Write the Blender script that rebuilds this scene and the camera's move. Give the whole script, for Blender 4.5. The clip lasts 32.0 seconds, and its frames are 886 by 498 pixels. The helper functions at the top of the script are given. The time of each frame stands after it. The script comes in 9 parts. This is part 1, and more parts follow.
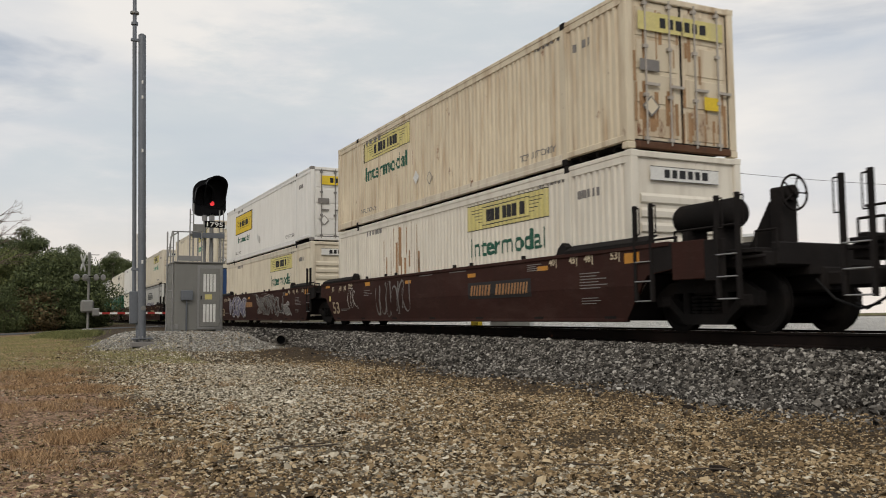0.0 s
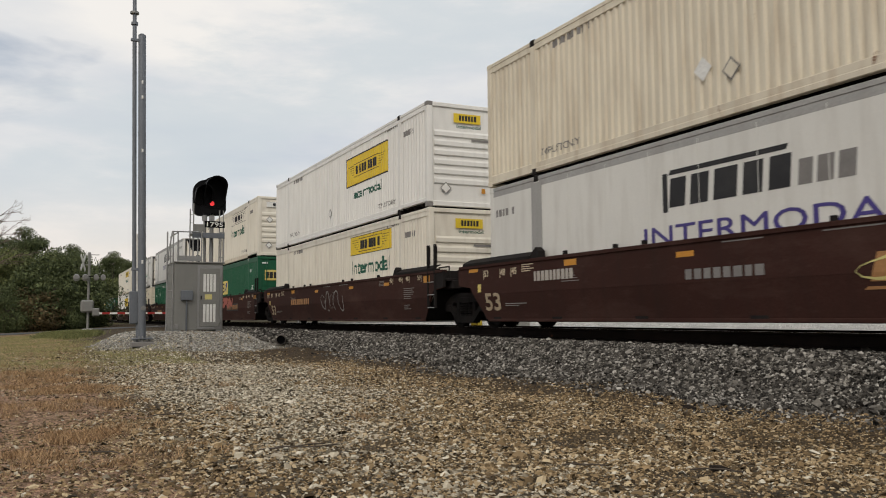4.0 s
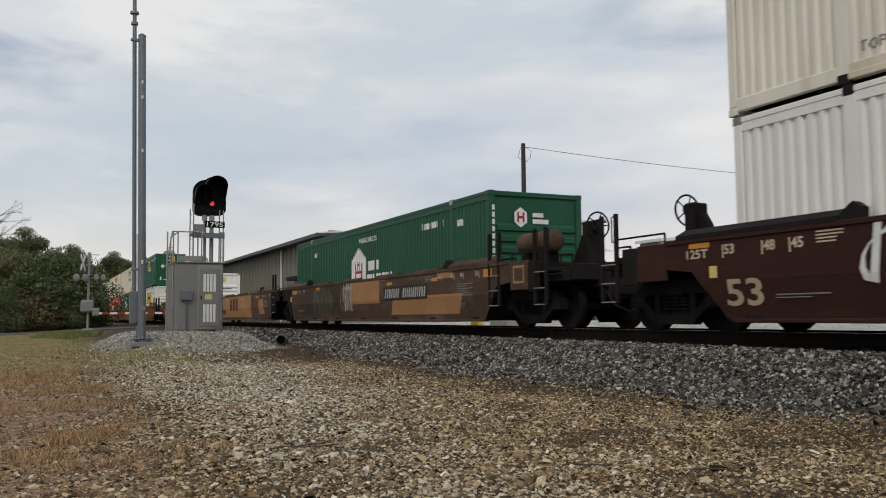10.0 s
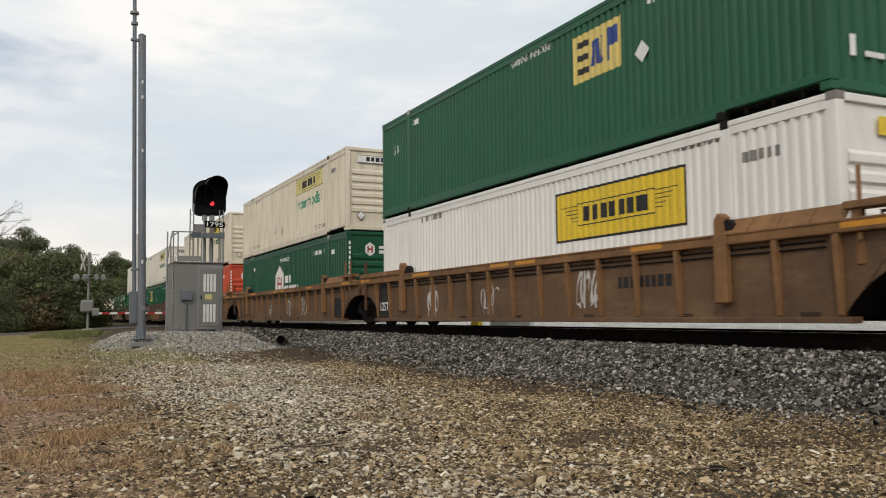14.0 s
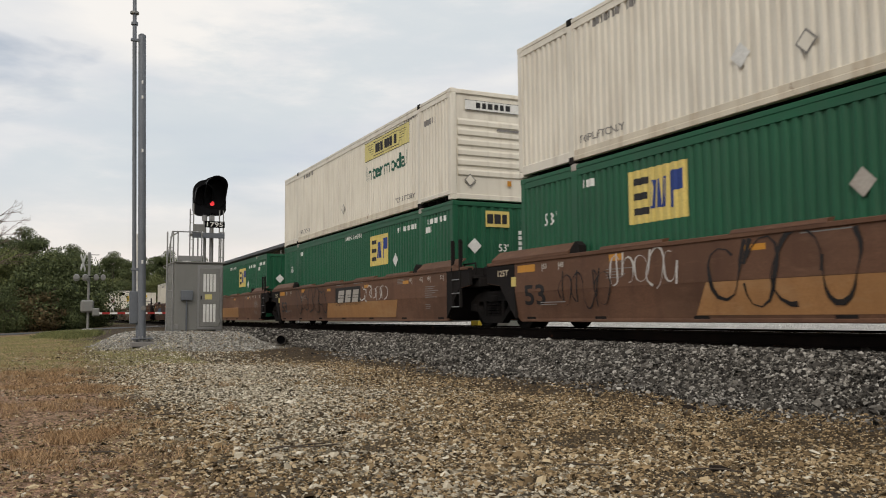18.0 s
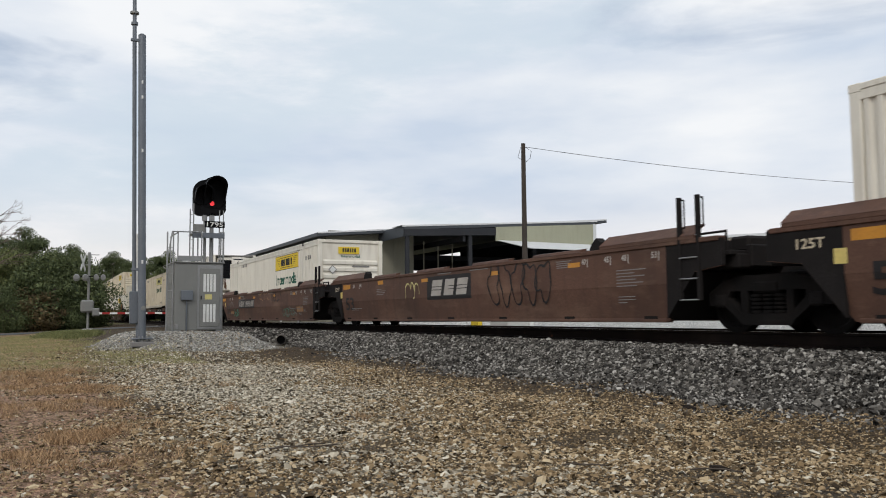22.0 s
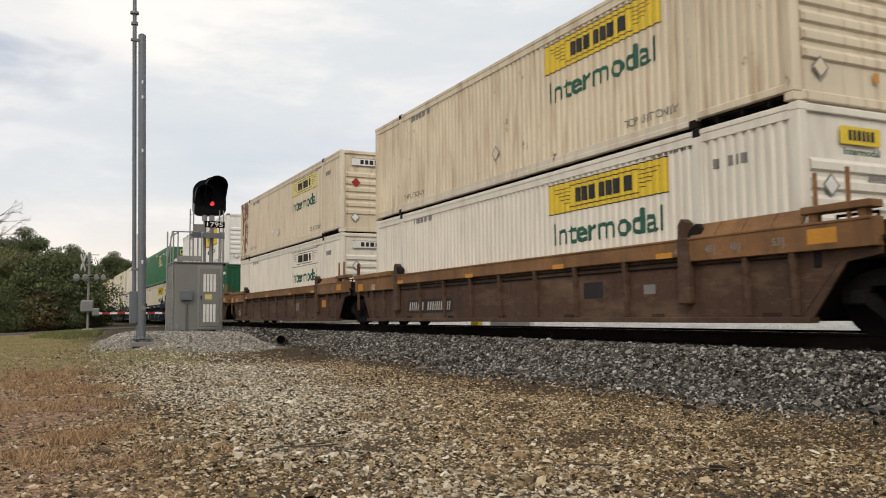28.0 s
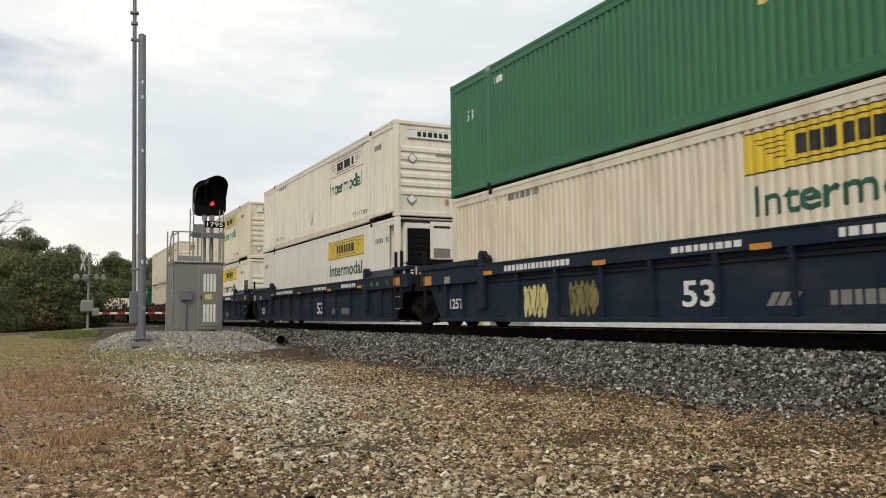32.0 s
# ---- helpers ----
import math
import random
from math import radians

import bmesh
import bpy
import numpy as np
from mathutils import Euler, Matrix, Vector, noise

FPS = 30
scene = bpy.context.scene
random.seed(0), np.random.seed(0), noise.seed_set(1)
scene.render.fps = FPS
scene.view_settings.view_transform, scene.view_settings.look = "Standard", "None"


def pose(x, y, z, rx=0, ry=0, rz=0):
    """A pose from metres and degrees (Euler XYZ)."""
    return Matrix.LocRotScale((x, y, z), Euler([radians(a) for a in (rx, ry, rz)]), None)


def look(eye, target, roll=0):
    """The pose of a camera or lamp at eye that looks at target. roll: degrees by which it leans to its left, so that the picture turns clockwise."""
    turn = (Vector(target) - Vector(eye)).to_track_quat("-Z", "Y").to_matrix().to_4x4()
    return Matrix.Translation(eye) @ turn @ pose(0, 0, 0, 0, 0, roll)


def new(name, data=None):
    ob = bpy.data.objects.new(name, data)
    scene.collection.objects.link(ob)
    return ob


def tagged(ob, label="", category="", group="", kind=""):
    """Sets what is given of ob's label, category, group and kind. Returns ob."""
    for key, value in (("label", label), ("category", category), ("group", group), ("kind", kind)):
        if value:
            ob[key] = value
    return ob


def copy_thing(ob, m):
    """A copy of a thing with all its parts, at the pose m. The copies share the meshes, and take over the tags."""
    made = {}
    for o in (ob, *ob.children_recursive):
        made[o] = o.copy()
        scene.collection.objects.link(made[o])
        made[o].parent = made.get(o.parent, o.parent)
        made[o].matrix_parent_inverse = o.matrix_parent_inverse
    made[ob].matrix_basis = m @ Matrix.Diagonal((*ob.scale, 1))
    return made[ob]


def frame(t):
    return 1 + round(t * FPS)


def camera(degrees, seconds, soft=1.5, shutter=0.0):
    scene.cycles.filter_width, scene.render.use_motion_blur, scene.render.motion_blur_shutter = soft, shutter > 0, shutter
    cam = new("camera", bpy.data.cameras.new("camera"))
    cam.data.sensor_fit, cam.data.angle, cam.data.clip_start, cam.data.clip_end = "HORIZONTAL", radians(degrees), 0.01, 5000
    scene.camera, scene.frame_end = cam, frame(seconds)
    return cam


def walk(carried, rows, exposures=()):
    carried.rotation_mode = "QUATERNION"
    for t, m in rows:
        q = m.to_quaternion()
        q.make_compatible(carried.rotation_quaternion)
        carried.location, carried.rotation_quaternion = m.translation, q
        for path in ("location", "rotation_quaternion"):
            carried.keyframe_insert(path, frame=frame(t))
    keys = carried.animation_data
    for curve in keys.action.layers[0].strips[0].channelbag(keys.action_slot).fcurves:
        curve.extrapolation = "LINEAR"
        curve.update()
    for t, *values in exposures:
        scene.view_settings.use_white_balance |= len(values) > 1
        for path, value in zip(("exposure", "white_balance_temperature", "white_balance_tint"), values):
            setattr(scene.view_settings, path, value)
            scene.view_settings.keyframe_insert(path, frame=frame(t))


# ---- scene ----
YC = 10.66           # centre line of the track
D_SIDE = 1.295       # half width of a container
cam = camera(55.56, 32.0, soft=1.0, shutter=0.08)
EYE = (0.0, 0.0, 0.298)
VIEW = (math.radians(64.38), math.radians(4.566))
AHEAD = (-math.sin(VIEW[0]) * math.cos(VIEW[1]), math.cos(VIEW[0]) * math.cos(VIEW[1]), math.sin(VIEW[1]))
STAND = look(EYE, [EYE[i] + 20 * AHEAD[i] for i in range(3)], -0.46)
# the clip's camera brightens and warms its picture as pale or dark boxes pass
walk(cam, [(0.0, STAND), (32.0, STAND)], [
    (0.0, 0.0, 6950, 11), (1.0, 0.16, 6950, 11), (2.0, 0.2, 6950, 11), (3.0, 0.06, 6950, 11), (3.5, 0.06, 6950, 11), (6.0, 0.15, 6950, 11), (8.0, 0.16, 6950, 11), (9.0, 0.0, 6950, 11), (10.0, -0.08, 6600, 10),
    (11.0, 0.12, 6600, 10), (12.0, 0.06, 6550, 10), (13.0, 0.08, 6500, 10), (14.0, 0.22, 6850, 10), (17.0, 0.0, 6900, 11), (18.0, 0.12, 6950, 11), (19.0, 0.03, 6900, 11), (20.0, 0.1, 6650, 10), (21.0, 0.1, 6350, 10), (22.0, 0.15, 6400, 10),
    (23.0, 0.0, 6350, 10), (24.0, 0.0, 6400, 10), (25.0, 0.12, 6850, 10), (28.0, 0.26, 7050, 12), (29.0, 0.12, 7100, 12), (30.0, 0.12, 7050, 12), (31.0, 0.12, 7000, 10), (32.0, 0.34, 7000, 9)])

# ---- light ----
world = bpy.data.worlds.new("overcast_sky")
scene.world = world
world.use_nodes = True
wn, wl = world.node_tree.nodes, world.node_tree.links
wn.clear()
SUN_EL, SUN_AZ = radians(42), radians(124)


def build_world():
    out, bg = wn.new("ShaderNodeOutputWorld"), wn.new("ShaderNodeBackground")
    sky = wn.new("ShaderNodeTexSky")
    sky.sky_type, sky.sun_disc, sky.sun_elevation, sky.sun_rotation = "NISHITA", False, SUN_EL, SUN_AZ
    sky.air_density, sky.dust_density = 1.0, 1.5
    tc, mp = wn.new("ShaderNodeTexCoord"), wn.new("ShaderNodeMapping")
    mp.inputs["Scale"].default_value = (1.0, 1.0, 3.6)
    mp.inputs["Location"].default_value = (2.3, 0.7, 0.4)
    wl.new(tc.outputs["Generated"], mp.inputs["Vector"])
    cloud, ramp, grey, gramp = (wn.new("ShaderNodeTexNoise"), wn.new("ShaderNodeValToRGB"), wn.new("ShaderNodeTexNoise"),
                                wn.new("ShaderNodeValToRGB"))
    cloud.inputs["Scale"].default_value, cloud.inputs["Detail"].default_value = 2.2, 7
    cloud.inputs["Distortion"].default_value = 0.3
    grey.inputs["Scale"].default_value, grey.inputs["Detail"].default_value = 3.1, 6
    wl.new(mp.outputs[0], cloud.inputs["Vector"])
    wl.new(mp.outputs[0], grey.inputs["Vector"])
    ramp.color_ramp.elements[0].position, ramp.color_ramp.elements[1].position = 0.30, 0.46
    gramp.color_ramp.elements[0].position, gramp.color_ramp.elements[1].position = 0.32, 0.66
    gramp.color_ramp.elements[0].color = (5.7, 6.45, 7.5, 1)
    gramp.color_ramp.elements[1].color = (8.7, 8.8, 8.9, 1)
    wl.new(cloud.outputs["Fac"], ramp.inputs["Fac"])
    wl.new(grey.outputs["Fac"], gramp.inputs["Fac"])
    mix = wn.new("ShaderNodeMixRGB")
    wl.new(ramp.outputs["Color"], mix.inputs["Fac"])
    wl.new(sky.outputs["Color"], mix.inputs["Color1"])
    wl.new(gramp.outputs["Color"], mix.inputs["Color2"])
    # a long ragged lane of blue-grey cloud that climbs from over the crossing
    dot, wob, add, mag, lane = (wn.new("ShaderNodeVectorMath"), wn.new("ShaderNodeTexNoise"), wn.new("ShaderNodeMath"), wn.new("ShaderNodeMath"), wn.new("ShaderNodeMapRange"))
    dot.operation, dot.inputs[1].default_value = "DOT_PRODUCT", (-0.118, 0.450, -0.885)
    wl.new(tc.outputs["Generated"], dot.inputs[0])
    wob.inputs["Scale"].default_value, wob.inputs["Detail"].default_value, wob.inputs["Roughness"].default_value = 4.5, 8, 0.62
    wl.new(mp.outputs[0], wob.inputs["Vector"])
    add.operation = "MULTIPLY_ADD"
    add.inputs[1].default_value = 0.42
    wl.new(wob.outputs["Fac"], add.inputs[0])
    wl.new(dot.outputs["Value"], add.inputs[2])
    shift = wn.new("ShaderNodeMath")
    shift.operation, shift.inputs[1].default_value = "SUBTRACT", 0.21
    wl.new(add.outputs[0], shift.inputs[0])
    mag.operation = "ABSOLUTE"
    wl.new(shift.outputs[0], mag.inputs[0])
    lane.interpolation_type = "SMOOTHSTEP"
    lane.inputs["From Min"].default_value, lane.inputs["From Max"].default_value, lane.inputs["To Max"].default_value = 0.10, 0.0, 0.75
    wl.new(mag.outputs[0], lane.inputs["Value"])
    veil = wn.new("ShaderNodeMixRGB")
    wl.new(lane.outputs["Result"], veil.inputs["Fac"])
    wl.new(mix.outputs["Color"], veil.inputs["Color1"])
    veil.inputs["Color2"].default_value = (6.0, 6.85, 7.6, 1)
    sep, low = wn.new("ShaderNodeSeparateXYZ"), wn.new("ShaderNodeMapRange")
    wl.new(tc.outputs["Generated"], sep.inputs[0])
    wl.new(sep.outputs["Z"], low.inputs["Value"])
    low.interpolation_type = "SMOOTHSTEP"
    low.inputs["From Min"].default_value, low.inputs["From Max"].default_value = 0.17, 0.02
    low.inputs["To Max"].default_value = 0.75
    glow = wn.new("ShaderNodeMixRGB")
    wl.new(low.outputs["Result"], glow.inputs["Fac"])
    wl.new(veil.outputs["Color"], glow.inputs["Color1"])
    glow.inputs["Color2"].default_value = (9.2, 8.5, 7.9, 1)
    wl.new(glow.outputs["Color"], bg.inputs["Color"])
    bg.inputs["Strength"].default_value = 0.095
    wl.new(bg.outputs[0], out.inputs["Surface"])


build_world()
sun = new("sun", bpy.data.lights.new("sun", "SUN"))
sun.data.energy, sun.data.angle, sun.data.color = 1.25, radians(20), (1.0, 0.95, 0.88)
# the light comes from the camera's side of the track, high and a little up the line
sun.matrix_world = look((44, -30, 48), (0, 0, 0))
scene.view_settings.exposure = 0.0


# ---- materials ----
def material(name, colour, rough=0.6, metal=0.0, spread=0.12, scale=3.0, bump=0.1, grime=0.0, grime_colour=(0.05, 0.035, 0.025),
             streak=False, rust=0.0, fine=30.0, emit=0.0, objvar=0.0, dust=None, rust_end=None):
    """A painted or raw surface with broad tone, fine grain, streaks of dirt and spots of rust."""
    m = bpy.data.materials.new(name)
    m.use_nodes = True
    n, l = m.node_tree.nodes, m.node_tree.links
    b = n["Principled BSDF"]
    tc = n.new("ShaderNodeTexCoord")
    broad, grain = n.new("ShaderNodeTexNoise"), n.new("ShaderNodeTexNoise")
    broad.inputs["Scale"].default_value, broad.inputs["Detail"].default_value = scale, 5
    grain.inputs["Scale"].default_value, grain.inputs["Detail"].default_value = fine, 6
    l.new(tc.outputs["Object"], broad.inputs["Vector"])
    l.new(tc.outputs["Object"], grain.inputs["Vector"])

    def mixed(fac, a, c, mode="MIX", amount=None):
        x = n.new("ShaderNodeMixRGB")
        x.blend_type = mode
        if fac is not None:
            l.new(fac, x.inputs["Fac"])
        else:
            x.inputs["Fac"].default_value = amount
        for key, value in (("Color1", a), ("Color2", c)):
            if isinstance(value, tuple):
                x.inputs[key].default_value = (*value[:3], 1)
            else:
                l.new(value, x.inputs[key])
        return x.outputs["Color"]

    def ramped(source, lo, hi):
        r = n.new("ShaderNodeMapRange")
        r.inputs["From Min"].default_value, r.inputs["From Max"].default_value = lo, hi
        l.new(source, r.inputs["Value"])
        return r.outputs["Result"]

    dark, light = tuple(c * (1 - spread) for c in colour), tuple(min(1, c * (1 + spread)) for c in colour)
    col = mixed(ramped(broad.outputs["Fac"], 0.3, 0.7), dark, light)
    col = mixed(ramped(grain.outputs["Fac"], 0.35, 0.65), col, mixed(None, col, tuple(c * 0.8 for c in colour), "MIX", 0.7 if bump > 0.02 else 0.15))
    if grime:
        g = n.new("ShaderNodeTexNoise")
        mp = n.new("ShaderNodeMapping")
        mp.inputs["Scale"].default_value = (2.5, 2.5, 0.35) if streak else (1.2, 1.2, 1.2)
        l.new(tc.outputs["Object"], mp.inputs["Vector"])
        l.new(mp.outputs[0], g.inputs["Vector"])
        g.inputs["Scale"].default_value, g.inputs["Detail"].default_value = 1.6, 8
        mul = n.new("ShaderNodeMath")
        mul.operation = "MULTIPLY"
        mul.inputs[1].default_value = grime
        l.new(ramped(g.outputs["Fac"], 0.48, 0.78), mul.inputs[0])
        col = mixed(mul.outputs[0], col, grime_colour)
    if dust:
        # pale faded patches, drawn out along the side, and fine scuffs
        for k, (sc, lo, hi, amount) in enumerate((((0.5, 0.5, 1.6), 0.50, 0.72, 0.55), ((3.0, 3.0, 9.0), 0.55, 0.75, 0.35))):
            d, mp = n.new("ShaderNodeTexNoise"), n.new("ShaderNodeMapping")
            mp.inputs["Scale"].default_value, mp.inputs["Location"].default_value = sc, (3.7 * k, 1.9, 5.1)
            l.new(tc.outputs["Object"], mp.inputs["Vector"])
            l.new(mp.outputs[0], d.inputs["Vector"])
            d.inputs["Scale"].default_value, d.inputs["Detail"].default_value, d.inputs["Roughness"].default_value = 1.1, 9, 0.65
            mul = n.new("ShaderNodeMath")
            mul.operation = "MULTIPLY"
            mul.inputs[1].default_value = amount
            l.new(ramped(d.outputs["Fac"], lo, hi), mul.inputs[0])
            col = mixed(mul.outputs[0], col, dust)
    if rust:
        r = n.new("ShaderNodeTexNoise")
        r.inputs["Scale"].default_value, r.inputs["Detail"].default_value = 2.4, 10
        r.inputs["Roughness"].default_value = 0.7
        mp = n.new("ShaderNodeMapping")
        mp.inputs["Location"].default_value = (7.1, 3.3, 1.7)
        mp.inputs["Scale"].default_value = (1.4, 1.4, 0.8)
        l.new(tc.outputs["Object"], mp.inputs["Vector"])
        l.new(mp.outputs[0], r.inputs["Vector"])
        fac = r.outputs["Fac"]
        if rust_end:
            # one end panel has lost most of its paint
            sp, mr, ad = n.new("ShaderNodeSeparateXYZ"), n.new("ShaderNodeMapRange"), n.new("ShaderNodeMath")
            l.new(tc.outputs["Object"], sp.inputs[0])
            l.new(sp.outputs["X"], mr.inputs["Value"])
            mr.inputs["From Min"].default_value, mr.inputs["From Max"].default_value, mr.inputs["To Max"].default_value = rust_end, rust_end - 0.25, 0.24
            l.new(fac, ad.inputs[0])
            l.new(mr.outputs["Result"], ad.inputs[1])
            fac = ad.outputs[0]
        col = mixed(ramped(fac, 0.72 - 0.22 * rust, 0.78 - 0.18 * rust), col, (0.16, 0.065, 0.03))
    if objvar:
        oi = n.new("ShaderNodeObjectInfo")
        mr = n.new("ShaderNodeMapRange")
        mr.inputs["To Min"].default_value, mr.inputs["To Max"].default_value = 1 - objvar, 1 + objvar
        l.new(oi.outputs["Random"], mr.inputs["Value"])
        hs = n.new("ShaderNodeHueSaturation")
        l.new(mr.outputs["Result"], hs.inputs["Value"])
        l.new(col, hs.inputs["Color"])
        col = hs.outputs["Color"]
    l.new(col, b.inputs["Base Color"])
    b.inputs["Metallic"].default_value = metal
    b.inputs["Specular IOR Level"].default_value = 0.5 if metal else 0.3
    rr = n.new("ShaderNodeMapRange")
    rr.inputs["To Min"].default_value, rr.inputs["To Max"].default_value = max(0.05, rough - 0.12), min(1, rough + 0.12)
    l.new(broad.outputs["Fac"], rr.inputs["Value"])
    l.new(rr.outputs["Result"], b.inputs["Roughness"])
    if bump:
        bp = n.new("ShaderNodeBump")
        bp.inputs["Strength"].default_value, bp.inputs["Distance"].default_value = bump, 0.02
        l.new(grain.outputs["Fac"], bp.inputs["Height"])
        l.new(bp.outputs[0], b.inputs["Normal"])
    if emit:
        b.inputs["Emission Color"].default_value = (*colour, 1)
        b.inputs["Emission Strength"].default_value = emit
    return m


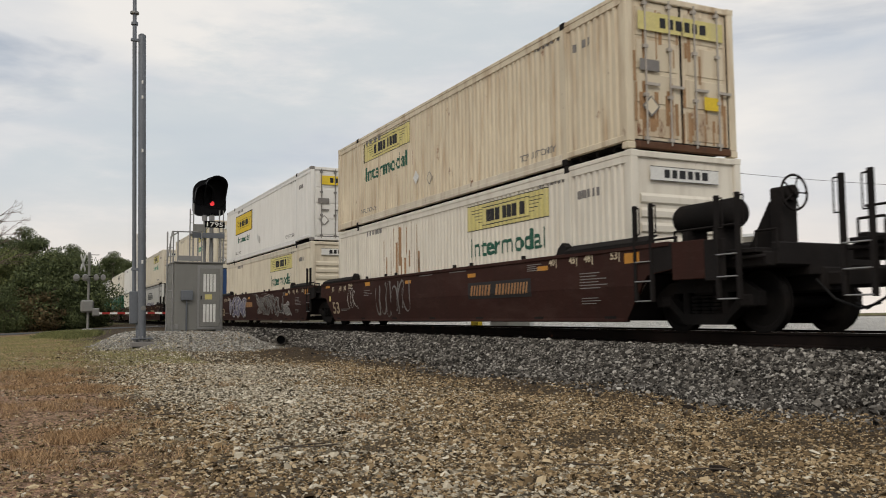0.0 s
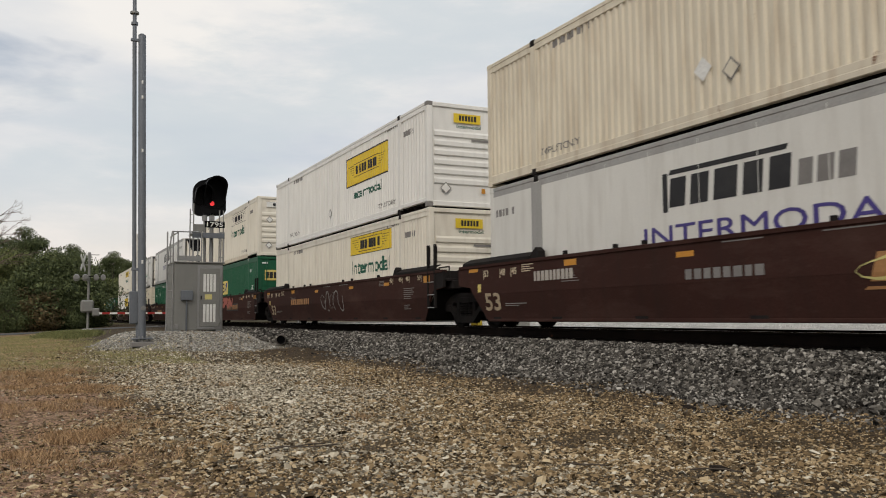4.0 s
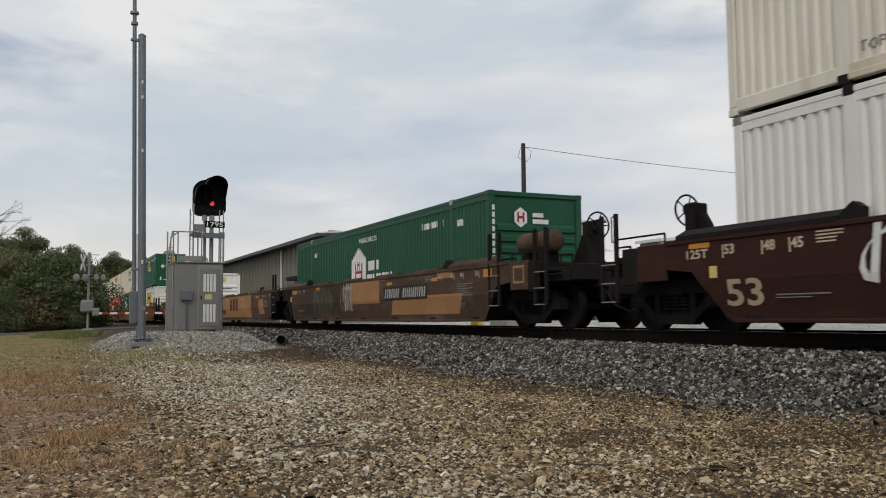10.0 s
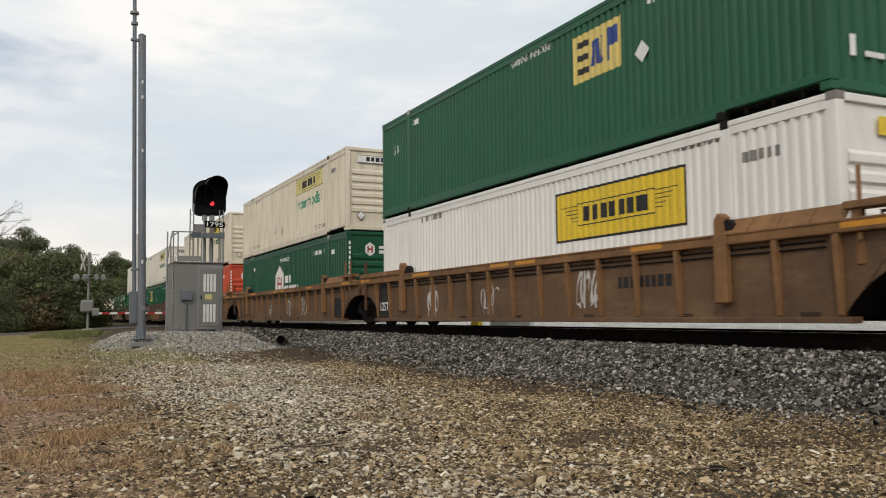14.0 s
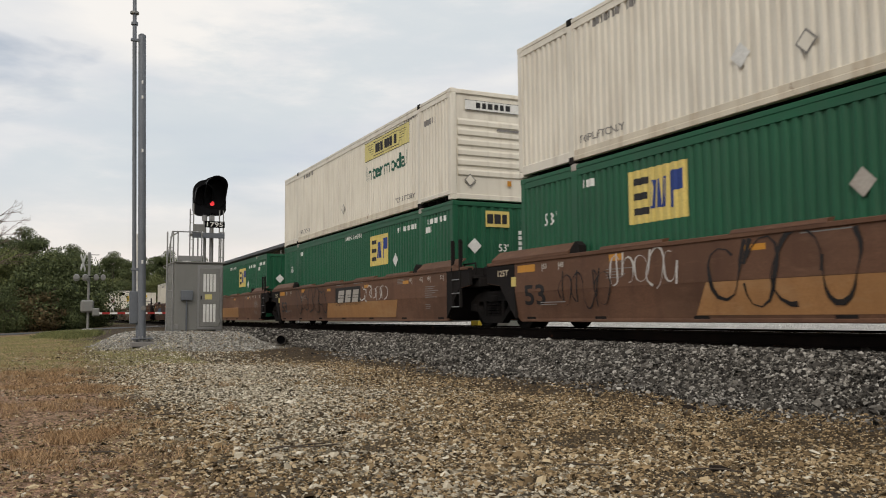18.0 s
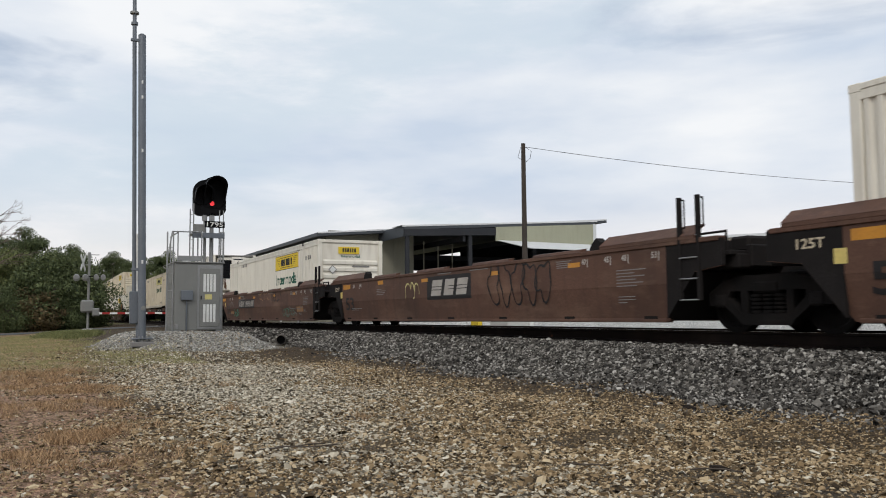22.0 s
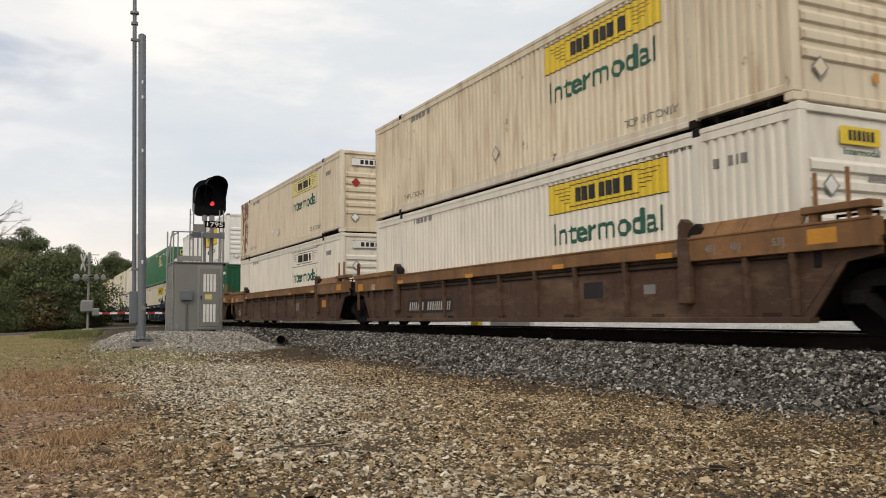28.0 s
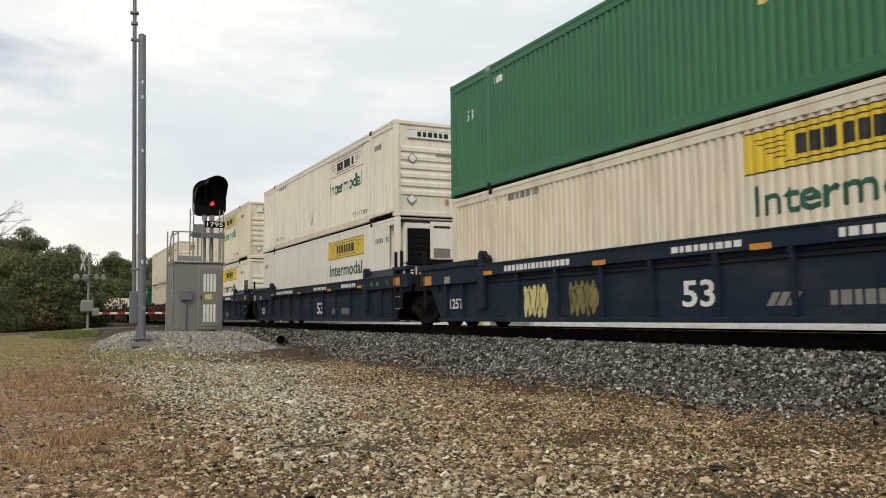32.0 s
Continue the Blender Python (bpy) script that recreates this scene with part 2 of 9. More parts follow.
M = {}
DUST = {"car_brown": (0.082, 0.047, 0.038), "car_earth": (0.23, 0.145, 0.08), "car_tan": (0.21, 0.115, 0.07), "car_faded": (0.20, 0.12, 0.078), "car_umber": (0.20, 0.135, 0.085), "car_rust": (0.17, 0.10, 0.065), "car_ochre": (0.27, 0.15, 0.07),
        "car_navy": (0.045, 0.05, 0.055), "ink_tan": (0.42, 0.26, 0.13), "paint_umber": (0.15, 0.08, 0.05)}
for spec in (
    ("cream", (0.66, 0.60, 0.48), 0.55, 0, 0.07, 0.6, 0.008, 0.51, (0.33, 0.24, 0.15), True, 0.12),
    ("cream_worn", (0.64, 0.56, 0.42), 0.6, 0, 0.10, 0.6, 0.008, 0.8, (0.34, 0.22, 0.12), True, 0.35),
    ("ivory", (0.70, 0.66, 0.57), 0.5, 0, 0.06, 0.6, 0.008, 0.41, (0.38, 0.32, 0.25), True, 0.08),
    ("white", (0.73, 0.72, 0.685), 0.45, 0, 0.04, 0.6, 0.008, 0.29, (0.42, 0.40, 0.36), True, 0.03),
    ("reefer_white", (0.74, 0.70, 0.62), 0.4, 0, 0.04, 0.5, 0.008, 0.36, (0.38, 0.33, 0.27), True, 0.02),
    ("rail_worn", (0.62, 0.56, 0.45), 0.6, 0, 0.14, 1.2, 0.02, 0.7, (0.36, 0.25, 0.15), True, 0.5),
    ("reefer_grey", (0.64, 0.63, 0.59), 0.4, 0, 0.05, 0.5, 0.008, 0.36, (0.36, 0.33, 0.29), True, 0.02),
    ("rail_grey", (0.34, 0.335, 0.32), 0.5, 0.2, 0.10, 1.5, 0.03, 0.4, (0.22, 0.20, 0.18), True, 0),
    ("green", (0.008, 0.088, 0.0415), 0.5, 0, 0.14, 0.7, 0.008, 0.26, (0.05, 0.09, 0.06), True, 0.04),
    ("green_deep", (0.006, 0.07, 0.035), 0.5, 0, 0.14, 0.7, 0.008, 0.26, (0.04, 0.07, 0.05), True, 0.04),
    ("green_faded", (0.03, 0.145, 0.065), 0.5, 0, 0.12, 0.7, 0.008, 0.22, (0.07, 0.12, 0.08), True, 0.03),
    ("blue", (0.022, 0.062, 0.165), 0.5, 0, 0.14, 0.7, 0.008, 0.29, (0.05, 0.06, 0.08), True, 0.04),
    ("orange_red", (0.52, 0.075, 0.035), 0.5, 0, 0.10, 0.7, 0.008, 0.29, (0.28, 0.08, 0.05), True, 0.03),
    ("car_brown", (0.044, 0.0195, 0.0155), 0.7, 0, 0.22, 0.5, 0.08, 0.55, (0.028, 0.017, 0.014), True, 0.08),
    ("car_faded", (0.098, 0.049, 0.032), 0.72, 0, 0.46, 0.5, 0.08, 0.6, (0.05, 0.026, 0.02), True, 0.2),
    ("car_tan", (0.124, 0.060, 0.034), 0.68, 0, 0.40, 0.5, 0.08, 0.6, (0.07, 0.03, 0.018), True, 0.25),
    ("car_ochre", (0.205, 0.102, 0.041), 0.74, 0, 0.5, 0.9, 0.1, 0.7, (0.06, 0.036, 0.022), True, 0.3),
    ("car_umber", (0.07, 0.037, 0.022), 0.78, 0, 0.3, 0.5, 0.08, 0.7, (0.035, 0.02, 0.016), True, 0.2),
    ("ink_maroon", (0.20, 0.022, 0.025), 0.6, 0, 0.1, 3.0, 0.03, 0.3, (0.12, 0.03, 0.03), False, 0),
    ("ink_cream", (0.56, 0.47, 0.33), 0.6, 0, 0.1, 3.0, 0.03, 0.4, (0.28, 0.2, 0.14), False, 0),
    ("ink_stencil", (0.42, 0.33, 0.22), 0.65, 0, 0.15, 3.0, 0.03, 0.5, (0.2, 0.13, 0.09), False, 0),
    ("rust_wash", (0.33, 0.195, 0.10), 0.7, 0, 0.25, 3.0, 0.03, 0.5, (0.52, 0.38, 0.24), True, 0),
    ("spray_violet", (0.13, 0.125, 0.19), 0.6, 0, 0.2, 2.0, 0.03, 0.3, (0.25, 0.24, 0.28), False, 0),
    ("ink_pale", (0.42, 0.385, 0.34), 0.6, 0, 0.1, 3.0, 0.03, 0.4, (0.22, 0.16, 0.13), False, 0),
    ("car_earth", (0.122, 0.067, 0.034), 0.75, 0, 0.3, 0.5, 0.08, 0.6, (0.045, 0.026, 0.018), True, 0.3),
    ("car_rust", (0.10, 0.043, 0.020), 0.75, 0, 0.30, 0.6, 0.1, 0.6, (0.05, 0.028, 0.018), True, 0.4),
    ("car_navy", (0.012, 0.022, 0.038), 0.5, 0, 0.2, 0.5, 0.06, 0.3, (0.04, 0.04, 0.042), True, 0.05),
    ("spine_dark", (0.013, 0.0125, 0.013), 0.8, 0, 0.3, 0.8, 0.15, 0.5, (0.02, 0.016, 0.014), True, 0.25),
    ("truck_iron", (0.012, 0.011, 0.0107), 0.9, 0.0, 0.35, 1.5, 0.25, 0.4, (0.028, 0.02, 0.016), False, 0.0),
    ("black_steel", (0.018, 0.016, 0.0155), 0.8, 0.0, 0.3, 2.0, 0.1, 0.3, (0.03, 0.024, 0.02), False, 0.1),
    ("rail_steel", (0.012, 0.009, 0.008), 0.85, 0.0, 0.3, 1.5, 0.2, 0.3, (0.04, 0.025, 0.02), False, 0.3),
    ("rail_head", (0.42, 0.41, 0.40), 0.28, 1.0, 0.1, 2.0, 0.03),
    ("tie_wood", (0.03, 0.024, 0.02), 0.9, 0, 0.35, 2.0, 0.5, 0.3, (0.11, 0.10, 0.09), False, 0),
    ("galvanised", (0.30, 0.30, 0.295), 0.45, 0.65, 0.10, 2.5, 0.05, 0.25, (0.24, 0.23, 0.22), True, 0),
    ("case_aluminium", (0.23, 0.23, 0.215), 0.5, 0.45, 0.08, 1.5, 0.05, 0.3, (0.25, 0.24, 0.22), True, 0),
    ("pole_grey", (0.15, 0.165, 0.185), 0.5, 0.35, 0.10, 2.5, 0.05, 0.25, (0.13, 0.13, 0.135), True, 0),
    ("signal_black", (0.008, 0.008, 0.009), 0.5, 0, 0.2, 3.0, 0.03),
    ("yellow", (0.70, 0.50, 0.035), 0.5, 0, 0.08, 1.5, 0.04, 0.25, (0.42, 0.32, 0.10), True, 0),
    ("yellow_faded", (0.62, 0.55, 0.22), 0.55, 0, 0.10, 1.5, 0.04, 0.35, (0.48, 0.42, 0.30), True, 0),
    ("yellow_pale", (0.66, 0.52, 0.16), 0.5, 0, 0.08, 1.5, 0.04, 0.2, (0.5, 0.42, 0.2), True, 0),
    ("amber", (0.55, 0.24, 0.025), 0.45, 0, 0.1, 4.0, 0.04, 0.35, (0.25, 0.12, 0.03), False, 0),
    ("ink_black", (0.018, 0.018, 0.02), 0.6, 0, 0.3, 3.0, 0.03, 0.2, (0.09, 0.085, 0.08), False, 0),
    ("ink_green", (0.012, 0.095, 0.06), 0.55, 0, 0.2, 2.0, 0.03, 0.2, (0.12, 0.18, 0.14), False, 0),
    ("ink_teal", (0.05, 0.28, 0.18), 0.55, 0, 0.2, 2.0, 0.03, 0.2, (0.2, 0.36, 0.28), False, 0),
    ("ink_blue", (0.02, 0.05, 0.22), 0.55, 0, 0.2, 2.0, 0.03),
    ("ink_violet", (0.06, 0.045, 0.20), 0.55, 0, 0.2, 2.0, 0.03),
    ("ink_red", (0.30, 0.025, 0.02), 0.55, 0, 0.2, 2.0, 0.03),
    ("ink_white", (0.72, 0.72, 0.69), 0.55, 0, 0.08, 3.0, 0.03, 0.3, (0.40, 0.36, 0.33), False, 0),
    ("ink_grey", (0.20, 0.19, 0.18), 0.6, 0, 0.15, 3.0, 0.03, 0.3, (0.2, 0.17, 0.15), False, 0),
    ("ink_tan", (0.36, 0.18, 0.07), 0.6, 0, 0.12, 1.0, 0.05, 0.4, (0.2, 0.09, 0.04), True, 0),
    ("paint_umber", (0.09, 0.036, 0.02), 0.6, 0, 0.2, 1.0, 0.05, 0.4, (0.05, 0.025, 0.016), True, 0),
    ("paint_moss", (0.05, 0.058, 0.036), 0.65, 0, 0.25, 1.0, 0.05, 0.4, (0.03, 0.028, 0.02), True, 0),
    ("paint_coal", (0.022, 0.023, 0.022), 0.65, 0, 0.25, 1.0, 0.05, 0.3, (0.05, 0.04, 0.03), True, 0),
    ("paint_rose", (0.20, 0.075, 0.055), 0.65, 0, 0.2, 1.0, 0.05, 0.4, (0.11, 0.05, 0.035), True, 0),
    ("paint_olive", (0.075, 0.07, 0.04), 0.6, 0, 0.2, 1.0, 0.05, 0.3, (0.05, 0.03, 0.02), True, 0),
    ("spray_white", (0.55, 0.52, 0.48), 0.6, 0, 0.12, 2.0, 0.03, 0.4, (0.28, 0.22, 0.19), False, 0),
    ("spray_blue", (0.02, 0.12, 0.28), 0.55, 0, 0.15, 2.0, 0.03),
    ("spray_cyan", (0.05, 0.18, 0.20), 0.55, 0, 0.15, 2.0, 0.03),
    ("spray_pink", (0.38, 0.11, 0.085), 0.55, 0, 0.15, 2.0, 0.03, 0.4, (0.2, 0.06, 0.05), False, 0),
    ("spray_lime", (0.20, 0.17, 0.055), 0.6, 0, 0.3, 2.0, 0.03, 0.6, (0.08, 0.055, 0.03), False, 0),
    ("spray_black", (0.014, 0.012, 0.012), 0.6, 0, 0.15, 2.0, 0.03),
    ("rubber", (0.02, 0.02, 0.02), 0.85, 0, 0.2, 4.0, 0.1),
    ("shed_wall", (0.20, 0.19, 0.145), 0.7, 0, 0.12, 0.25, 0.08, 0.35, (0.17, 0.15, 0.11), True, 0.03),
    ("store_metal", (0.36, 0.335, 0.285), 0.6, 0, 0.10, 0.3, 0.05, 0.3, (0.24, 0.22, 0.18), True, 0),
    ("shed_panel", (0.33, 0.33, 0.24), 0.6, 0, 0.10, 0.3, 0.05, 0.3, (0.22, 0.21, 0.14), True, 0),
    ("shed_roof", (0.055, 0.062, 0.07), 0.6, 0.2, 0.15, 0.3, 0.05, 0.2, (0.09, 0.07, 0.06), True, 0.05),
    ("shed_trim", (0.62, 0.63, 0.63), 0.5, 0, 0.08, 0.6, 0.03, 0.2, (0.4, 0.4, 0.38), False, 0),
    # near-black standing in for shade inside the shed; also fascia and vent box
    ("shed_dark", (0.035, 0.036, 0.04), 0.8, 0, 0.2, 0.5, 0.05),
    ("concrete", (0.52, 0.51, 0.48), 0.85, 0, 0.10, 1.2, 0.2, 0.3, (0.36, 0.34, 0.3), False, 0),
    ("wood_pole", (0.05, 0.04, 0.033), 0.9, 0, 0.25, 1.5, 0.4, 0.3, (0.09, 0.08, 0.07), True, 0),
    ("bark", (0.075, 0.06, 0.047), 0.95, 0, 0.3, 3.0, 0.6),
    ("bark_pale", (0.17, 0.125, 0.11), 0.95, 0, 0.2, 3.0, 0.3),
    ("tin_pipe", (0.08, 0.072, 0.064), 0.8, 0.3, 0.3, 4.0, 0.2, 0.4, (0.15, 0.09, 0.05), False, 0.4),
):
    M[spec[0]] = material(*spec, dust=DUST.get(spec[0]))
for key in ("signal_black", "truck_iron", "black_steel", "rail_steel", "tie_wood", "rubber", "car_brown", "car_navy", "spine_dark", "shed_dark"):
    # caked, oily or chalky surfaces, and the shade-dark shed inside, with hardly any sheen
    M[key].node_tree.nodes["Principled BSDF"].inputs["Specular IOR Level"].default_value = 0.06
M["cream_rusty"] = material("cream_rusty", (0.64, 0.56, 0.43), 0.6, 0, 0.1, 0.6, 0.06, 0.5, (0.36, 0.24, 0.13), True, 0.2, rust_end=-6.3)
M["cream_bare"] = material("cream_bare", (0.55, 0.45, 0.32), 0.65, 0, 0.15, 0.8, 0.08, 0.6, (0.3, 0.17, 0.09), True, 0.85)
M["lamp_red"] = material("lamp_red", (1.0, 0.05, 0.06), 0.3, 0, 0.02, 3, 0, emit=0.55)


# ---- mesh helpers ----
class Geo:
    """Collects simple solids into one mesh."""

    def __init__(self):
        self.v, self.f, self.s = [], [], []

    def add(self, verts, faces, smooth=False):
        o = len(self.v)
        self.v += [tuple(p) for p in verts]
        self.f += [tuple(i + o for i in q) for q in faces]
        self.s += [smooth] * len(faces)
        return self

    def box(self, x0, x1, y0, y1, z0, z1, c=0.0):
        """A box with its edges cut by c."""
        if c <= 0:
            p = [(x, y, z) for x in (x0, x1) for y in (y0, y1) for z in (z0, z1)]
            return self.add(p, [(0, 1, 3, 2), (4, 6, 7, 5), (0, 4, 5, 1), (2, 3, 7, 6), (0, 2, 6, 4), (1, 5, 7, 3)])
        lo, hi = (x0, y0, z0), (x1, y1, z1)
        p, idx = [], {}
        for i in range(8):
            sg = (i >> 2 & 1, i >> 1 & 1, i & 1)
            for a in range(3):
                q = []
                for b in range(3):
                    edge = hi[b] if sg[b] else lo[b]
                    q.append(edge if a == b else edge + (-c if sg[b] else c))
                idx[sg, a] = len(p)
                p.append(q)
        f = []
        for a in range(3):
            b, d = (a + 1) % 3, (a + 2) % 3
            for sgn in (0, 1):
                ring = []
                for u, w in ((0, 0), (1, 0), (1, 1), (0, 1)):
                    sg = [0, 0, 0]
                    sg[a], sg[b], sg[d] = sgn, u, w
                    ring.append(idx[tuple(sg), a])
                f.append(ring if sgn else ring[::-1])
            for u in (0, 1):
                for w in (0, 1):
                    k0, k1 = [0, 0, 0], [0, 0, 0]
                    k0[b], k0[d], k1[b], k1[d], k1[a] = u, w, u, w, 1
                    k0, k1 = tuple(k0), tuple(k1)
                    ring = [idx[k0, b], idx[k1, b], idx[k1, d], idx[k0, d]]
                    f.append(ring if u == w else ring[::-1])
        for i in range(8):
            sg = (i >> 2 & 1, i >> 1 & 1, i & 1)
            ring = [idx[sg, 0], idx[sg, 1], idx[sg, 2]]
            f.append(ring if sum(sg) % 2 else ring[::-1])
        return self.add(p, f)

    def rod(self, a, b, r, n=8, r2=None, cap=True):
        a, b = Vector(a), Vector(b)
        r2 = r if r2 is None else r2
        q = (b - a).to_track_quat("Z", "Y")
        v = []
        for base, rad in ((a, r), (b, r2)):
            v += [base + q @ Vector((rad * math.cos(2 * math.pi * i / n), rad * math.sin(2 * math.pi * i / n), 0)) for i in range(n)]
        f = [(i, (i + 1) % n, n + (i + 1) % n, n + i) for i in range(n)]
        self.add(v, f, True)
        if cap:
            self.add(v, [tuple(range(n - 1, -1, -1)), tuple(range(n, 2 * n))])
        return self

    def path(self, pts, r, n=6):
        for a, b in zip(pts, pts[1:]):
            self.rod(a, b, r, n)
        return self

    def prism(self, poly, y0, y1):
        """A polygon of (x, z) points, drawn out from y0 to y1."""
        n = len(poly)
        v = [(x, y0, z) for x, z in poly] + [(x, y1, z) for x, z in poly]
        f = [tuple(range(n)), tuple(range(2 * n - 1, n - 1, -1))]
        f += [(i, n + i, n + (i + 1) % n, (i + 1) % n) for i in range(n)]
        return self.add(v, f)

    def prism_x(self, poly, x0, x1):
        """A polygon of (y, z) points, drawn out from x0 to x1."""
        n = len(poly)
        v = [(x0, y, z) for y, z in poly] + [(x1, y, z) for y, z in poly]
        f = [tuple(range(n - 1, -1, -1)), tuple(range(n, 2 * n))]
        f += [((i + 1) % n, n + (i + 1) % n, n + i, i) for i in range(n)]
        return self.add(v, f)

    def lathe_y(self, prof, cx, cz, n=24):
        """A body turned about the y axis; prof: (radius, y)."""
        v = [(cx + r * math.cos(2 * math.pi * i / n), y, cz + r * math.sin(2 * math.pi * i / n)) for r, y in prof for i in range(n)]
        f = [(k * n + i, k * n + (i + 1) % n, (k + 1) * n + (i + 1) % n, (k + 1) * n + i) for k in range(len(prof) - 1) for i in range(n)]
        return self.add(v, f)

    def mesh(self, name, mat, fix=True):
        me = bpy.data.meshes.new(name)
        me.from_pydata(self.v, [], self.f)
        me.polygons.foreach_set("use_smooth", self.s)
        if fix:
            bm = bmesh.new()
            bm.from_mesh(me)
            bmesh.ops.recalc_face_normals(bm, faces=bm.faces)
            bm.to_mesh(me)
            bm.free()
        me.materials.append(mat)
        me.update()
        return me


def part(name, geo, mat, parent, label="", at=None):
    """One mesh object under a thing or a part."""
    me = geo.mesh(name, M[mat] if isinstance(mat, str) else mat) if isinstance(geo, Geo) else geo
    ob = new(name, me)
    if parent is not None:
        ob.parent = parent
    if at is not None:
        ob.matrix_basis = at
    if label:
        tagged(ob, label)
    if name in ("lettering", "marking", "name_mark", "logo_scroll", "logo_mark", "spring", "end_sign_mark", "base"):
        tagged(ob, kind="stuff")
    return ob


def thing(name, label, category, at=None, group="", kind=""):
    ob = new(name)
    ob.empty_display_size = 0.3
    if at is not None:
        ob.matrix_basis = at
    return tagged(ob, label, category, group, kind)


TEXTS = {}


def text_outline(words, height, width=None, bold=0.0):
    """A flat text in x and z, its lower left corner at the origin."""
    key = (words, height, width, bold)
    if key not in TEXTS:
        cu = bpy.data.curves.new("lettering", "FONT")
        cu.body, cu.size, cu.offset, cu.resolution_u = words, 1.0, bold, 3
        ob = new("lettering", cu)
        me = bpy.data.meshes.new_from_object(ob.evaluated_get(bpy.context.evaluated_depsgraph_get()))
        co = np.array([v.co[:] for v in me.vertices])
        faces = [tuple(p.vertices) for p in me.polygons]
        bpy.data.objects.remove(ob)
        bpy.data.meshes.remove(me)
        co -= co.min(0)
        s = height / max(co[:, 1].max(), 1e-3)
        sx = s if width is None else width / co[:, 0].max()
        TEXTS[key] = ([(x * sx, y * s) for x, y, _ in co], faces)
    return TEXTS[key]


# ---- how far the train has gone ----
def run(t):
    """How far the train has gone at t seconds, with 0 at 16 s; it slows a little."""
    u = (t - 16) / 16
    return 284.62 * u - 6.213 * u * u


ROLLING = []   # (thing, place on the train, height)
WHEELS = []


# ---- the train: containers ----
L2, H_BOX, RIB, DEEP = 8.077, 2.896, 0.192, 0.036
FLAT, BEND, DIP = 0.066, 0.098, 0.160   # where the wall turns in, is in, and turns out again
POST = 6.06          # the lifting posts stand this far from the middle


def corrugation(x0, x1):
    """The bends of the wall between x0 and x1: (x, how far in)."""
    out, k = [], math.floor(x0 / RIB) - 1
    while k * RIB < x1 + RIB:
        b = k * RIB
        out += [(b, 0.0), (b + FLAT, 0.0), (b + BEND, DEEP), (b + DIP, DEEP)]
        k += 1
    return out


def inset(x):
    u = x % RIB
    if u < FLAT:
        return 0.0
    if u < BEND:
        return DEEP * (u - FLAT) / (BEND - FLAT)
    if u < DIP:
        return DEEP
    return DEEP * (RIB - u) / (RIB - DIP)


def bends(x0, x1):
    xs = [x0] + [x for x, _ in corrugation(x0, x1) if x0 + 1e-4 < x < x1 - 1e-4] + [x1]
    return xs


def rib_strip(g, x0, x1, z0, z1, y=-1.28, off=0.0, ribbed=True, skew=0.0):
    """A sheet on the near wall that follows its ribs; skew leans it."""
    xs = bends(x0, x1) if ribbed else [x0, x1]
    v = []
    for x in xs:
        d = inset(x) if ribbed else 0.0
        v += [(x, y + d - off, z0), (x + skew * (z1 - z0), y + (inset(x + skew * (z1 - z0)) if ribbed else 0.0) - off, z1)]
    return g.add(v, [(2 * i, 2 * i + 2, 2 * i + 3, 2 * i + 1) for i in range(len(xs) - 1)])


def side_wall(side, ribbed=True, front=0.16):
    g = Geo()
    for a, b in ((-L2 + 0.16, -POST - 0.09), (-POST + 0.09, POST - 0.09), (POST + 0.09, L2 - front)):
        if ribbed:
            rib_strip(g, a, b, 0.2, H_BOX - 0.19)
            rib_strip(g, a, b, 0.2, H_BOX - 0.19, off=-0.03)
        else:
            g.box(a, b, -1.285, -1.24, 0.17, H_BOX - 0.13)
    if side > 0:
        g.v = [(x, -y, z) for x, y, z in g.v]
    return g


def wrapped(words, height, x, z, width=None, bold=0.0, ribbed=True, y=-1.28, off=0.005):
    """Letters painted on the near wall, bent with its ribs."""
    co, faces = text_outline(words, height, width)
    me = bpy.data.meshes.new("lettering")
    # a heavier stroke is the same letter laid over itself, a little aside
    h = bold * height
    over = [(-h, 0.0), (h, 0.0), (0.0, h), (0.0, -h)] if bold else [(0.0, 0.0)]
    me.from_pydata([(a + x + dx, 0.001 * i, b + z + dz) for i, (dx, dz) in enumerate(over) for a, b in co], [],
                   [tuple(v + i * len(co) for v in f) for i in range(len(over)) for f in faces])
    bm = bmesh.new()
    bm.from_mesh(me)
    bpy.data.meshes.remove(me)
    if ribbed:
        x1 = x + max(a for a, _ in co)
        for cut in bends(x - 0.05, x1 + 0.05)[1:-1]:
            bmesh.ops.bisect_plane(bm, geom=bm.verts[:] + bm.edges[:] + bm.faces[:], plane_co=(cut, 0, 0), plane_no=(1, 0, 0))
    for v in bm.verts:
        v.co.y += y - off - 0.003 + (inset(v.co.x) if ribbed else 0.0)
    g = Geo()
    bm.verts.index_update()
    g.add([v.co[:] for v in bm.verts], [[v.index for v in f.verts] for f in bm.faces])
    bm.free()
    return g


def flat_text(words, height, x, z, width=None, face_x=None, y=-1.28, bold=0.0):
    """Letters on a flat side at y, or on the front end at face_x (then x counts across the end)."""
    co, faces = text_outline(words, height, width, bold)
    g = Geo()
    if face_x is None:
        return g.add([(a + x, y, b + z) for a, b in co], faces)
    return g.add([(face_x, a + x, b + z) for a, b in co], faces)


CONT_MESH = {}


def cached(key, make, mat):
    if key + (mat,) not in CONT_MESH:
        CONT_MESH[key + (mat,)] = make().mesh(key[0], M[mat])
    return CONT_MESH[key + (mat,)]


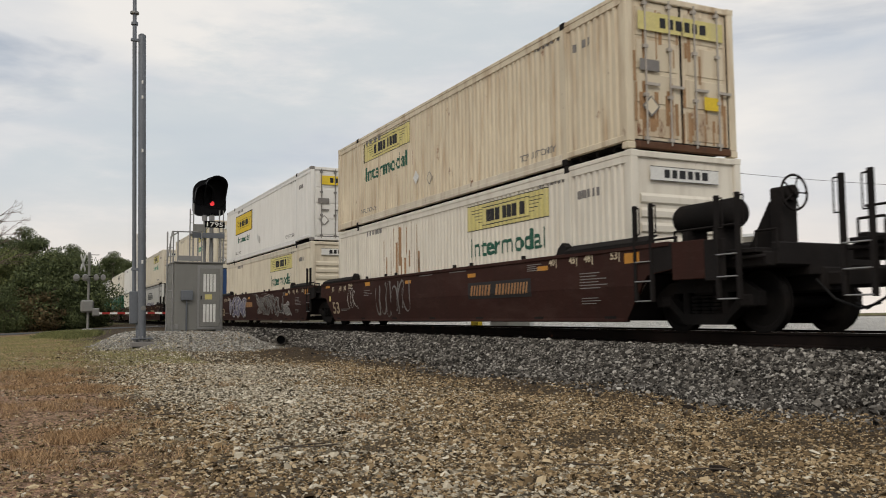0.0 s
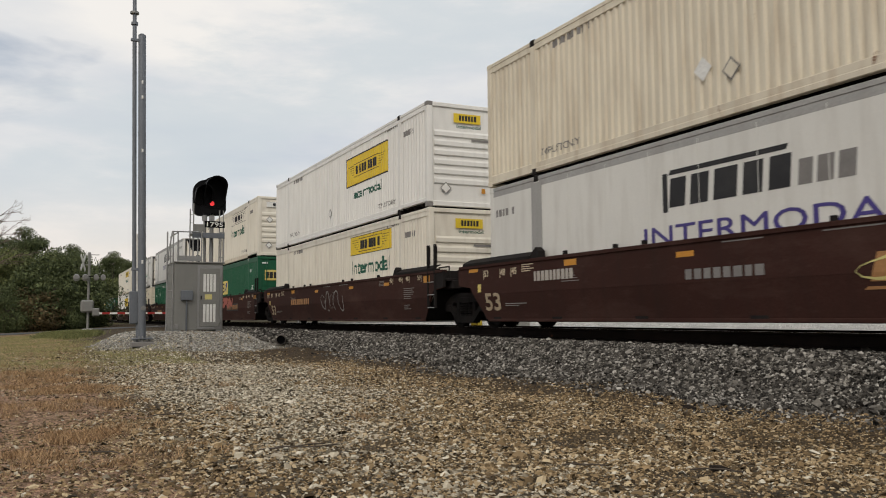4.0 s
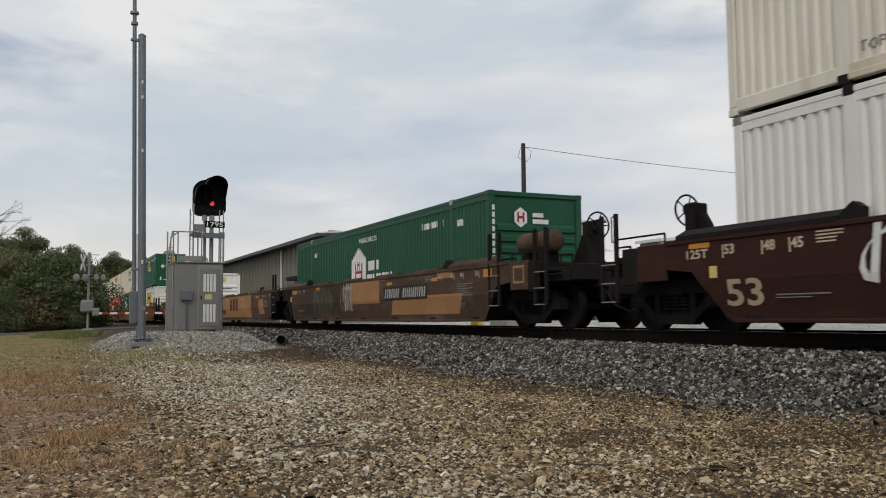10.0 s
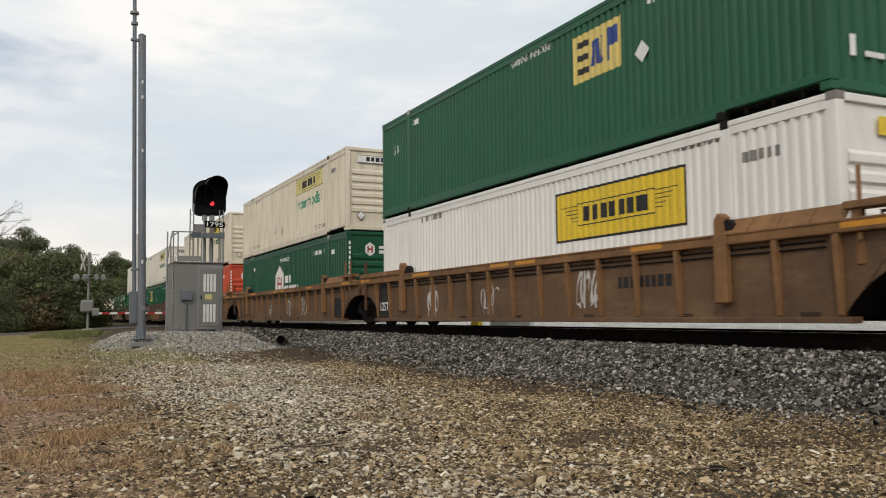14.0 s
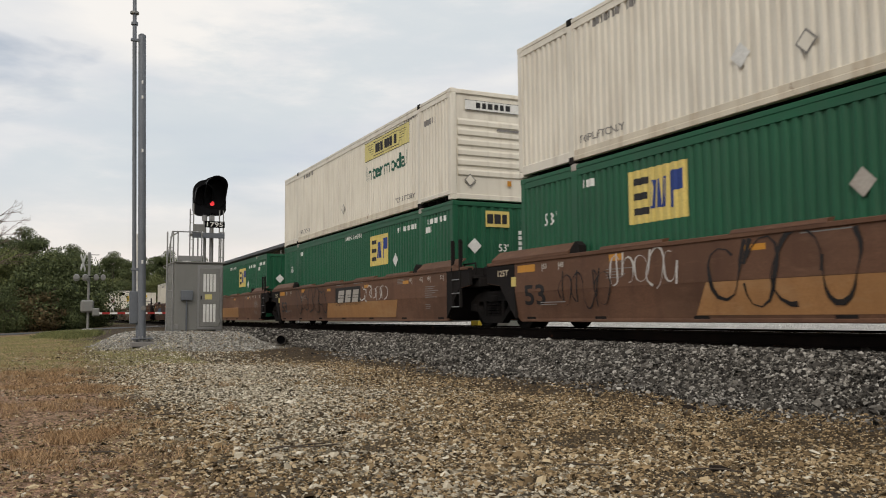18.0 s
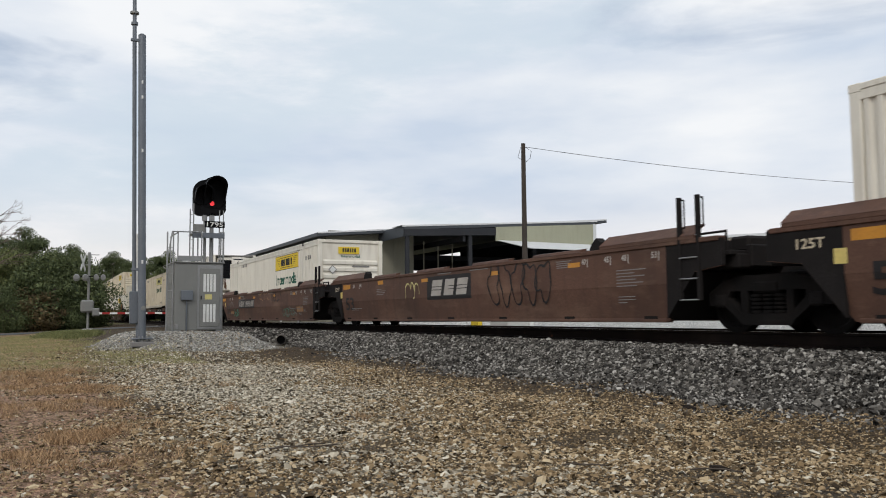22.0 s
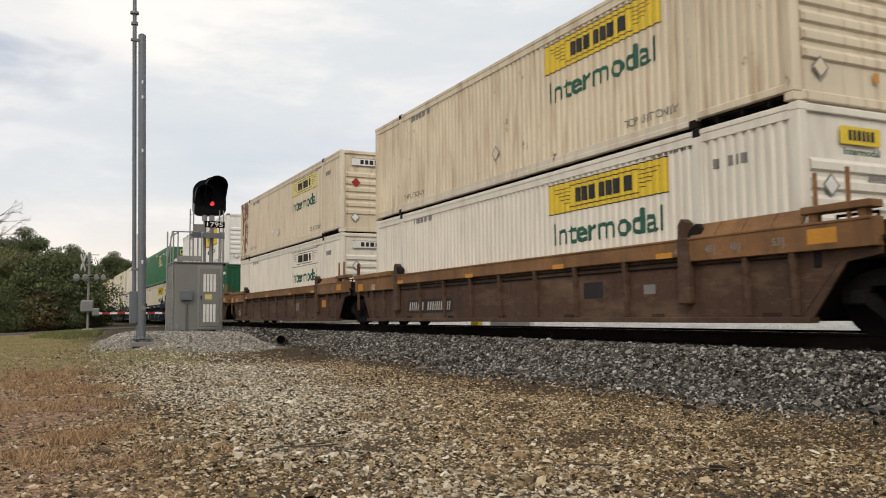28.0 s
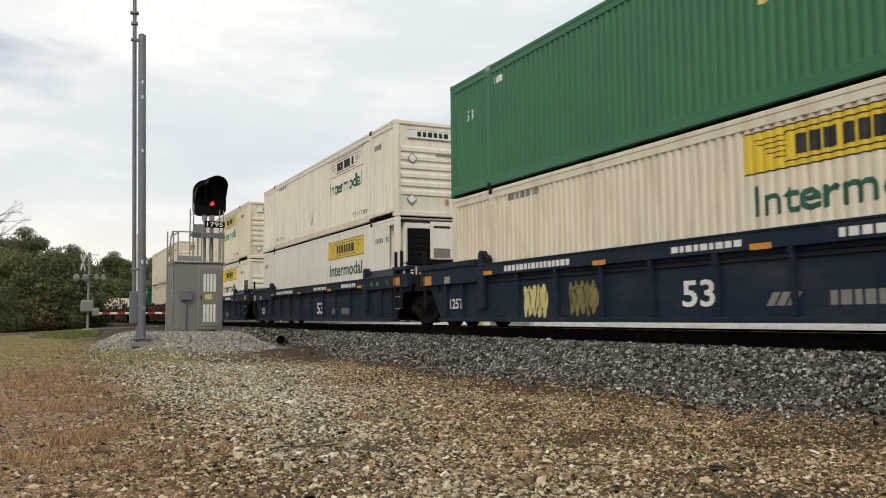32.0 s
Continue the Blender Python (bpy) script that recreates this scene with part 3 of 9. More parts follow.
def rail_geo(side, top):
    """A long edge rail: a plain band with a proud lip along its outer edge."""
    if top:
        g = Geo().box(-L2 + 0.15, L2 - 0.15, -1.287, -1.2, H_BOX - 0.225, H_BOX - 0.09, 0.006)
        g.box(-L2 + 0.15, L2 - 0.15, -1.297, -1.18, H_BOX - 0.098, H_BOX - 0.008, 0.012)
    else:
        g = Geo().box(-POST, POST, -1.288, -1.2, 0.13, 0.25, 0.006)
        g.box(-POST, POST, -1.298, -1.18, 0.04, 0.138, 0.01)
    if side > 0:
        g.v = [(x, -y, z) for x, y, z in g.v]
    return g


def frame_parts(ob, paint, posts, ribbed=True, rails=None, front=0.16, crown=None):
    rails = rails or paint
    for side in (-1, 1):
        part("side_wall", cached(("side_wall", side, ribbed, front), lambda: side_wall(side, ribbed, front), paint), None, ob)
        ys = sorted((side * 1.295, side * 1.2))
        part("top_rail", cached(("top_rail", side), lambda: rail_geo(side, True), crown or rails), None, ob)
        part("bottom_rail", cached(("bottom_rail", side), lambda: rail_geo(side, False), "rail_worn" if paint in ("cream", "ivory", "cream_worn") else rails), None, ob)
        for end in (-1, 1):
            # the end stretches of the rail sit higher, over a dark recess
            xs = sorted((end * (POST + 0.09), end * (L2 - 0.15)))
            part("end_rail", cached(("end_rail", side, end), lambda: Geo().box(*xs, *ys, 0.13 if end > 0 else 0.05, 0.25, 0.012), rails), None, ob)
        for end in (-1, 1):
            xs = sorted((end * L2, end * (L2 - 0.17)))
            part("corner_post", cached(("corner_post", side, end), lambda: Geo().box(*xs, *sorted((side * 1.295, side * 1.13)), 0.12, H_BOX - 0.1, 0.02), posts), None, ob)
            for z0, nm in ((0.0, "bottom"), (H_BOX - 0.12, "top")):
                part("corner_casting", cached(("corner_casting", side, end, nm), lambda: Geo().box(
                    *sorted((end * (L2 + 0.004), end * (L2 - 0.178))), *sorted((side * 1.299, side * 1.13)), z0, z0 + 0.12, 0.01), "ink_grey" if paint == "white" else posts), None, ob)
            px = end * POST
            part("lifting_post", cached(("lifting_post", side, end), lambda: Geo().box(
                px - 0.1, px + 0.1, *sorted((side * 1.296, side * 1.2)), 0.1, H_BOX - 0.1, 0.012), paint), None, ob)
            for z0, nm in ((-0.012, "bottom"), (H_BOX - 0.13, "top")):
                part("lifting_casting", cached(("lifting_casting", side, end, nm), lambda: Geo().box(
                    px - 0.09, px + 0.09, *sorted((side * 1.303, side * 1.15)), z0, z0 + 0.145, 0.012), "ink_pale" if paint.startswith("green") and nm == "top" else "black_steel"), None, ob)


def roof_geo():
    g = Geo()
    x = -L2 + 0.15
    g.box(-L2 + 0.02, L2 - 0.02, -1.21, 1.21, H_BOX - 0.05, H_BOX - 0.03)
    while x < L2 - 0.3:
        g.box(x, x + 0.14, -1.18, 1.18, H_BOX - 0.035, H_BOX - 0.012)
        x += 0.28
    return g


def base_geo():
    g = Geo().box(-L2 + 0.1, L2 - 0.1, -1.2, 1.2, 0.10, 0.17)
    for i in range(30):
        x = -L2 + 0.5 + i * 0.52
        g.box(x, x + 0.06, -1.2, 1.2, 0.02, 0.1)
    return g


def end_ribs(end):
    """A blank end: flat top field, seven wide pressed slats, sill."""
    g, e = Geo(), end
    xs = lambda a, b: sorted((e * (L2 - a), e * (L2 - b)))
    g.box(*xs(0.05, 0.09), -1.14, 1.14, 0.1, H_BOX - 0.1)
    g.box(*xs(0.0, 0.12), -1.15, 1.15, H_BOX - 0.13, H_BOX - 0.01, 0.015)
    g.box(*xs(0.0, 0.12), -1.15, 1.15, 0.02, 0.16, 0.015)
    return g


def end_slats(ob, e, paint):
    """Six wide slats pressed out of a blank end."""
    poly = [(e * (L2 - 0.05), 0.0), (e * (L2 - 0.005), 0.035), (e * (L2 - 0.005), 0.14), (e * (L2 - 0.05), 0.2)]
    for i in range(6):
        part("slat", cached(("slat", e), lambda: Geo().prism(poly, -1.08, 1.08), paint), None, ob, at=pose(0, 0, 0.62 + 0.262 * i))


def doors(ob, e, paint):
    """A pair of panelled doors in their frame."""
    xs = lambda a, b: sorted((e * (L2 - a), e * (L2 - b)))
    part("door_header", cached(("door_header", e), lambda: Geo().box(*xs(0.0, 0.12), -1.15, 1.15, H_BOX - 0.13, H_BOX - 0.01, 0.015), paint), None, ob)
    part("door_sill", cached(("door_sill", e), lambda: Geo().box(*xs(0.0, 0.12), -1.15, 1.15, 0.02, 0.15, 0.015), "car_rust" if paint == "cream_worn" else paint), None, ob)
    gasket = Geo().box(*xs(0.03, 0.06), 1.12, 1.158, 0.14, H_BOX - 0.13).box(*xs(0.03, 0.06), -1.12, 1.12, 0.135, 0.18).box(*xs(0.03, 0.06), -0.014, 0.014, 0.18, H_BOX - 0.13)
    part("door_gasket", cached(("door_gasket", e), lambda: gasket, "black_steel"), None, ob)
    for k, (y0, y1) in enumerate(((-1.135, -0.01), (0.01, 1.135))):
        leaf = part("door", cached(("door", e, k), lambda: Geo().box(*xs(0.05, 0.09), y0, y1, 0.16, H_BOX - 0.14, 0.01), paint), None, ob)
        for z0 in (0.24, 0.86, 1.48, 2.10):
            part("door_panel", cached(("door_panel", e, k), lambda: Geo().box(*xs(0.035, 0.06), y0 + 0.09, y1 - 0.09, 0.0, 0.55, 0.012), "cream_bare" if paint == "cream_worn" and z0 < 0.3 else paint), None, leaf, at=pose(0, 0, z0))


def end_corr(end):
    """A blank end with upright ribs."""
    g, e = Geo(), end
    xs = lambda a, b: sorted((e * (L2 - a), e * (L2 - b)))
    g.box(*xs(0.05, 0.09), -1.14, 1.14, 0.1, H_BOX - 0.1)
    g.box(*xs(0.0, 0.12), -1.15, 1.15, H_BOX - 0.13, H_BOX - 0.01, 0.015)
    g.box(*xs(0.0, 0.12), -1.15, 1.15, 0.02, 0.16, 0.015)
    return g


def end_rib(e):
    v = []
    for yy, d in ((0.0, 0.05), (0.03, 0.012), (0.12, 0.012), (0.15, 0.05)):
        v += [(e * (L2 - d), yy, 0.16), (e * (L2 - d), yy, H_BOX - 0.13)]
    return Geo().add(v, [(0, 2, 3, 1), (2, 4, 5, 3), (4, 6, 7, 5)])


def end_upright(ob, e, paint):
    part("end_wall", cached(("end_corr", e), lambda: end_corr(e), paint), None, ob)
    for i in range(8):
        part("end_rib", cached(("end_rib", e), lambda: end_rib(e), paint), None, ob, at=pose(0, -1.0 + 0.265 * i, 0))


def door_gear(ob, end, mat="ink_grey"):
    e = end
    for y in (-0.86, -0.3, 0.3, 0.86):
        g = Geo().rod((e * (L2 + 0.012), y, 0.1), (e * (L2 + 0.012), y, H_BOX - 0.08), 0.019, 8)
        for z in (0.2, 1.0, 1.9, 2.7):
            g.box(*sorted((e * (L2 - 0.04), e * (L2 + 0.03))), y - 0.05, y + 0.05, z - 0.03, z + 0.03)
        g.box(*sorted((e * (L2 - 0.0), e * (L2 + 0.035))), y - 0.02, y + 0.3, 1.18, 1.23)
        part("lock_rod", g, mat, ob)


def sheets(rects, off, ribbed=True):
    g = Geo()
    for r in rects:
        rib_strip(g, *r[:4], off=off, ribbed=ribbed, skew=r[4] if len(r) > 4 else 0.0)
    return g


def end_sheets(rects, end, off=0.0):
    """Flat paint on an end: (y0, y1, z0, z1)."""
    g = Geo()
    x = end * (L2 + 0.001 + off)
    for y0, y1, z0, z1 in rects:
        g.add([(x, y0, z0), (x, y1, z0), (x, y1, z1), (x, y0, z1)], [(0, 1, 2, 3)])
    return g


def frame_rects(x0, x1, z0, z1, w):
    return [(x0, x1, z1 - w, z1), (x0, x1, z0, z0 + w), (x0, x0 + w, z0 + w, z1 - w), (x1 - w, x1, z0 + w, z1 - w)]


def streaks(y0, y1, z0, z1, n, seed):
    """Thin runs of rust, some long, some short: (y0, y1, z0, z1)."""
    rng = random.Random(seed)
    out = []
    for i in range(n):
        y, w, f = rng.uniform(y0, y1), rng.uniform(0.012, 0.05), rng.random()
        top = z0 + (z1 - z0) * (0.35 + 0.65 * rng.random())
        out.append((y - w, y + w, top - (top - z0) * (0.3 + 0.7 * f), top))
    return out


def side_streaks(x0, x1, z0, z1, n, seed):
    """Thin runs of rust down the near wall, bent with its ribs."""
    return sheets(streaks(x0, x1, z0, z1, n, seed), 0.004)


def blocks(x0, x1, z0, z1, n, seed, gap=0.3, skew=0.0):
    """A row of plain upright blocks in place of a name."""
    rng = random.Random(seed)
    w = [0.7 + 0.6 * rng.random() for _ in range(n)]
    unit = (x1 - x0) / (sum(w) + gap * (n - 1))
    out, x = [], x0
    for a in w:
        out.append((x, x + a * unit, z0, z1, skew))
        x += (a + gap) * unit
    return out


def letter_bars(x0, x1, z0, z1, seed):
    """Plain bars like strokes of unreadable words."""
    rng = random.Random(seed)
    n = max(3, int((x1 - x0) / ((z1 - z0) * 0.75)))
    return [r for r in blocks(x0, x1, z0, z1, n, seed, 0.45) if rng.random() > 0.12]


def carrier_logo(ob, style, x0, ribbed=True):
    """The carrier's panel with plain blocks for its name, and the word below it."""
    x1, z0, z1, up = x0 + 3.7, 1.99, 2.61, 0.0 if ribbed else 0.007
    if style == "framed":
        x0, x1, z0, z1 = x0 - 0.3, x1 - 0.22, 1.40, 2.40
    panel = {"yellow": "yellow", "framed": "yellow", "faded": "yellow_faded", "pale": None}[style]
    if panel:
        part("logo_panel", sheets([(x0, x1, z0, z1)], 0.004 + up, ribbed), panel, ob)
    ink, zm = "ink_black", (z0 + z1) / 2
    w = 0.045 if style == "framed" else 0.02
    if style != "yellow":
        part("logo_frame", sheets(frame_rects(x0, x1, z0, z1, w), 0.006 + up, ribbed), ink, ob)
    else:
        part("logo_frame", sheets([(x0, x1, z1 - 0.02, z1), (x0, x1, z0, z0 + 0.02)], 0.006 + up, ribbed), ink, ob)
    part("logo_mark", sheets(blocks(x0 + 0.95, x1 - 0.95, zm - 0.14, zm + 0.14, 7, 4, 0.3), 0.008 + up, ribbed), ink, ob)
    curl = []
    for i in range(5):
        curl += [(x0 + 0.2 + 0.09 * i, x0 + 0.78, zm + 0.17 - 0.075 * i, zm + 0.185 - 0.075 * i),
                 (x1 - 0.78, x1 - 0.2 - 0.09 * i, zm + 0.17 - 0.075 * i, zm + 0.185 - 0.075 * i)]
    part("logo_scroll", sheets(curl + [(x0 + 0.75, x1 - 0.75, zm + 0.2, zm + 0.22), (x0 + 0.75, x1 - 0.75, zm - 0.22, zm - 0.2)], 0.007 + up, ribbed), ink, ob)


WORD = {}


def word(ob, words, height, x, z, ink, width=None, ribbed=True, bold=0.012, name="lettering"):
    key = (words, height, round(x, 3), z, ink, width, ribbed)
    if key not in WORD:
        WORD[key] = wrapped(words, height, x, z, width, bold, ribbed, off=0.005 if ribbed else 0.009).mesh("lettering", M[ink], fix=False)
    part(name, WORD[key], None, ob)


def diamond(ob, x, z, s, ink, end=None, frame_only=False, mat2=None):
    """A hazard-card holder: a square on its point."""
    def ring(r):
        return [(0, -r), (r, 0), (0, r), (-r, 0)]
    g = Geo()
    if end is None:
        g.add([(x + a, -1.288, z + b) for a, b in ring(s)], [(0, 1, 2, 3)])
        g2 = Geo().add([(x + a, -1.292, z + b) for a, b in ring(s * 0.8)], [(0, 1, 2, 3)])
    else:
        xx = end * (L2 + 0.002)
        g.add([(xx, x + a, z + b) for a, b in ring(s)], [(0, 1, 2, 3)])
        g2 = Geo().add([(xx + end * 0.003, x + a, z + b) for a, b in ring(s * 0.8)], [(0, 1, 2, 3)])
    part("card_holder", g, "ink_grey" if frame_only else ink, ob)
    if frame_only:
        part("card_back", g2, mat2, ob)


def dry_container(paint, end="ribs", logo="yellow", tone_posts=None, word_ink="ink_green", rusty=0, seed=0, shift=0.0, runs=None):
    """A cream or white 53-foot container with ribbed sides. The sign lies toward its blank end."""
    ob = thing("shipping_container", "", "")
    frame_parts(ob, "cream_rusty" if rusty else paint, tone_posts or paint)
    flip = end == "doors"
    part("roof", cached(("roof",), roof_geo, paint), None, ob)
    part("base", cached(("base",), base_geo, "black_steel"), None, ob)
    a, b = (1, -1) if not flip else (-1, 1)
    end_paint = "cream_worn" if rusty else paint
    part("end_wall", cached(("end_wall", a), lambda: end_ribs(a), end_paint), None, ob)
    end_slats(ob, a, end_paint)
    doors(ob, b, paint)
    door_gear(ob, b, "ink_pale" if paint == "cream_worn" else "ink_grey")
    x0 = (1.67 if not flip else -5.5) + shift
    if runs:
        part("rust_stain", side_streaks(*runs, 26, seed), "rust_wash", ob)
    if logo:
        carrier_logo(ob, logo, x0)
    if logo in ("yellow", "faded", "pale"):
        word(ob, "Intermodal", 0.43, x0 + 0.2, 1.37, word_ink, 3.32, bold=0.035)
    elif word_ink:
        word(ob, "Intermodal", 0.30, x0 + 0.36, 0.95, word_ink, 2.6, bold=0.03)
    word(ob, "TOP LIFT ONLY", 0.14, 4.3, 0.36, "ink_grey", 1.4)
    word(ob, "TOP LIFT ONLY", 0.14, -5.8, 0.36, "ink_grey", 1.35)
    part("marking", sheets(letter_bars(-5.3, -4.0, 2.52, 2.66, seed + 2) + letter_bars(6.4, 7.1, 2.2, 2.36, seed + 3) + letter_bars(5.0, 5.9, 2.62, 2.72, seed), 0.005), "ink_grey", ob)
    diamond(ob, -0.4, 0.75, 0.19, "ink_grey", frame_only=True, mat2=M[paint])
    if seed % 2:
        diamond(ob, -1.6 + 0.3 * (seed % 5), 0.9, 0.2, "ink_white")
    if seed % 4 == 1 and logo != "framed":
        part("red_tape", sheets([(-1.62, -1.56, 1.3, 1.75)], 0.005), "ink_maroon", ob)
    e = 1
    if not flip:
        yellow = logo in ("yellow", "framed")
        ya, yb = (-0.5, 0.34) if yellow else (-0.88, 0.72)
        part("end_sign", end_sheets([(ya, yb, 2.36, 2.62)], e), "yellow" if yellow else "ink_white", ob)
        part("end_sign_mark", end_sheets([(y0, y1, z0, z1) for y0, y1, z0, z1, _ in blocks(ya + 0.2 * (yb - ya), yb - 0.16 * (yb - ya), 2.42, 2.57, 6, 4, 0.35)]
                                         + ([(ya, yb, 2.612, 2.622), (ya, yb, 2.358, 2.368)] if not yellow else []), e, 0.004), "ink_black", ob)
        if yellow and word_ink:
            part("lettering", flat_text("Intermodal", 0.10, -0.38, 2.22, 0.76, e * (L2 - 0.046), bold=0.02), word_ink, ob)
        diamond(ob, -0.75, 0.52, 0.17, "ink_grey", end=e, frame_only=True, mat2=M["ink_white"] if seed % 2 else M[paint])
        if rusty:
            diamond(ob, -0.72, 1.75, 0.17, "ink_red", end=e)
        elif seed % 3 == 0:
            diamond(ob, -0.72, 1.75, 0.17, "ink_grey", end=e, frame_only=True, mat2=M["ink_white"])
        part("placard", end_sheets([(0.35, 0.47, 0.42, 0.56)], e), "amber", ob)
        part("document_holder", Geo().box(L2 - 0.05, L2 + 0.02, 0.82, 0.98, 0.36, 0.62, 0.01), "ink_white", ob)
        part("marking", end_sheets([(0.05, 0.75, 1.86, 1.92)], e), "ink_grey", ob)
    else:
        worn = paint == "cream_worn"
        ya, yb = (-1.02, 1.0) if worn else (-0.9, 0.95)
        part("end_sign", end_sheets([(ya, -0.02, 2.2, 2.55), (0.02, yb, 2.2, 2.55)], e, 0.012), "yellow_faded" if worn else "yellow", ob)
        part("end_sign_mark", end_sheets([(y0, y1, z0, z1) for y0, y1, z0, z1, _ in blocks(-0.52, 0.58, 2.28, 2.47, 6, 4, 0.35)], e, 0.016), "ink_black", ob)
        if worn:
            part("rust_stain", end_sheets(streaks(-1.1, 1.1, 0.16, 1.3, 34, 8) + streaks(-1.1, 1.1, 1.2, 2.7, 9, 9), e, -0.034), "rust_wash", ob)
        part("marking", end_sheets([(-1.0, -0.55, 1.45, 1.66)], e, 0.012), "ink_grey", ob)
        part("placard", end_sheets([(0.5, 0.85, 0.85, 1.1)], e, 0.012), "yellow", ob)
        diamond(ob, -0.75, 0.8, 0.2, "ink_grey", end=1, frame_only=True, mat2=M[paint])
    return ob


def pool_logo(ob, x0, z0, w, h, end=None):
    """A pale yellow square with three plain blocks."""
    rects = [(0.06, 0.36, "ink_black"), (0.36, 0.68, "ink_blue"), (0.69, 0.94, "ink_blue")]
    if end is None:
        part("logo_panel", sheets([(x0, x0 + w, z0, z0 + h)], 0.004), "yellow_pale", ob)
        g, gb = [], []
        for z in (0.16, 0.44, 0.72):
            g.append((x0 + 0.07 * w, x0 + (0.34 if z != 0.44 else 0.31) * w, z0 + z * h, z0 + (z + 0.13) * h))
        gb += [(x0 + 0.38 * w, x0 + 0.44 * w, z0 + 0.24 * h, z0 + 0.76 * h, 0.06 * w), (x0 + 0.50 * w, x0 + 0.56 * w, z0 + 0.24 * h, z0 + 0.76 * h, -0.04 * w),
               (x0 + 0.56 * w, x0 + 0.64 * w, z0 + 0.24 * h, z0 + 0.78 * h, 0.04 * w), (x0 + 0.70 * w, x0 + 0.77 * w, z0 + 0.2 * h, z0 + 0.86 * h),
               (x0 + 0.77 * w, x0 + 0.92 * w, z0 + 0.5 * h, z0 + 0.86 * h)]
        part("logo_mark", sheets(g, 0.007), "ink_black", ob)
        part("logo_mark", sheets(gb, 0.007), "ink_blue", ob)
    else:
        part("end_sign", end_sheets([(x0, x0 + w, z0, z0 + h)], end), "yellow_pale", ob)
        part("end_sign_mark", end_sheets([(x0 + a * w, x0 + b * w - 0.03, z0 + 0.2 * h, z0 + 0.8 * h) for a, b, _ in rects], end, 0.004), "ink_black", ob)


def pool_container(paint, end="corr", posts=None, seed=0, dia="ink_white", sign=None, card=None, plain=False):
    """A green or blue 53-foot container of a shared pool."""
    ob = thing("shipping_container", "", "")
    frame_parts(ob, paint, posts or paint)
    part("roof", cached(("roof",), roof_geo, paint), None, ob)
    part("base", cached(("base",), base_geo, "black_steel"), None, ob)
    e = 1 if end == "corr" else -1
    end_upright(ob, e, paint)
    doors(ob, -e, paint)
    if end == "doors":
        door_gear(ob, 1, paint)
    x0 = sign if sign is not None else (2.15 if end == "corr" else -0.58)
    if end == "doors":
        pool_logo(ob, x0, 1.27, 1.48, 0.74)
    else:
        pool_logo(ob, x0, 1.54, 1.52, 0.94)
    if not posts:
        word(ob, "53'", 0.26, -7.2, 1.8, "ink_white", 0.46)
    if seed % 2:
        word(ob, "53'", 0.26, 6.95 if plain else 6.6, 1.62 if plain else 0.85 if end == "corr" else 1.32, "ink_white", 0.5)
    if x0 > -3.0:
        word(ob, "WARNING HIGH CUBE", 0.15, x0 - 2.45, 2.53, "ink_white", 1.6)
    more = letter_bars(4.4, 5.7, 2.4, 2.54, seed) + letter_bars(6.5, 7.6, 2.42, 2.56, seed + 5) if end == "corr" else []
    part("marking", sheets(more + letter_bars(6.4, 6.75, 2.2, 2.36, seed + 1) + letter_bars(-5.82, -5.45, 2.4, 2.55, 7), 0.005), "ink_white", ob)
    dx = card if card is not None else x0 + 2.1 if end == "corr" else -4.5
    diamond(ob, dx, 1.62 + 0.4 * (seed % 2), 0.2, dia)
    if end == "corr":
        if posts:
            word(ob, "53", 0.42, 6.95, 1.35, "ink_white", 0.55, bold=0.02)
            part("placard", sheets([(6.98, 7.45, 0.72, 1.1)], 0.005), "ink_white", ob)
            part("lettering", flat_text("53", 0.4, 0.0, 1.4, 0.46, L2 + 0.003, bold=0.02), "ink_white", ob)
            part("placard", end_sheets([(0.02, 0.5, 1.0, 1.22)], 1), "ink_white", ob)
        elif not plain:
            pool_logo(ob, -0.35, 2.25, 0.7, 0.42, 1)
            diamond(ob, -0.68, 1.75, 0.2, "ink_white", end=1)
            part("lettering", flat_text("53'", 0.2, 0.02, 1.62, 0.3, L2 + 0.003, bold=0.01), "ink_white", ob)
        if plain:
            if seed % 2 == 0:
                part("marking", end_sheets([(y0, y0 + 0.09, 1.7 + 0.16 * i, 1.82 + 0.16 * i) for y0 in (0.42, 0.72) for i in range(5)], 1), "ink_white", ob)
            return ob
        part("marking", end_sheets([(0.62, 0.72, 1.1 + 0.14 * i, 1.2 + 0.14 * i) for i in range(8)] + [(-0.9, -0.78, 0.5, 0.8), (-0.6, -0.2, 0.52, 0.6)], 1), "ink_white", ob)
        part("placard", end_sheets([(0.42, 0.85, 0.5, 0.68)], 1), "ink_white", ob)
    else:
        pool_logo(ob, -0.95, 1.75, 0.62, 0.5, 1)
        part("marking", end_sheets([(0.2, 0.78, 2.12, 2.26), (0.16, 0.86, 1.85, 2.0), (-1.1, -0.8, 2.55, 2.62), (0.7, 1.0, 2.55, 2.62)], 1, 0.012), "ink_white", ob)
        diamond(ob, 0.75, 1.35, 0.17, "ink_white", end=1)
    return ob


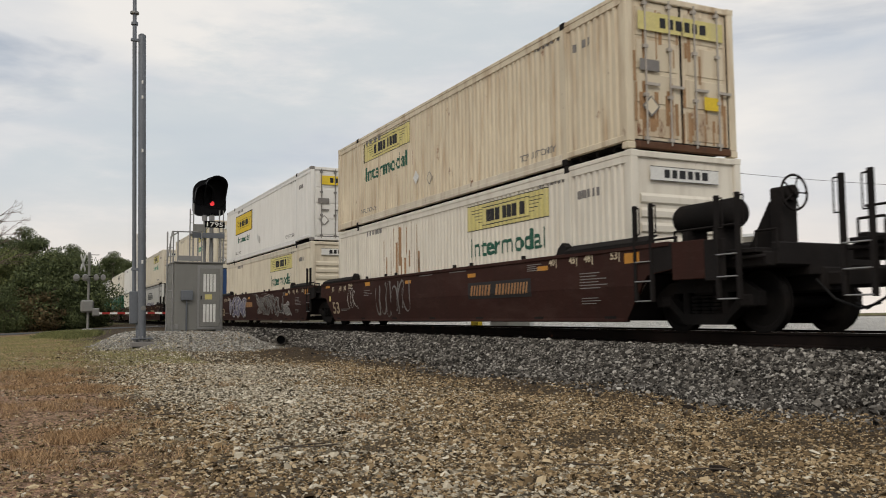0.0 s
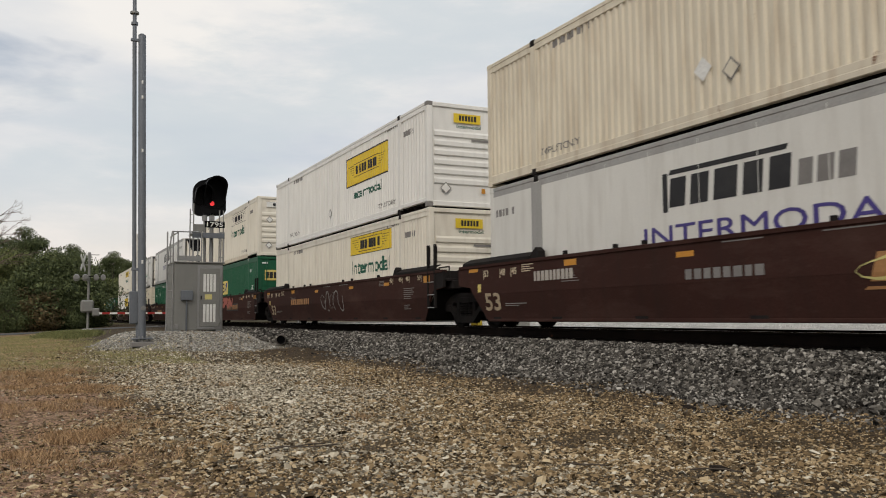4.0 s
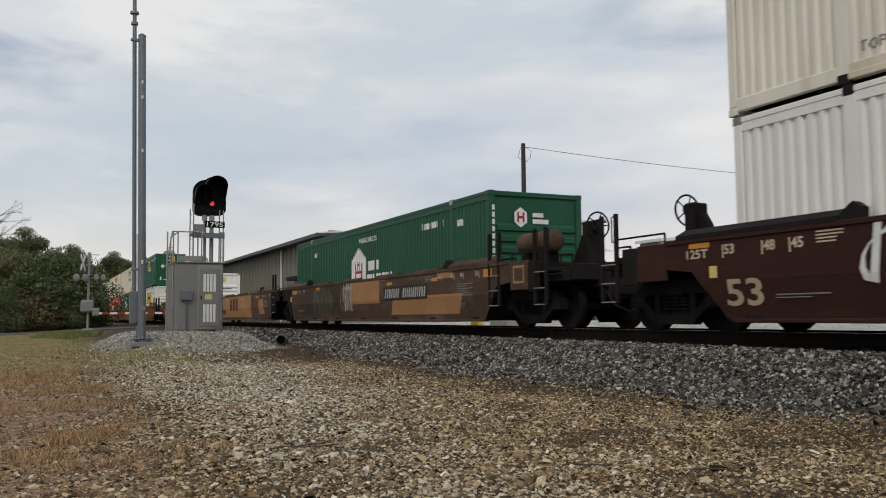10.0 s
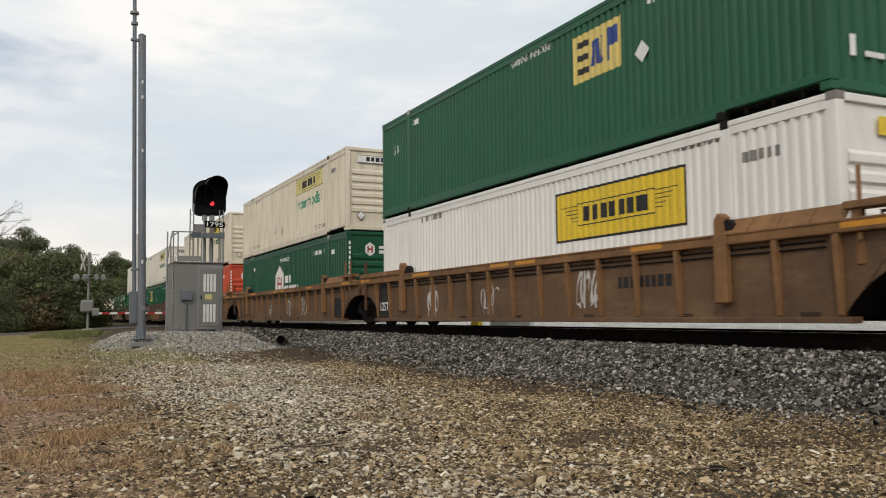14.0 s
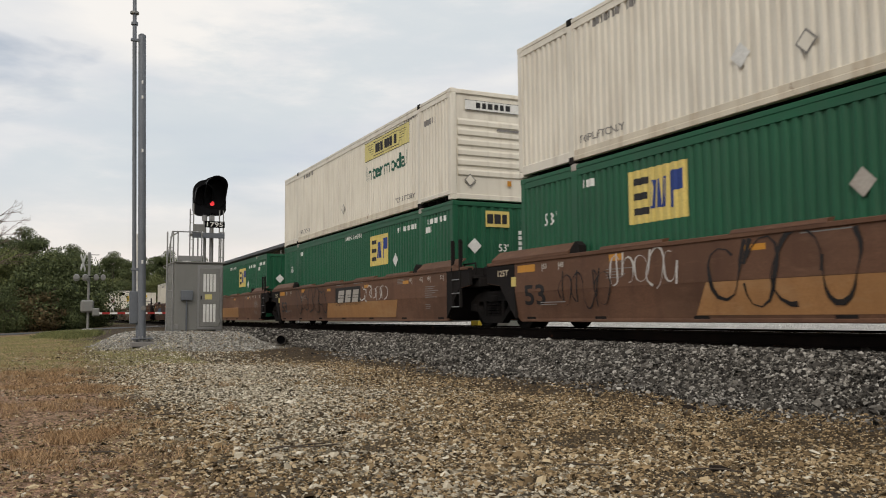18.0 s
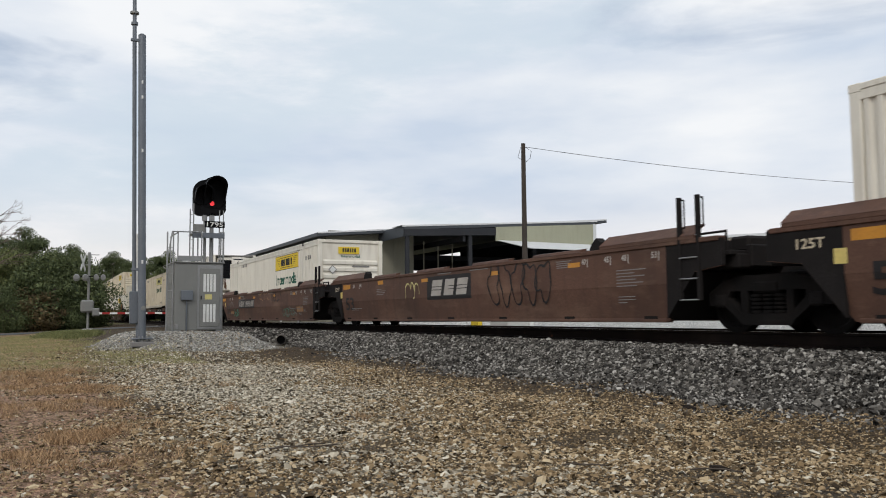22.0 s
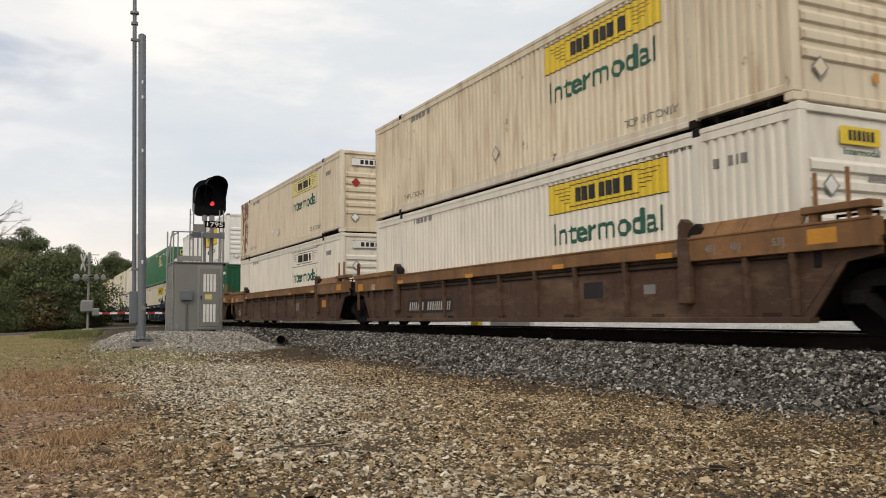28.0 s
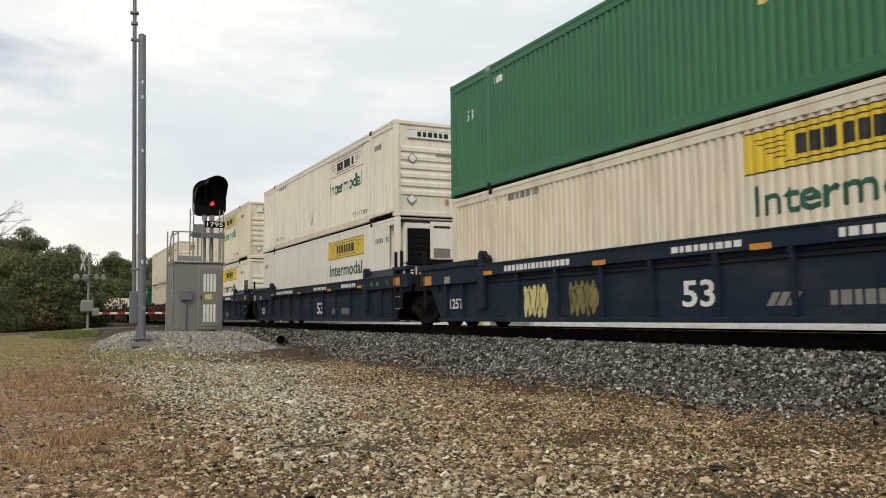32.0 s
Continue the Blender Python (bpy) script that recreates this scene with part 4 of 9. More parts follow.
def house_container(paint, seed=0):
    """A green or red container with a white house sign."""
    ob = thing("shipping_container", "", "")
    frame_parts(ob, paint, paint)
    part("roof", cached(("roof",), roof_geo, paint), None, ob)
    part("base", cached(("base",), base_geo, "black_steel"), None, ob)
    part("end_wall", cached(("end_wall", 1), lambda: end_ribs(1), paint), None, ob)
    end_slats(ob, 1, paint)
    doors(ob, -1, paint)
    x0 = -1.5
    g = Geo()
    rib_strip(g, x0, x0 + 1.3, 0.95, 1.8, off=0.004)
    for i in range(16):
        rib_strip(g, x0 + 0.04 * i, x0 + 1.3 - 0.04 * i, 1.8 + 0.022 * i, 1.822 + 0.022 * i, off=0.004)
    part("logo_panel", g, "ink_white", ob)
    g = Geo()
    rib_strip(g, x0 - 0.07, x0 + 1.37, 0.88, 1.8, off=0.002)
    for i in range(17):
        rib_strip(g, x0 - 0.07 + 0.04 * i, x0 + 1.37 - 0.04 * i, 1.8 + 0.024 * i, 1.824 + 0.024 * i, off=0.002)
    part("logo_border", g, "ink_pale", ob)
    ink = "ink_red"
    part("logo_mark", sheets([(x0 + 0.3, x0 + 0.42, 1.05, 1.7), (x0 + 0.88, x0 + 1.0, 1.05, 1.7), (x0 + 0.42, x0 + 0.88, 1.37, 1.45),
                              (x0 + 0.53, x0 + 0.59, 1.45, 1.76), (x0 + 0.71, x0 + 0.77, 1.45, 1.76), (x0 + 0.59, x0 + 0.71, 1.62, 1.68)], 0.009), ink, ob)
    part("name_mark", sheets(blocks(x0 + 1.55, x0 + 2.45, 1.42, 1.72, 3, 5, 0.3) + blocks(x0 + 1.4, x0 + 3.5, 1.0, 1.3, 8, 9, 0.3), 0.006), "ink_white", ob)
    word(ob, "WARNING HIGH CUBE", 0.15, x0 + 0.72, 2.34, "ink_white", 1.55)
    word(ob, "53'", 0.24, 6.9, 0.85, "ink_white", 0.4)
    part("marking", sheets(letter_bars(4.2, 5.6, 2.3, 2.46, seed) + letter_bars(6.4, 6.75, 2.2, 2.36, seed + 1) + letter_bars(-5.7, -5.35, 2.2, 2.36, 7), 0.005), "ink_white", ob)
    hexa = [(-0.45 + 0.2 * math.sin(a), 2.28 + 0.24 * math.cos(a)) for a in (i * math.pi / 3 for i in range(6))]
    part("end_sign", Geo().add([(L2 + 0.003, y, z) for y, z in hexa], [tuple(range(6))]), "ink_white", ob)
    part("end_sign_mark", end_sheets([(-0.55, -0.5, 2.16, 2.4), (-0.4, -0.35, 2.16, 2.4), (-0.5, -0.4, 2.25, 2.31)], 1, 0.006), ink, ob)
    part("name_mark", end_sheets([(-0.12, 0.18, 2.3, 2.4), (-0.12, 0.32, 2.14, 2.25)], 1), "ink_white", ob)
    part("marking", end_sheets([(-1.22, -1.15, 0.9 + 0.17 * i, 1.02 + 0.17 * i) for i in range(10)], 1), "ink_white", ob)
    return ob


def reefer_container(style):
    """A smooth white refrigerated container with its cooling unit on the front end."""
    ob = thing("refrigerated_container", "", "")
    paint = "reefer_grey" if style == "violet" else "reefer_white"
    frame_parts(ob, paint, {"crest": "ivory"}.get(style, paint), ribbed=False, front=0.16 if style == "violet" else 0.58, rails={"crest": "rail_grey", "violet": "rail_grey"}.get(style, paint), crown=paint if style == "crest" else None)
    part("roof", cached(("roof",), roof_geo, paint), None, ob)
    part("base", cached(("base",), base_geo, "black_steel"), None, ob)
    doors(ob, -1, paint)
    part("end_wall", Geo().box(L2 - 0.62, L2 - 0.55, -1.2, 1.2, 0.1, H_BOX - 0.08), paint, ob)
    tank = part("fuel_tank", Geo().rod((L2 - 0.32, -0.98, 0.34), (L2 - 0.32, 0.98, 0.34), 0.27, 16), "ivory", ob, "cream fuel tank under the cooling unit")
    for y in (-0.3, -0.2, 0.36, 0.46):
        part("strap", Geo().rod((L2 - 0.32, y - 0.03, 0.34), (L2 - 0.32, y + 0.03, 0.34), 0.278, 16), "ink_grey", tank)
    part("sill", Geo().box(L2 - 0.6, L2, -1.14, 1.14, 0.0, 0.1, 0.01), "ink_grey", ob)
    part("header", Geo().rod((L2 - 0.06, -1.2, H_BOX - 0.05), (L2 - 0.06, 1.2, H_BOX - 0.05), 0.045), "ink_grey", ob)
    for y in (-1.22, 1.22):
        part("brace", Geo().rod((L2 - 0.06, y, 0.35), (L2 - 0.5, y, 1.45), 0.04).rod((L2 - 0.06, y, 2.6), (L2 - 0.5, y, 1.45), 0.04).rod((L2 - 0.5, y, 1.45), (L2 - 0.06, y, 1.45), 0.03), "ink_white", ob)
    unit = Geo()
    unit.box(L2 - 0.56, L2 - 0.12, -0.99, 0.99, 0.74, 1.5, 0.05)
    unit.box(L2 - 0.56, L2 - 0.08, -0.99, 0.99, 1.5, H_BOX - 0.12, 0.07)
    cooler = part("cooling_unit", unit, "reefer_white", ob, "white cooling unit with dark grilles")
    x = L2 - 0.072
    if style == "violet":
        g = Geo().add([(x, -1.0, 2.78), (x, 1.0, 2.78), (x, 0.72, 2.1), (x, 0.55, 1.95), (x, -0.55, 1.95), (x, -0.72, 2.1)], [(0, 1, 2, 3, 4, 5)])
        part("grille", g, "signal_black", cooler)
        part("access_panel", Geo().box(L2 - 0.09, L2 - 0.07, -0.32, 0.12, 1.02, 1.66, 0.005), "signal_black", cooler)
        part("name_mark", sheets(blocks(-1.95, 0.55, 1.72, 2.2, 5, 11, 0.3, 0.1) + [(-1.95, 0.5, 2.26, 2.34, 0.6), (-2.1, -1.98, 1.65, 2.3)], 0.008, False), "ink_black", ob)
        part("name_mark", sheets(blocks(0.68, 1.6, 1.72, 2.08, 3, 12, 0.3, 0.1), 0.008, False), "ink_grey", ob)
        word(ob, "INTERMODAL", 0.33, -2.6, 1.1, "ink_violet", 5.0, False, 0.012)
        part("leaf_mark", sheets([(4.2, 4.75, 1.1, 1.22), (4.7, 5.25, 1.08, 1.34, 0.5)], 0.008, False), "ink_teal", ob)
        word(ob, "TOP LIFT ONLY", 0.17, 3.6, 0.4, "ink_grey", 1.75, False)
        for x in (-POST, POST):
            part("post_plate", Geo().prism([(x - 0.42, 0.2), (x + 0.42, 0.2), (x + 0.27, 0.36), (x + 0.2, 0.62), (x + 0.19, H_BOX - 0.14), (x - 0.19, H_BOX - 0.14), (x - 0.2, 0.62), (x - 0.27, 0.36)], -1.30, -1.285), "rail_grey", ob, "grey bearer post flared at its foot")
    else:
        for y0, y1 in ((-0.9, -0.2), (0.62, 0.88)):
            for i in range(6):
                part("grille_slat", Geo().box(x - 0.01, x + 0.02, y0, y1, 1.62 + 0.165 * i, 1.74 + 0.165 * i, 0.01), "signal_black", cooler)
        part("grille_frame", Geo().box(x - 0.05, x, -0.93, 0.91, 1.47, 2.62, 0.045), "signal_black", cooler)
        part("fascia", Geo().box(x - 0.005, x + 0.03, -0.16, 0.62, 1.66, 2.8, 0.02), "reefer_white", cooler)
        part("control_panel", Geo().box(x + 0.0, x + 0.035, -0.06, 0.5, 1.7, 2.0, 0.01), "ink_grey", cooler)
        part("vent", Geo().box(x - 0.06, x - 0.035, 0.3, 0.55, 0.86, 0.92).box(x - 0.06, x - 0.035, 0.65, 0.85, 0.86, 0.92), "signal_black", cooler)
        part("rust_stain", end_sheets(streaks(-0.64, -0.46, 0.78, 1.46, 7, 5), 1, -0.117), "car_rust", cooler)
        part("name_mark", end_sheets([(-0.06, 0.5, 2.6, 2.67)], 1, -0.035), "ink_black", cooler)
    if style == "carrier":
        carrier_logo(ob, "yellow", 1.67, False)
        word(ob, "Intermodal", 0.40, 1.87, 1.39, "ink_green", 3.32, False, 0.035)
        word(ob, "TOP LIFT ONLY", 0.17, 4.1, 0.36, "ink_grey", 1.75, False)
        diamond(ob, -0.4, 0.75, 0.19, "ink_grey", frame_only=True, mat2=M[paint])
    elif style == "crest":
        part("badge", end_sheets([(0.12, 0.38, 2.06, 2.34)], 1, -0.035), "ink_blue", cooler)
        part("name_mark", sheets(blocks(-0.6, 0.55, 1.34, 1.84, 4, 21, 0.45, 0.1) + blocks(0.75, 4.05, 1.36, 1.72, 12, 23, 0.45, 0.1), 0.008, False), "ink_maroon", ob)
        part("name_mark", sheets([(-0.2, -0.1, 1.2, 1.34), (0.9, 1.02, 1.72, 1.9), (2.6, 2.7, 1.72, 1.9), (3.9, 4.02, 1.72, 1.95)], 0.008, False), "ink_maroon", ob)
        word(ob, "GLOBAL TRANSPORTATION", 0.2, -0.26, 0.9, "ink_black", 4.15, False, 0.03)
        part("name_mark", sheets(blocks(-5.24, -4.0, 2.24, 2.42, 4, 3, 0.35, 0.25), 0.008, False), "spray_blue", ob)
        part("name_mark", sheets(blocks(-3.85, -1.9, 2.24, 2.42, 5, 4, 0.35, 0.25), 0.008, False), "ink_violet", ob)
        word(ob, "REFRIGERATED INTERMODAL", 0.11, -5.2, 2.08, "ink_black", 3.2, False, 0.004)
        part("marking", sheets(letter_bars(-5.9, -4.2, 1.2, 1.32, 3), 0.008, False), "ink_black", ob)
        word(ob, "TOP LIFT ONLY", 0.17, 4.2, 0.36, "ink_black", 1.6, False)
        word(ob, "TOP LIFT ONLY", 0.15, -5.85, 0.3, "ink_black", 1.2, False)
        for x in (-POST, POST):
            part("post_plate", Geo().box(x - 0.1, x + 0.1, -1.30, -1.285, 0.2, H_BOX - 0.14, 0.004), "ivory", ob)

        def field(points, off):
            return Geo().add([(x, -1.285 - off, z) for x, z in points], [tuple(range(len(points)))])

        shield = [(5.12 + 0.34 * a, 1.62 - 0.72 * c) for a, c in ((-1, 0), (-0.98, 0.4), (-0.85, 0.68), (-0.5, 0.88), (0, 1), (0.5, 0.88), (0.85, 0.68), (0.98, 0.4), (1, 0))]
        part("crest", field(shield, 0.008), "ink_violet", ob, "blue shield of a painted crest")
        for s in (-1, 1):
            wing = [(5.12 + s * a, z) for a, z in ((0.36, 1.05), (0.5, 1.0), (0.56, 1.3), (0.50, 1.7), (0.52, 2.05), (0.40, 1.95), (0.36, 1.6))]
            part("crest_mantle", field(wing if s > 0 else wing[::-1], 0.009), "ink_maroon", ob)
        helm = [(5.12 + 0.2 * math.cos(k * math.pi / 6), 1.82 + 0.24 * math.sin(k * math.pi / 6)) for k in range(12)]
        part("crest_helm", field(helm, 0.01), "ink_maroon", ob)
        top = [(5.12 + 0.11 * math.cos(k * math.pi / 5) * (1 + 0.3 * (k % 2)), 2.26 + 0.22 * math.sin(k * math.pi / 5)) for k in range(10)]
        part("crest_top", field(top, 0.01), "ink_tan", ob)
        for z in (1.42, 1.22, 1.04):
            part("crest_bar", field([(4.97, z), (5.27, z), (5.25, z + 0.1), (4.99, z + 0.1)], 0.011), "yellow_faded", ob)
        diamond(ob, -1.2, 0.75, 0.2, "ink_grey", frame_only=True, mat2=M[paint])
    for i in range(9):
        part("seam", cached(("seam",), lambda: Geo().box(-0.006, 0.006, -1.289, -1.284, 0.2, H_BOX - 0.14), paint), None, ob, at=pose(-4.9 + 1.22 * i, 0, 0))
    part("marking", sheets(letter_bars(6.4, 7.5, 2.2, 2.36, 3) + letter_bars(-7.8, -7.0, 2.2, 2.36, 8), 0.008, False), "ink_grey", ob)
    word(ob, "53'", 0.22, 7.2, 0.75, "ink_grey", 0.4, False)
    return ob


def van_trailer():
    """A cream highway trailer with smooth sides."""
    ob = thing("highway_trailer", "", "")
    paint = "cream"
    frame_parts(ob, paint, paint, ribbed=False)
    part("roof", cached(("roof",), roof_geo, paint), None, ob)
    part("base", cached(("base",), base_geo, "black_steel"), None, ob)
    end_upright(ob, 1, paint)
    doors(ob, -1, paint)
    tape_r, tape_w = [], []
    for i in range(26):
        (tape_r if i % 2 else tape_w).append((-7.8 + 0.6 * i, -7.5 + 0.6 * i, 0.06, 0.12))
    for rects, mat in ((tape_r, "ink_red"), (tape_w, "ink_white")):
        part("reflective_tape", Geo().add([], []) if not rects else sheets([(a, b, c, d) for a, b, c, d in rects], 0.02, False), mat, ob)
    part("name_mark", sheets(blocks(-1.9, 2.3, 1.3, 2.1, 5, 31, 0.22, 0.12), 0.008, False), "ink_black", ob)
    part("name_mark", sheets(letter_bars(-1.1, 2.0, 0.66, 0.92, 32), 0.008, False), "ink_black", ob)
    part("rust_stain", end_sheets(streaks(0.3, 1.15, 0.15, 1.8, 22, 6), 1, 0.012), "car_rust", ob)
    word(ob, "53'", 0.24, -4.8, 0.75, "ink_grey", 0.4, False)
    part("marking", sheets(letter_bars(-5.6, -5.2, 2.2, 2.36, 3) + letter_bars(4.4, 5.8, 2.3, 2.44, 4), 0.008, False), "ink_grey", ob)
    return ob


# ---- the train: cars ----
PITCH, END = 19.58, 31.35
Z_WELL, Z_TOP, Z_SPINE = 0.335, 3.265, 1.22
WHEEL_R = 0.48


def wheelset_mesh():
    g = Geo()
    prof = [(0.0, -0.70), (0.1, -0.72), (0.12, -0.66), (0.3, -0.64), (0.40, -0.69), (0.46, -0.705), (0.475, -0.80 + 0.1), (0.478, -0.79), (0.455, -0.80), (0.40, -0.80),
            (0.37, -0.765), (0.2, -0.755), (0.13, -0.80), (0.12, -0.86), (0.0, -0.86)]
    n = 28
    g.lathe_y(prof, 0, 0, n)
    g.lathe_y([(r, -y) for r, y in prof], 0, 0, n)
    g.lathe_y([(0.5, -0.70), (0.5, -0.675), (0.4, -0.67)], 0, 0, n).lathe_y([(0.5, 0.70), (0.5, 0.675), (0.4, 0.67)], 0, 0, n)
    g.rod((0, -0.7, 0), (0, 0.7, 0), 0.085, 12)
    g.rod((0, -1.12, 0), (0, 1.12, 0), 0.07, 12)
    for y in (-1.115, 1.115):
        for i in range(3):
            a = i * 2.094
            g.rod((0.045 * math.cos(a), y, 0.045 * math.sin(a)), (0.045 * math.cos(a), y * 1.015, 0.045 * math.sin(a)), 0.014, 6)
    return g


TRUCK = {}


def truck(parent, x):
    """A two-axle truck with cast side frames, springs and bolster."""
    if not TRUCK:
        for sgn, (y0, y1) in ((-1, (-1.10, -0.97)), (1, (0.97, 1.10))):
            side = Geo()
            top = [(-1.14, 0.42), (-0.80, 0.42), (-0.70, 0.64), (0.70, 0.64), (0.80, 0.42), (1.14, 0.42), (1.15, 0.62), (0.84, 0.80), (0.5, 0.87), (-0.5, 0.87), (-0.84, 0.80), (-1.15, 0.62)]
            side.prism(top, y0, y1)
            for a, c in ((-0.50, -0.36), (0.36, 0.50)):
                side.box(a, c, y0, y1, 0.24, 0.66, 0.015)
            seat = [(-0.46, 0.13), (0.46, 0.13), (0.54, 0.22), (0.92, 0.50), (0.80, 0.60), (0.46, 0.30), (-0.46, 0.30), (-0.80, 0.60), (-0.92, 0.50), (-0.54, 0.22)]
            side.prism(seat, y0 - 0.02, y1 + 0.02)
            TRUCK["side_frame", sgn] = side.mesh("side_frame", M["truck_iron"])
        for s in (-1, 1):
            spring = Geo()
            for i in range(-1, 2):
                for k in range(5):
                    spring.rod((i * 0.22, s * 1.03, 0.31 + 0.06 * k), (i * 0.22, s * 1.03, 0.345 + 0.06 * k), 0.095, 10)
            TRUCK["spring", s] = spring.mesh("spring", M["truck_iron"])
        TRUCK["bolster"] = Geo().box(-0.24, 0.24, -1.12, 1.12, 0.6, 0.78, 0.03).box(-0.3, 0.3, -0.5, 0.5, 0.72, 0.95, 0.03).box(-0.34, 0.34, -0.93, 0.93, 0.27, 0.61, 0.02).mesh("bolster", M["truck_iron"])
        for ax in (-1, 1):
            shoes = Geo()
            for s in (-1, 1):
                shoes.box(ax * 0.89 - ax * 0.52 - 0.03, ax * 0.89 - ax * 0.52 + 0.03, s * 0.82 - 0.06, s * 0.82 + 0.06, 0.3, 0.62, 0.01)
            shoes.box(ax * 0.36 - 0.04, ax * 0.36 + 0.04, -0.85, 0.85, 0.36, 0.44)
            TRUCK["brake_beam", ax] = shoes.mesh("brake_beam", M["truck_iron"])
        for ax in (-0.89, 0.89):
            for s in (-1, 1):
                TRUCK["bearing_box", ax, s] = Geo().box(ax - 0.13, ax + 0.13, s * 1.035 - 0.09, s * 1.035 + 0.09, 0.40, 0.60, 0.03).mesh("bearing_box", M["black_steel"])
        TRUCK["wheelset"] = wheelset_mesh().mesh("wheelset", M["truck_iron"])
    t = new("truck", TRUCK["bolster"])
    t.parent, t.matrix_basis = parent, pose(x, 0, 0)
    tagged(t, "black cast-iron truck with two axles")
    for nm, me in TRUCK.items():
        if isinstance(nm, tuple):
            part(nm[0], me, None, t)
    for ax in (-0.89, 0.89):
        w = new("wheelset", TRUCK["wheelset"])
        w.parent = t
        w.matrix_parent_inverse = pose(ax, 0, WHEEL_R)
        WHEELS.append(w)
    return t


def coupler(parent, x, way):
    g = Geo().box(*sorted((x, x - way * 0.9)), -0.1, 0.1, 0.70, 0.92, 0.03)
    g.box(*sorted((x + way * 0.12, x - way * 0.25)), -0.16, 0.14, 0.66, 0.96, 0.05)
    g.box(*sorted((x - way * 0.6, x - way * 1.4)), -0.22, 0.22, 0.62, 1.0, 0.03)
    part("coupler", g, "black_steel", parent)
    g = Geo().path([(x - way * 0.7, -0.25, 0.8), (x - way * 0.35, -0.28, 0.5), (x, -0.2, 0.36), (x + way * 0.25, -0.1, 0.44)], 0.02)
    part("brake_hose", g, "rubber", parent)


def scribble(cx, z, w, h, seed, fat=0.05, turns=5, y=-1.508):
    """Loops of spray paint as a flat ribbon."""
    rng = random.Random(seed)
    g = Geo()
    for k in range(turns):
        x0 = cx - w / 2 + w * (k + 0.5) / turns
        rx, rz = w / turns * (0.45 + 0.25 * rng.random()), h * (0.3 + 0.2 * rng.random())
        a0, span = rng.random() * 6.28, 3.6 + 2.4 * rng.random()
        lean = rng.uniform(-0.3, 0.3)
        pts = []
        for i in range(15):
            a = a0 + span * i / 14
            r = 1 + 0.2 * math.sin(2.3 * a + seed)
            px, pz = rx * r * math.cos(a), rz * r * math.sin(a)
            pts.append((x0 + px + lean * pz, z + pz))
        tail = (pts[-1][0] + rng.uniform(-0.3, 0.5) * rx, z + rng.choice((-1, 1)) * h * 0.5)
        pts.append(tail)
        v = []
        for i, (px, pz) in enumerate(pts):
            q = pts[min(i + 1, len(pts) - 1)]
            p = pts[max(i - 1, 0)]
            dx, dz = q[0] - p[0], q[1] - p[1]
            n = math.hypot(dx, dz) or 1
            f = fat * (0.7 + 0.5 * math.sin(i * 0.7 + seed))
            v += [(px - dz / n * f, y, pz + dx / n * f), (px + dz / n * f, y, pz - dx / n * f)]
        g.add(v, [(2 * i, 2 * i + 1, 2 * i + 3, 2 * i + 2) for i in range(len(pts) - 1)])
        y -= 0.0008
    return g


def throw_up(cx, z, w, h, seed, y=-1.506, n=5):
    """Bulging letters of a spray piece: overlapping soft blobs."""
    rng = random.Random(seed)
    g = Geo()
    for k in range(n):
        x0 = cx - w / 2 + w * (k + 0.5) / n
        m = 16
        pts = []
        for i in range(m):
            a = 2 * math.pi * i / m
            r = 1 + 0.22 * math.sin(3 * a + rng.random() * 2) + 0.1 * rng.random()
            pts.append((x0 + w / n * 0.62 * r * math.cos(a), y - 0.0006 * k, z + h * 0.48 * r * math.sin(a)))
        g.add(pts, [tuple(range(m))])
    return g


def bubbles(cx, z, w, h, seed, n, y):
    """Outlines of fat rounded letters, side by side."""
    rng = random.Random(seed)
    g = Geo()
    for k in range(n):
        x0, m = cx - w / 2 + w * (k + 0.5) / n, 26
        ph, tilt = rng.random() * 6.28, rng.uniform(-0.25, 0.25)
        pts = []
        for i in range(m + 1):
            a = 2 * math.pi * i / m
            r = 1 + 0.22 * math.sin(2 * a + ph) + 0.2 * math.sin(3 * a + 2 * ph) + 0.08 * math.sin(5 * a + ph)
            px, pz = w / n * 0.5 * r * math.cos(a), h * 0.5 * r * math.sin(a)
            pts.append((x0 + px + tilt * pz, z + pz))
        v = []
        for i, (px, pz) in enumerate(pts):
            q, p = pts[(i + 1) % m], pts[(i - 1) % m]
            dx, dz = q[0] - p[0], q[1] - p[1]
            d, f = math.hypot(dx, dz) or 1, 0.02 + 0.008 * math.sin(i)
            v += [(px - dz / d * f, y, pz + dx / d * f), (px + dz / d * f, y, pz - dx / d * f)]
        g.add(v, [(2 * i, 2 * i + 1, 2 * i + 3, 2 * i + 2) for i in range(m)])
        y -= 0.0006
    return g


CAR_MESH = {}


def car_part(name, key, make, mat, parent, x=0.0, label=""):
    k = (name, key, mat)
    if k not in CAR_MESH:
        CAR_MESH[k] = make().mesh(name, M[mat])
    return part(name, CAR_MESH[k], None, parent, label, pose(x, 0, 0))


def mirrored(g):
    g.v = [(x, -y, z) for x, y, z in g.v]
    return g


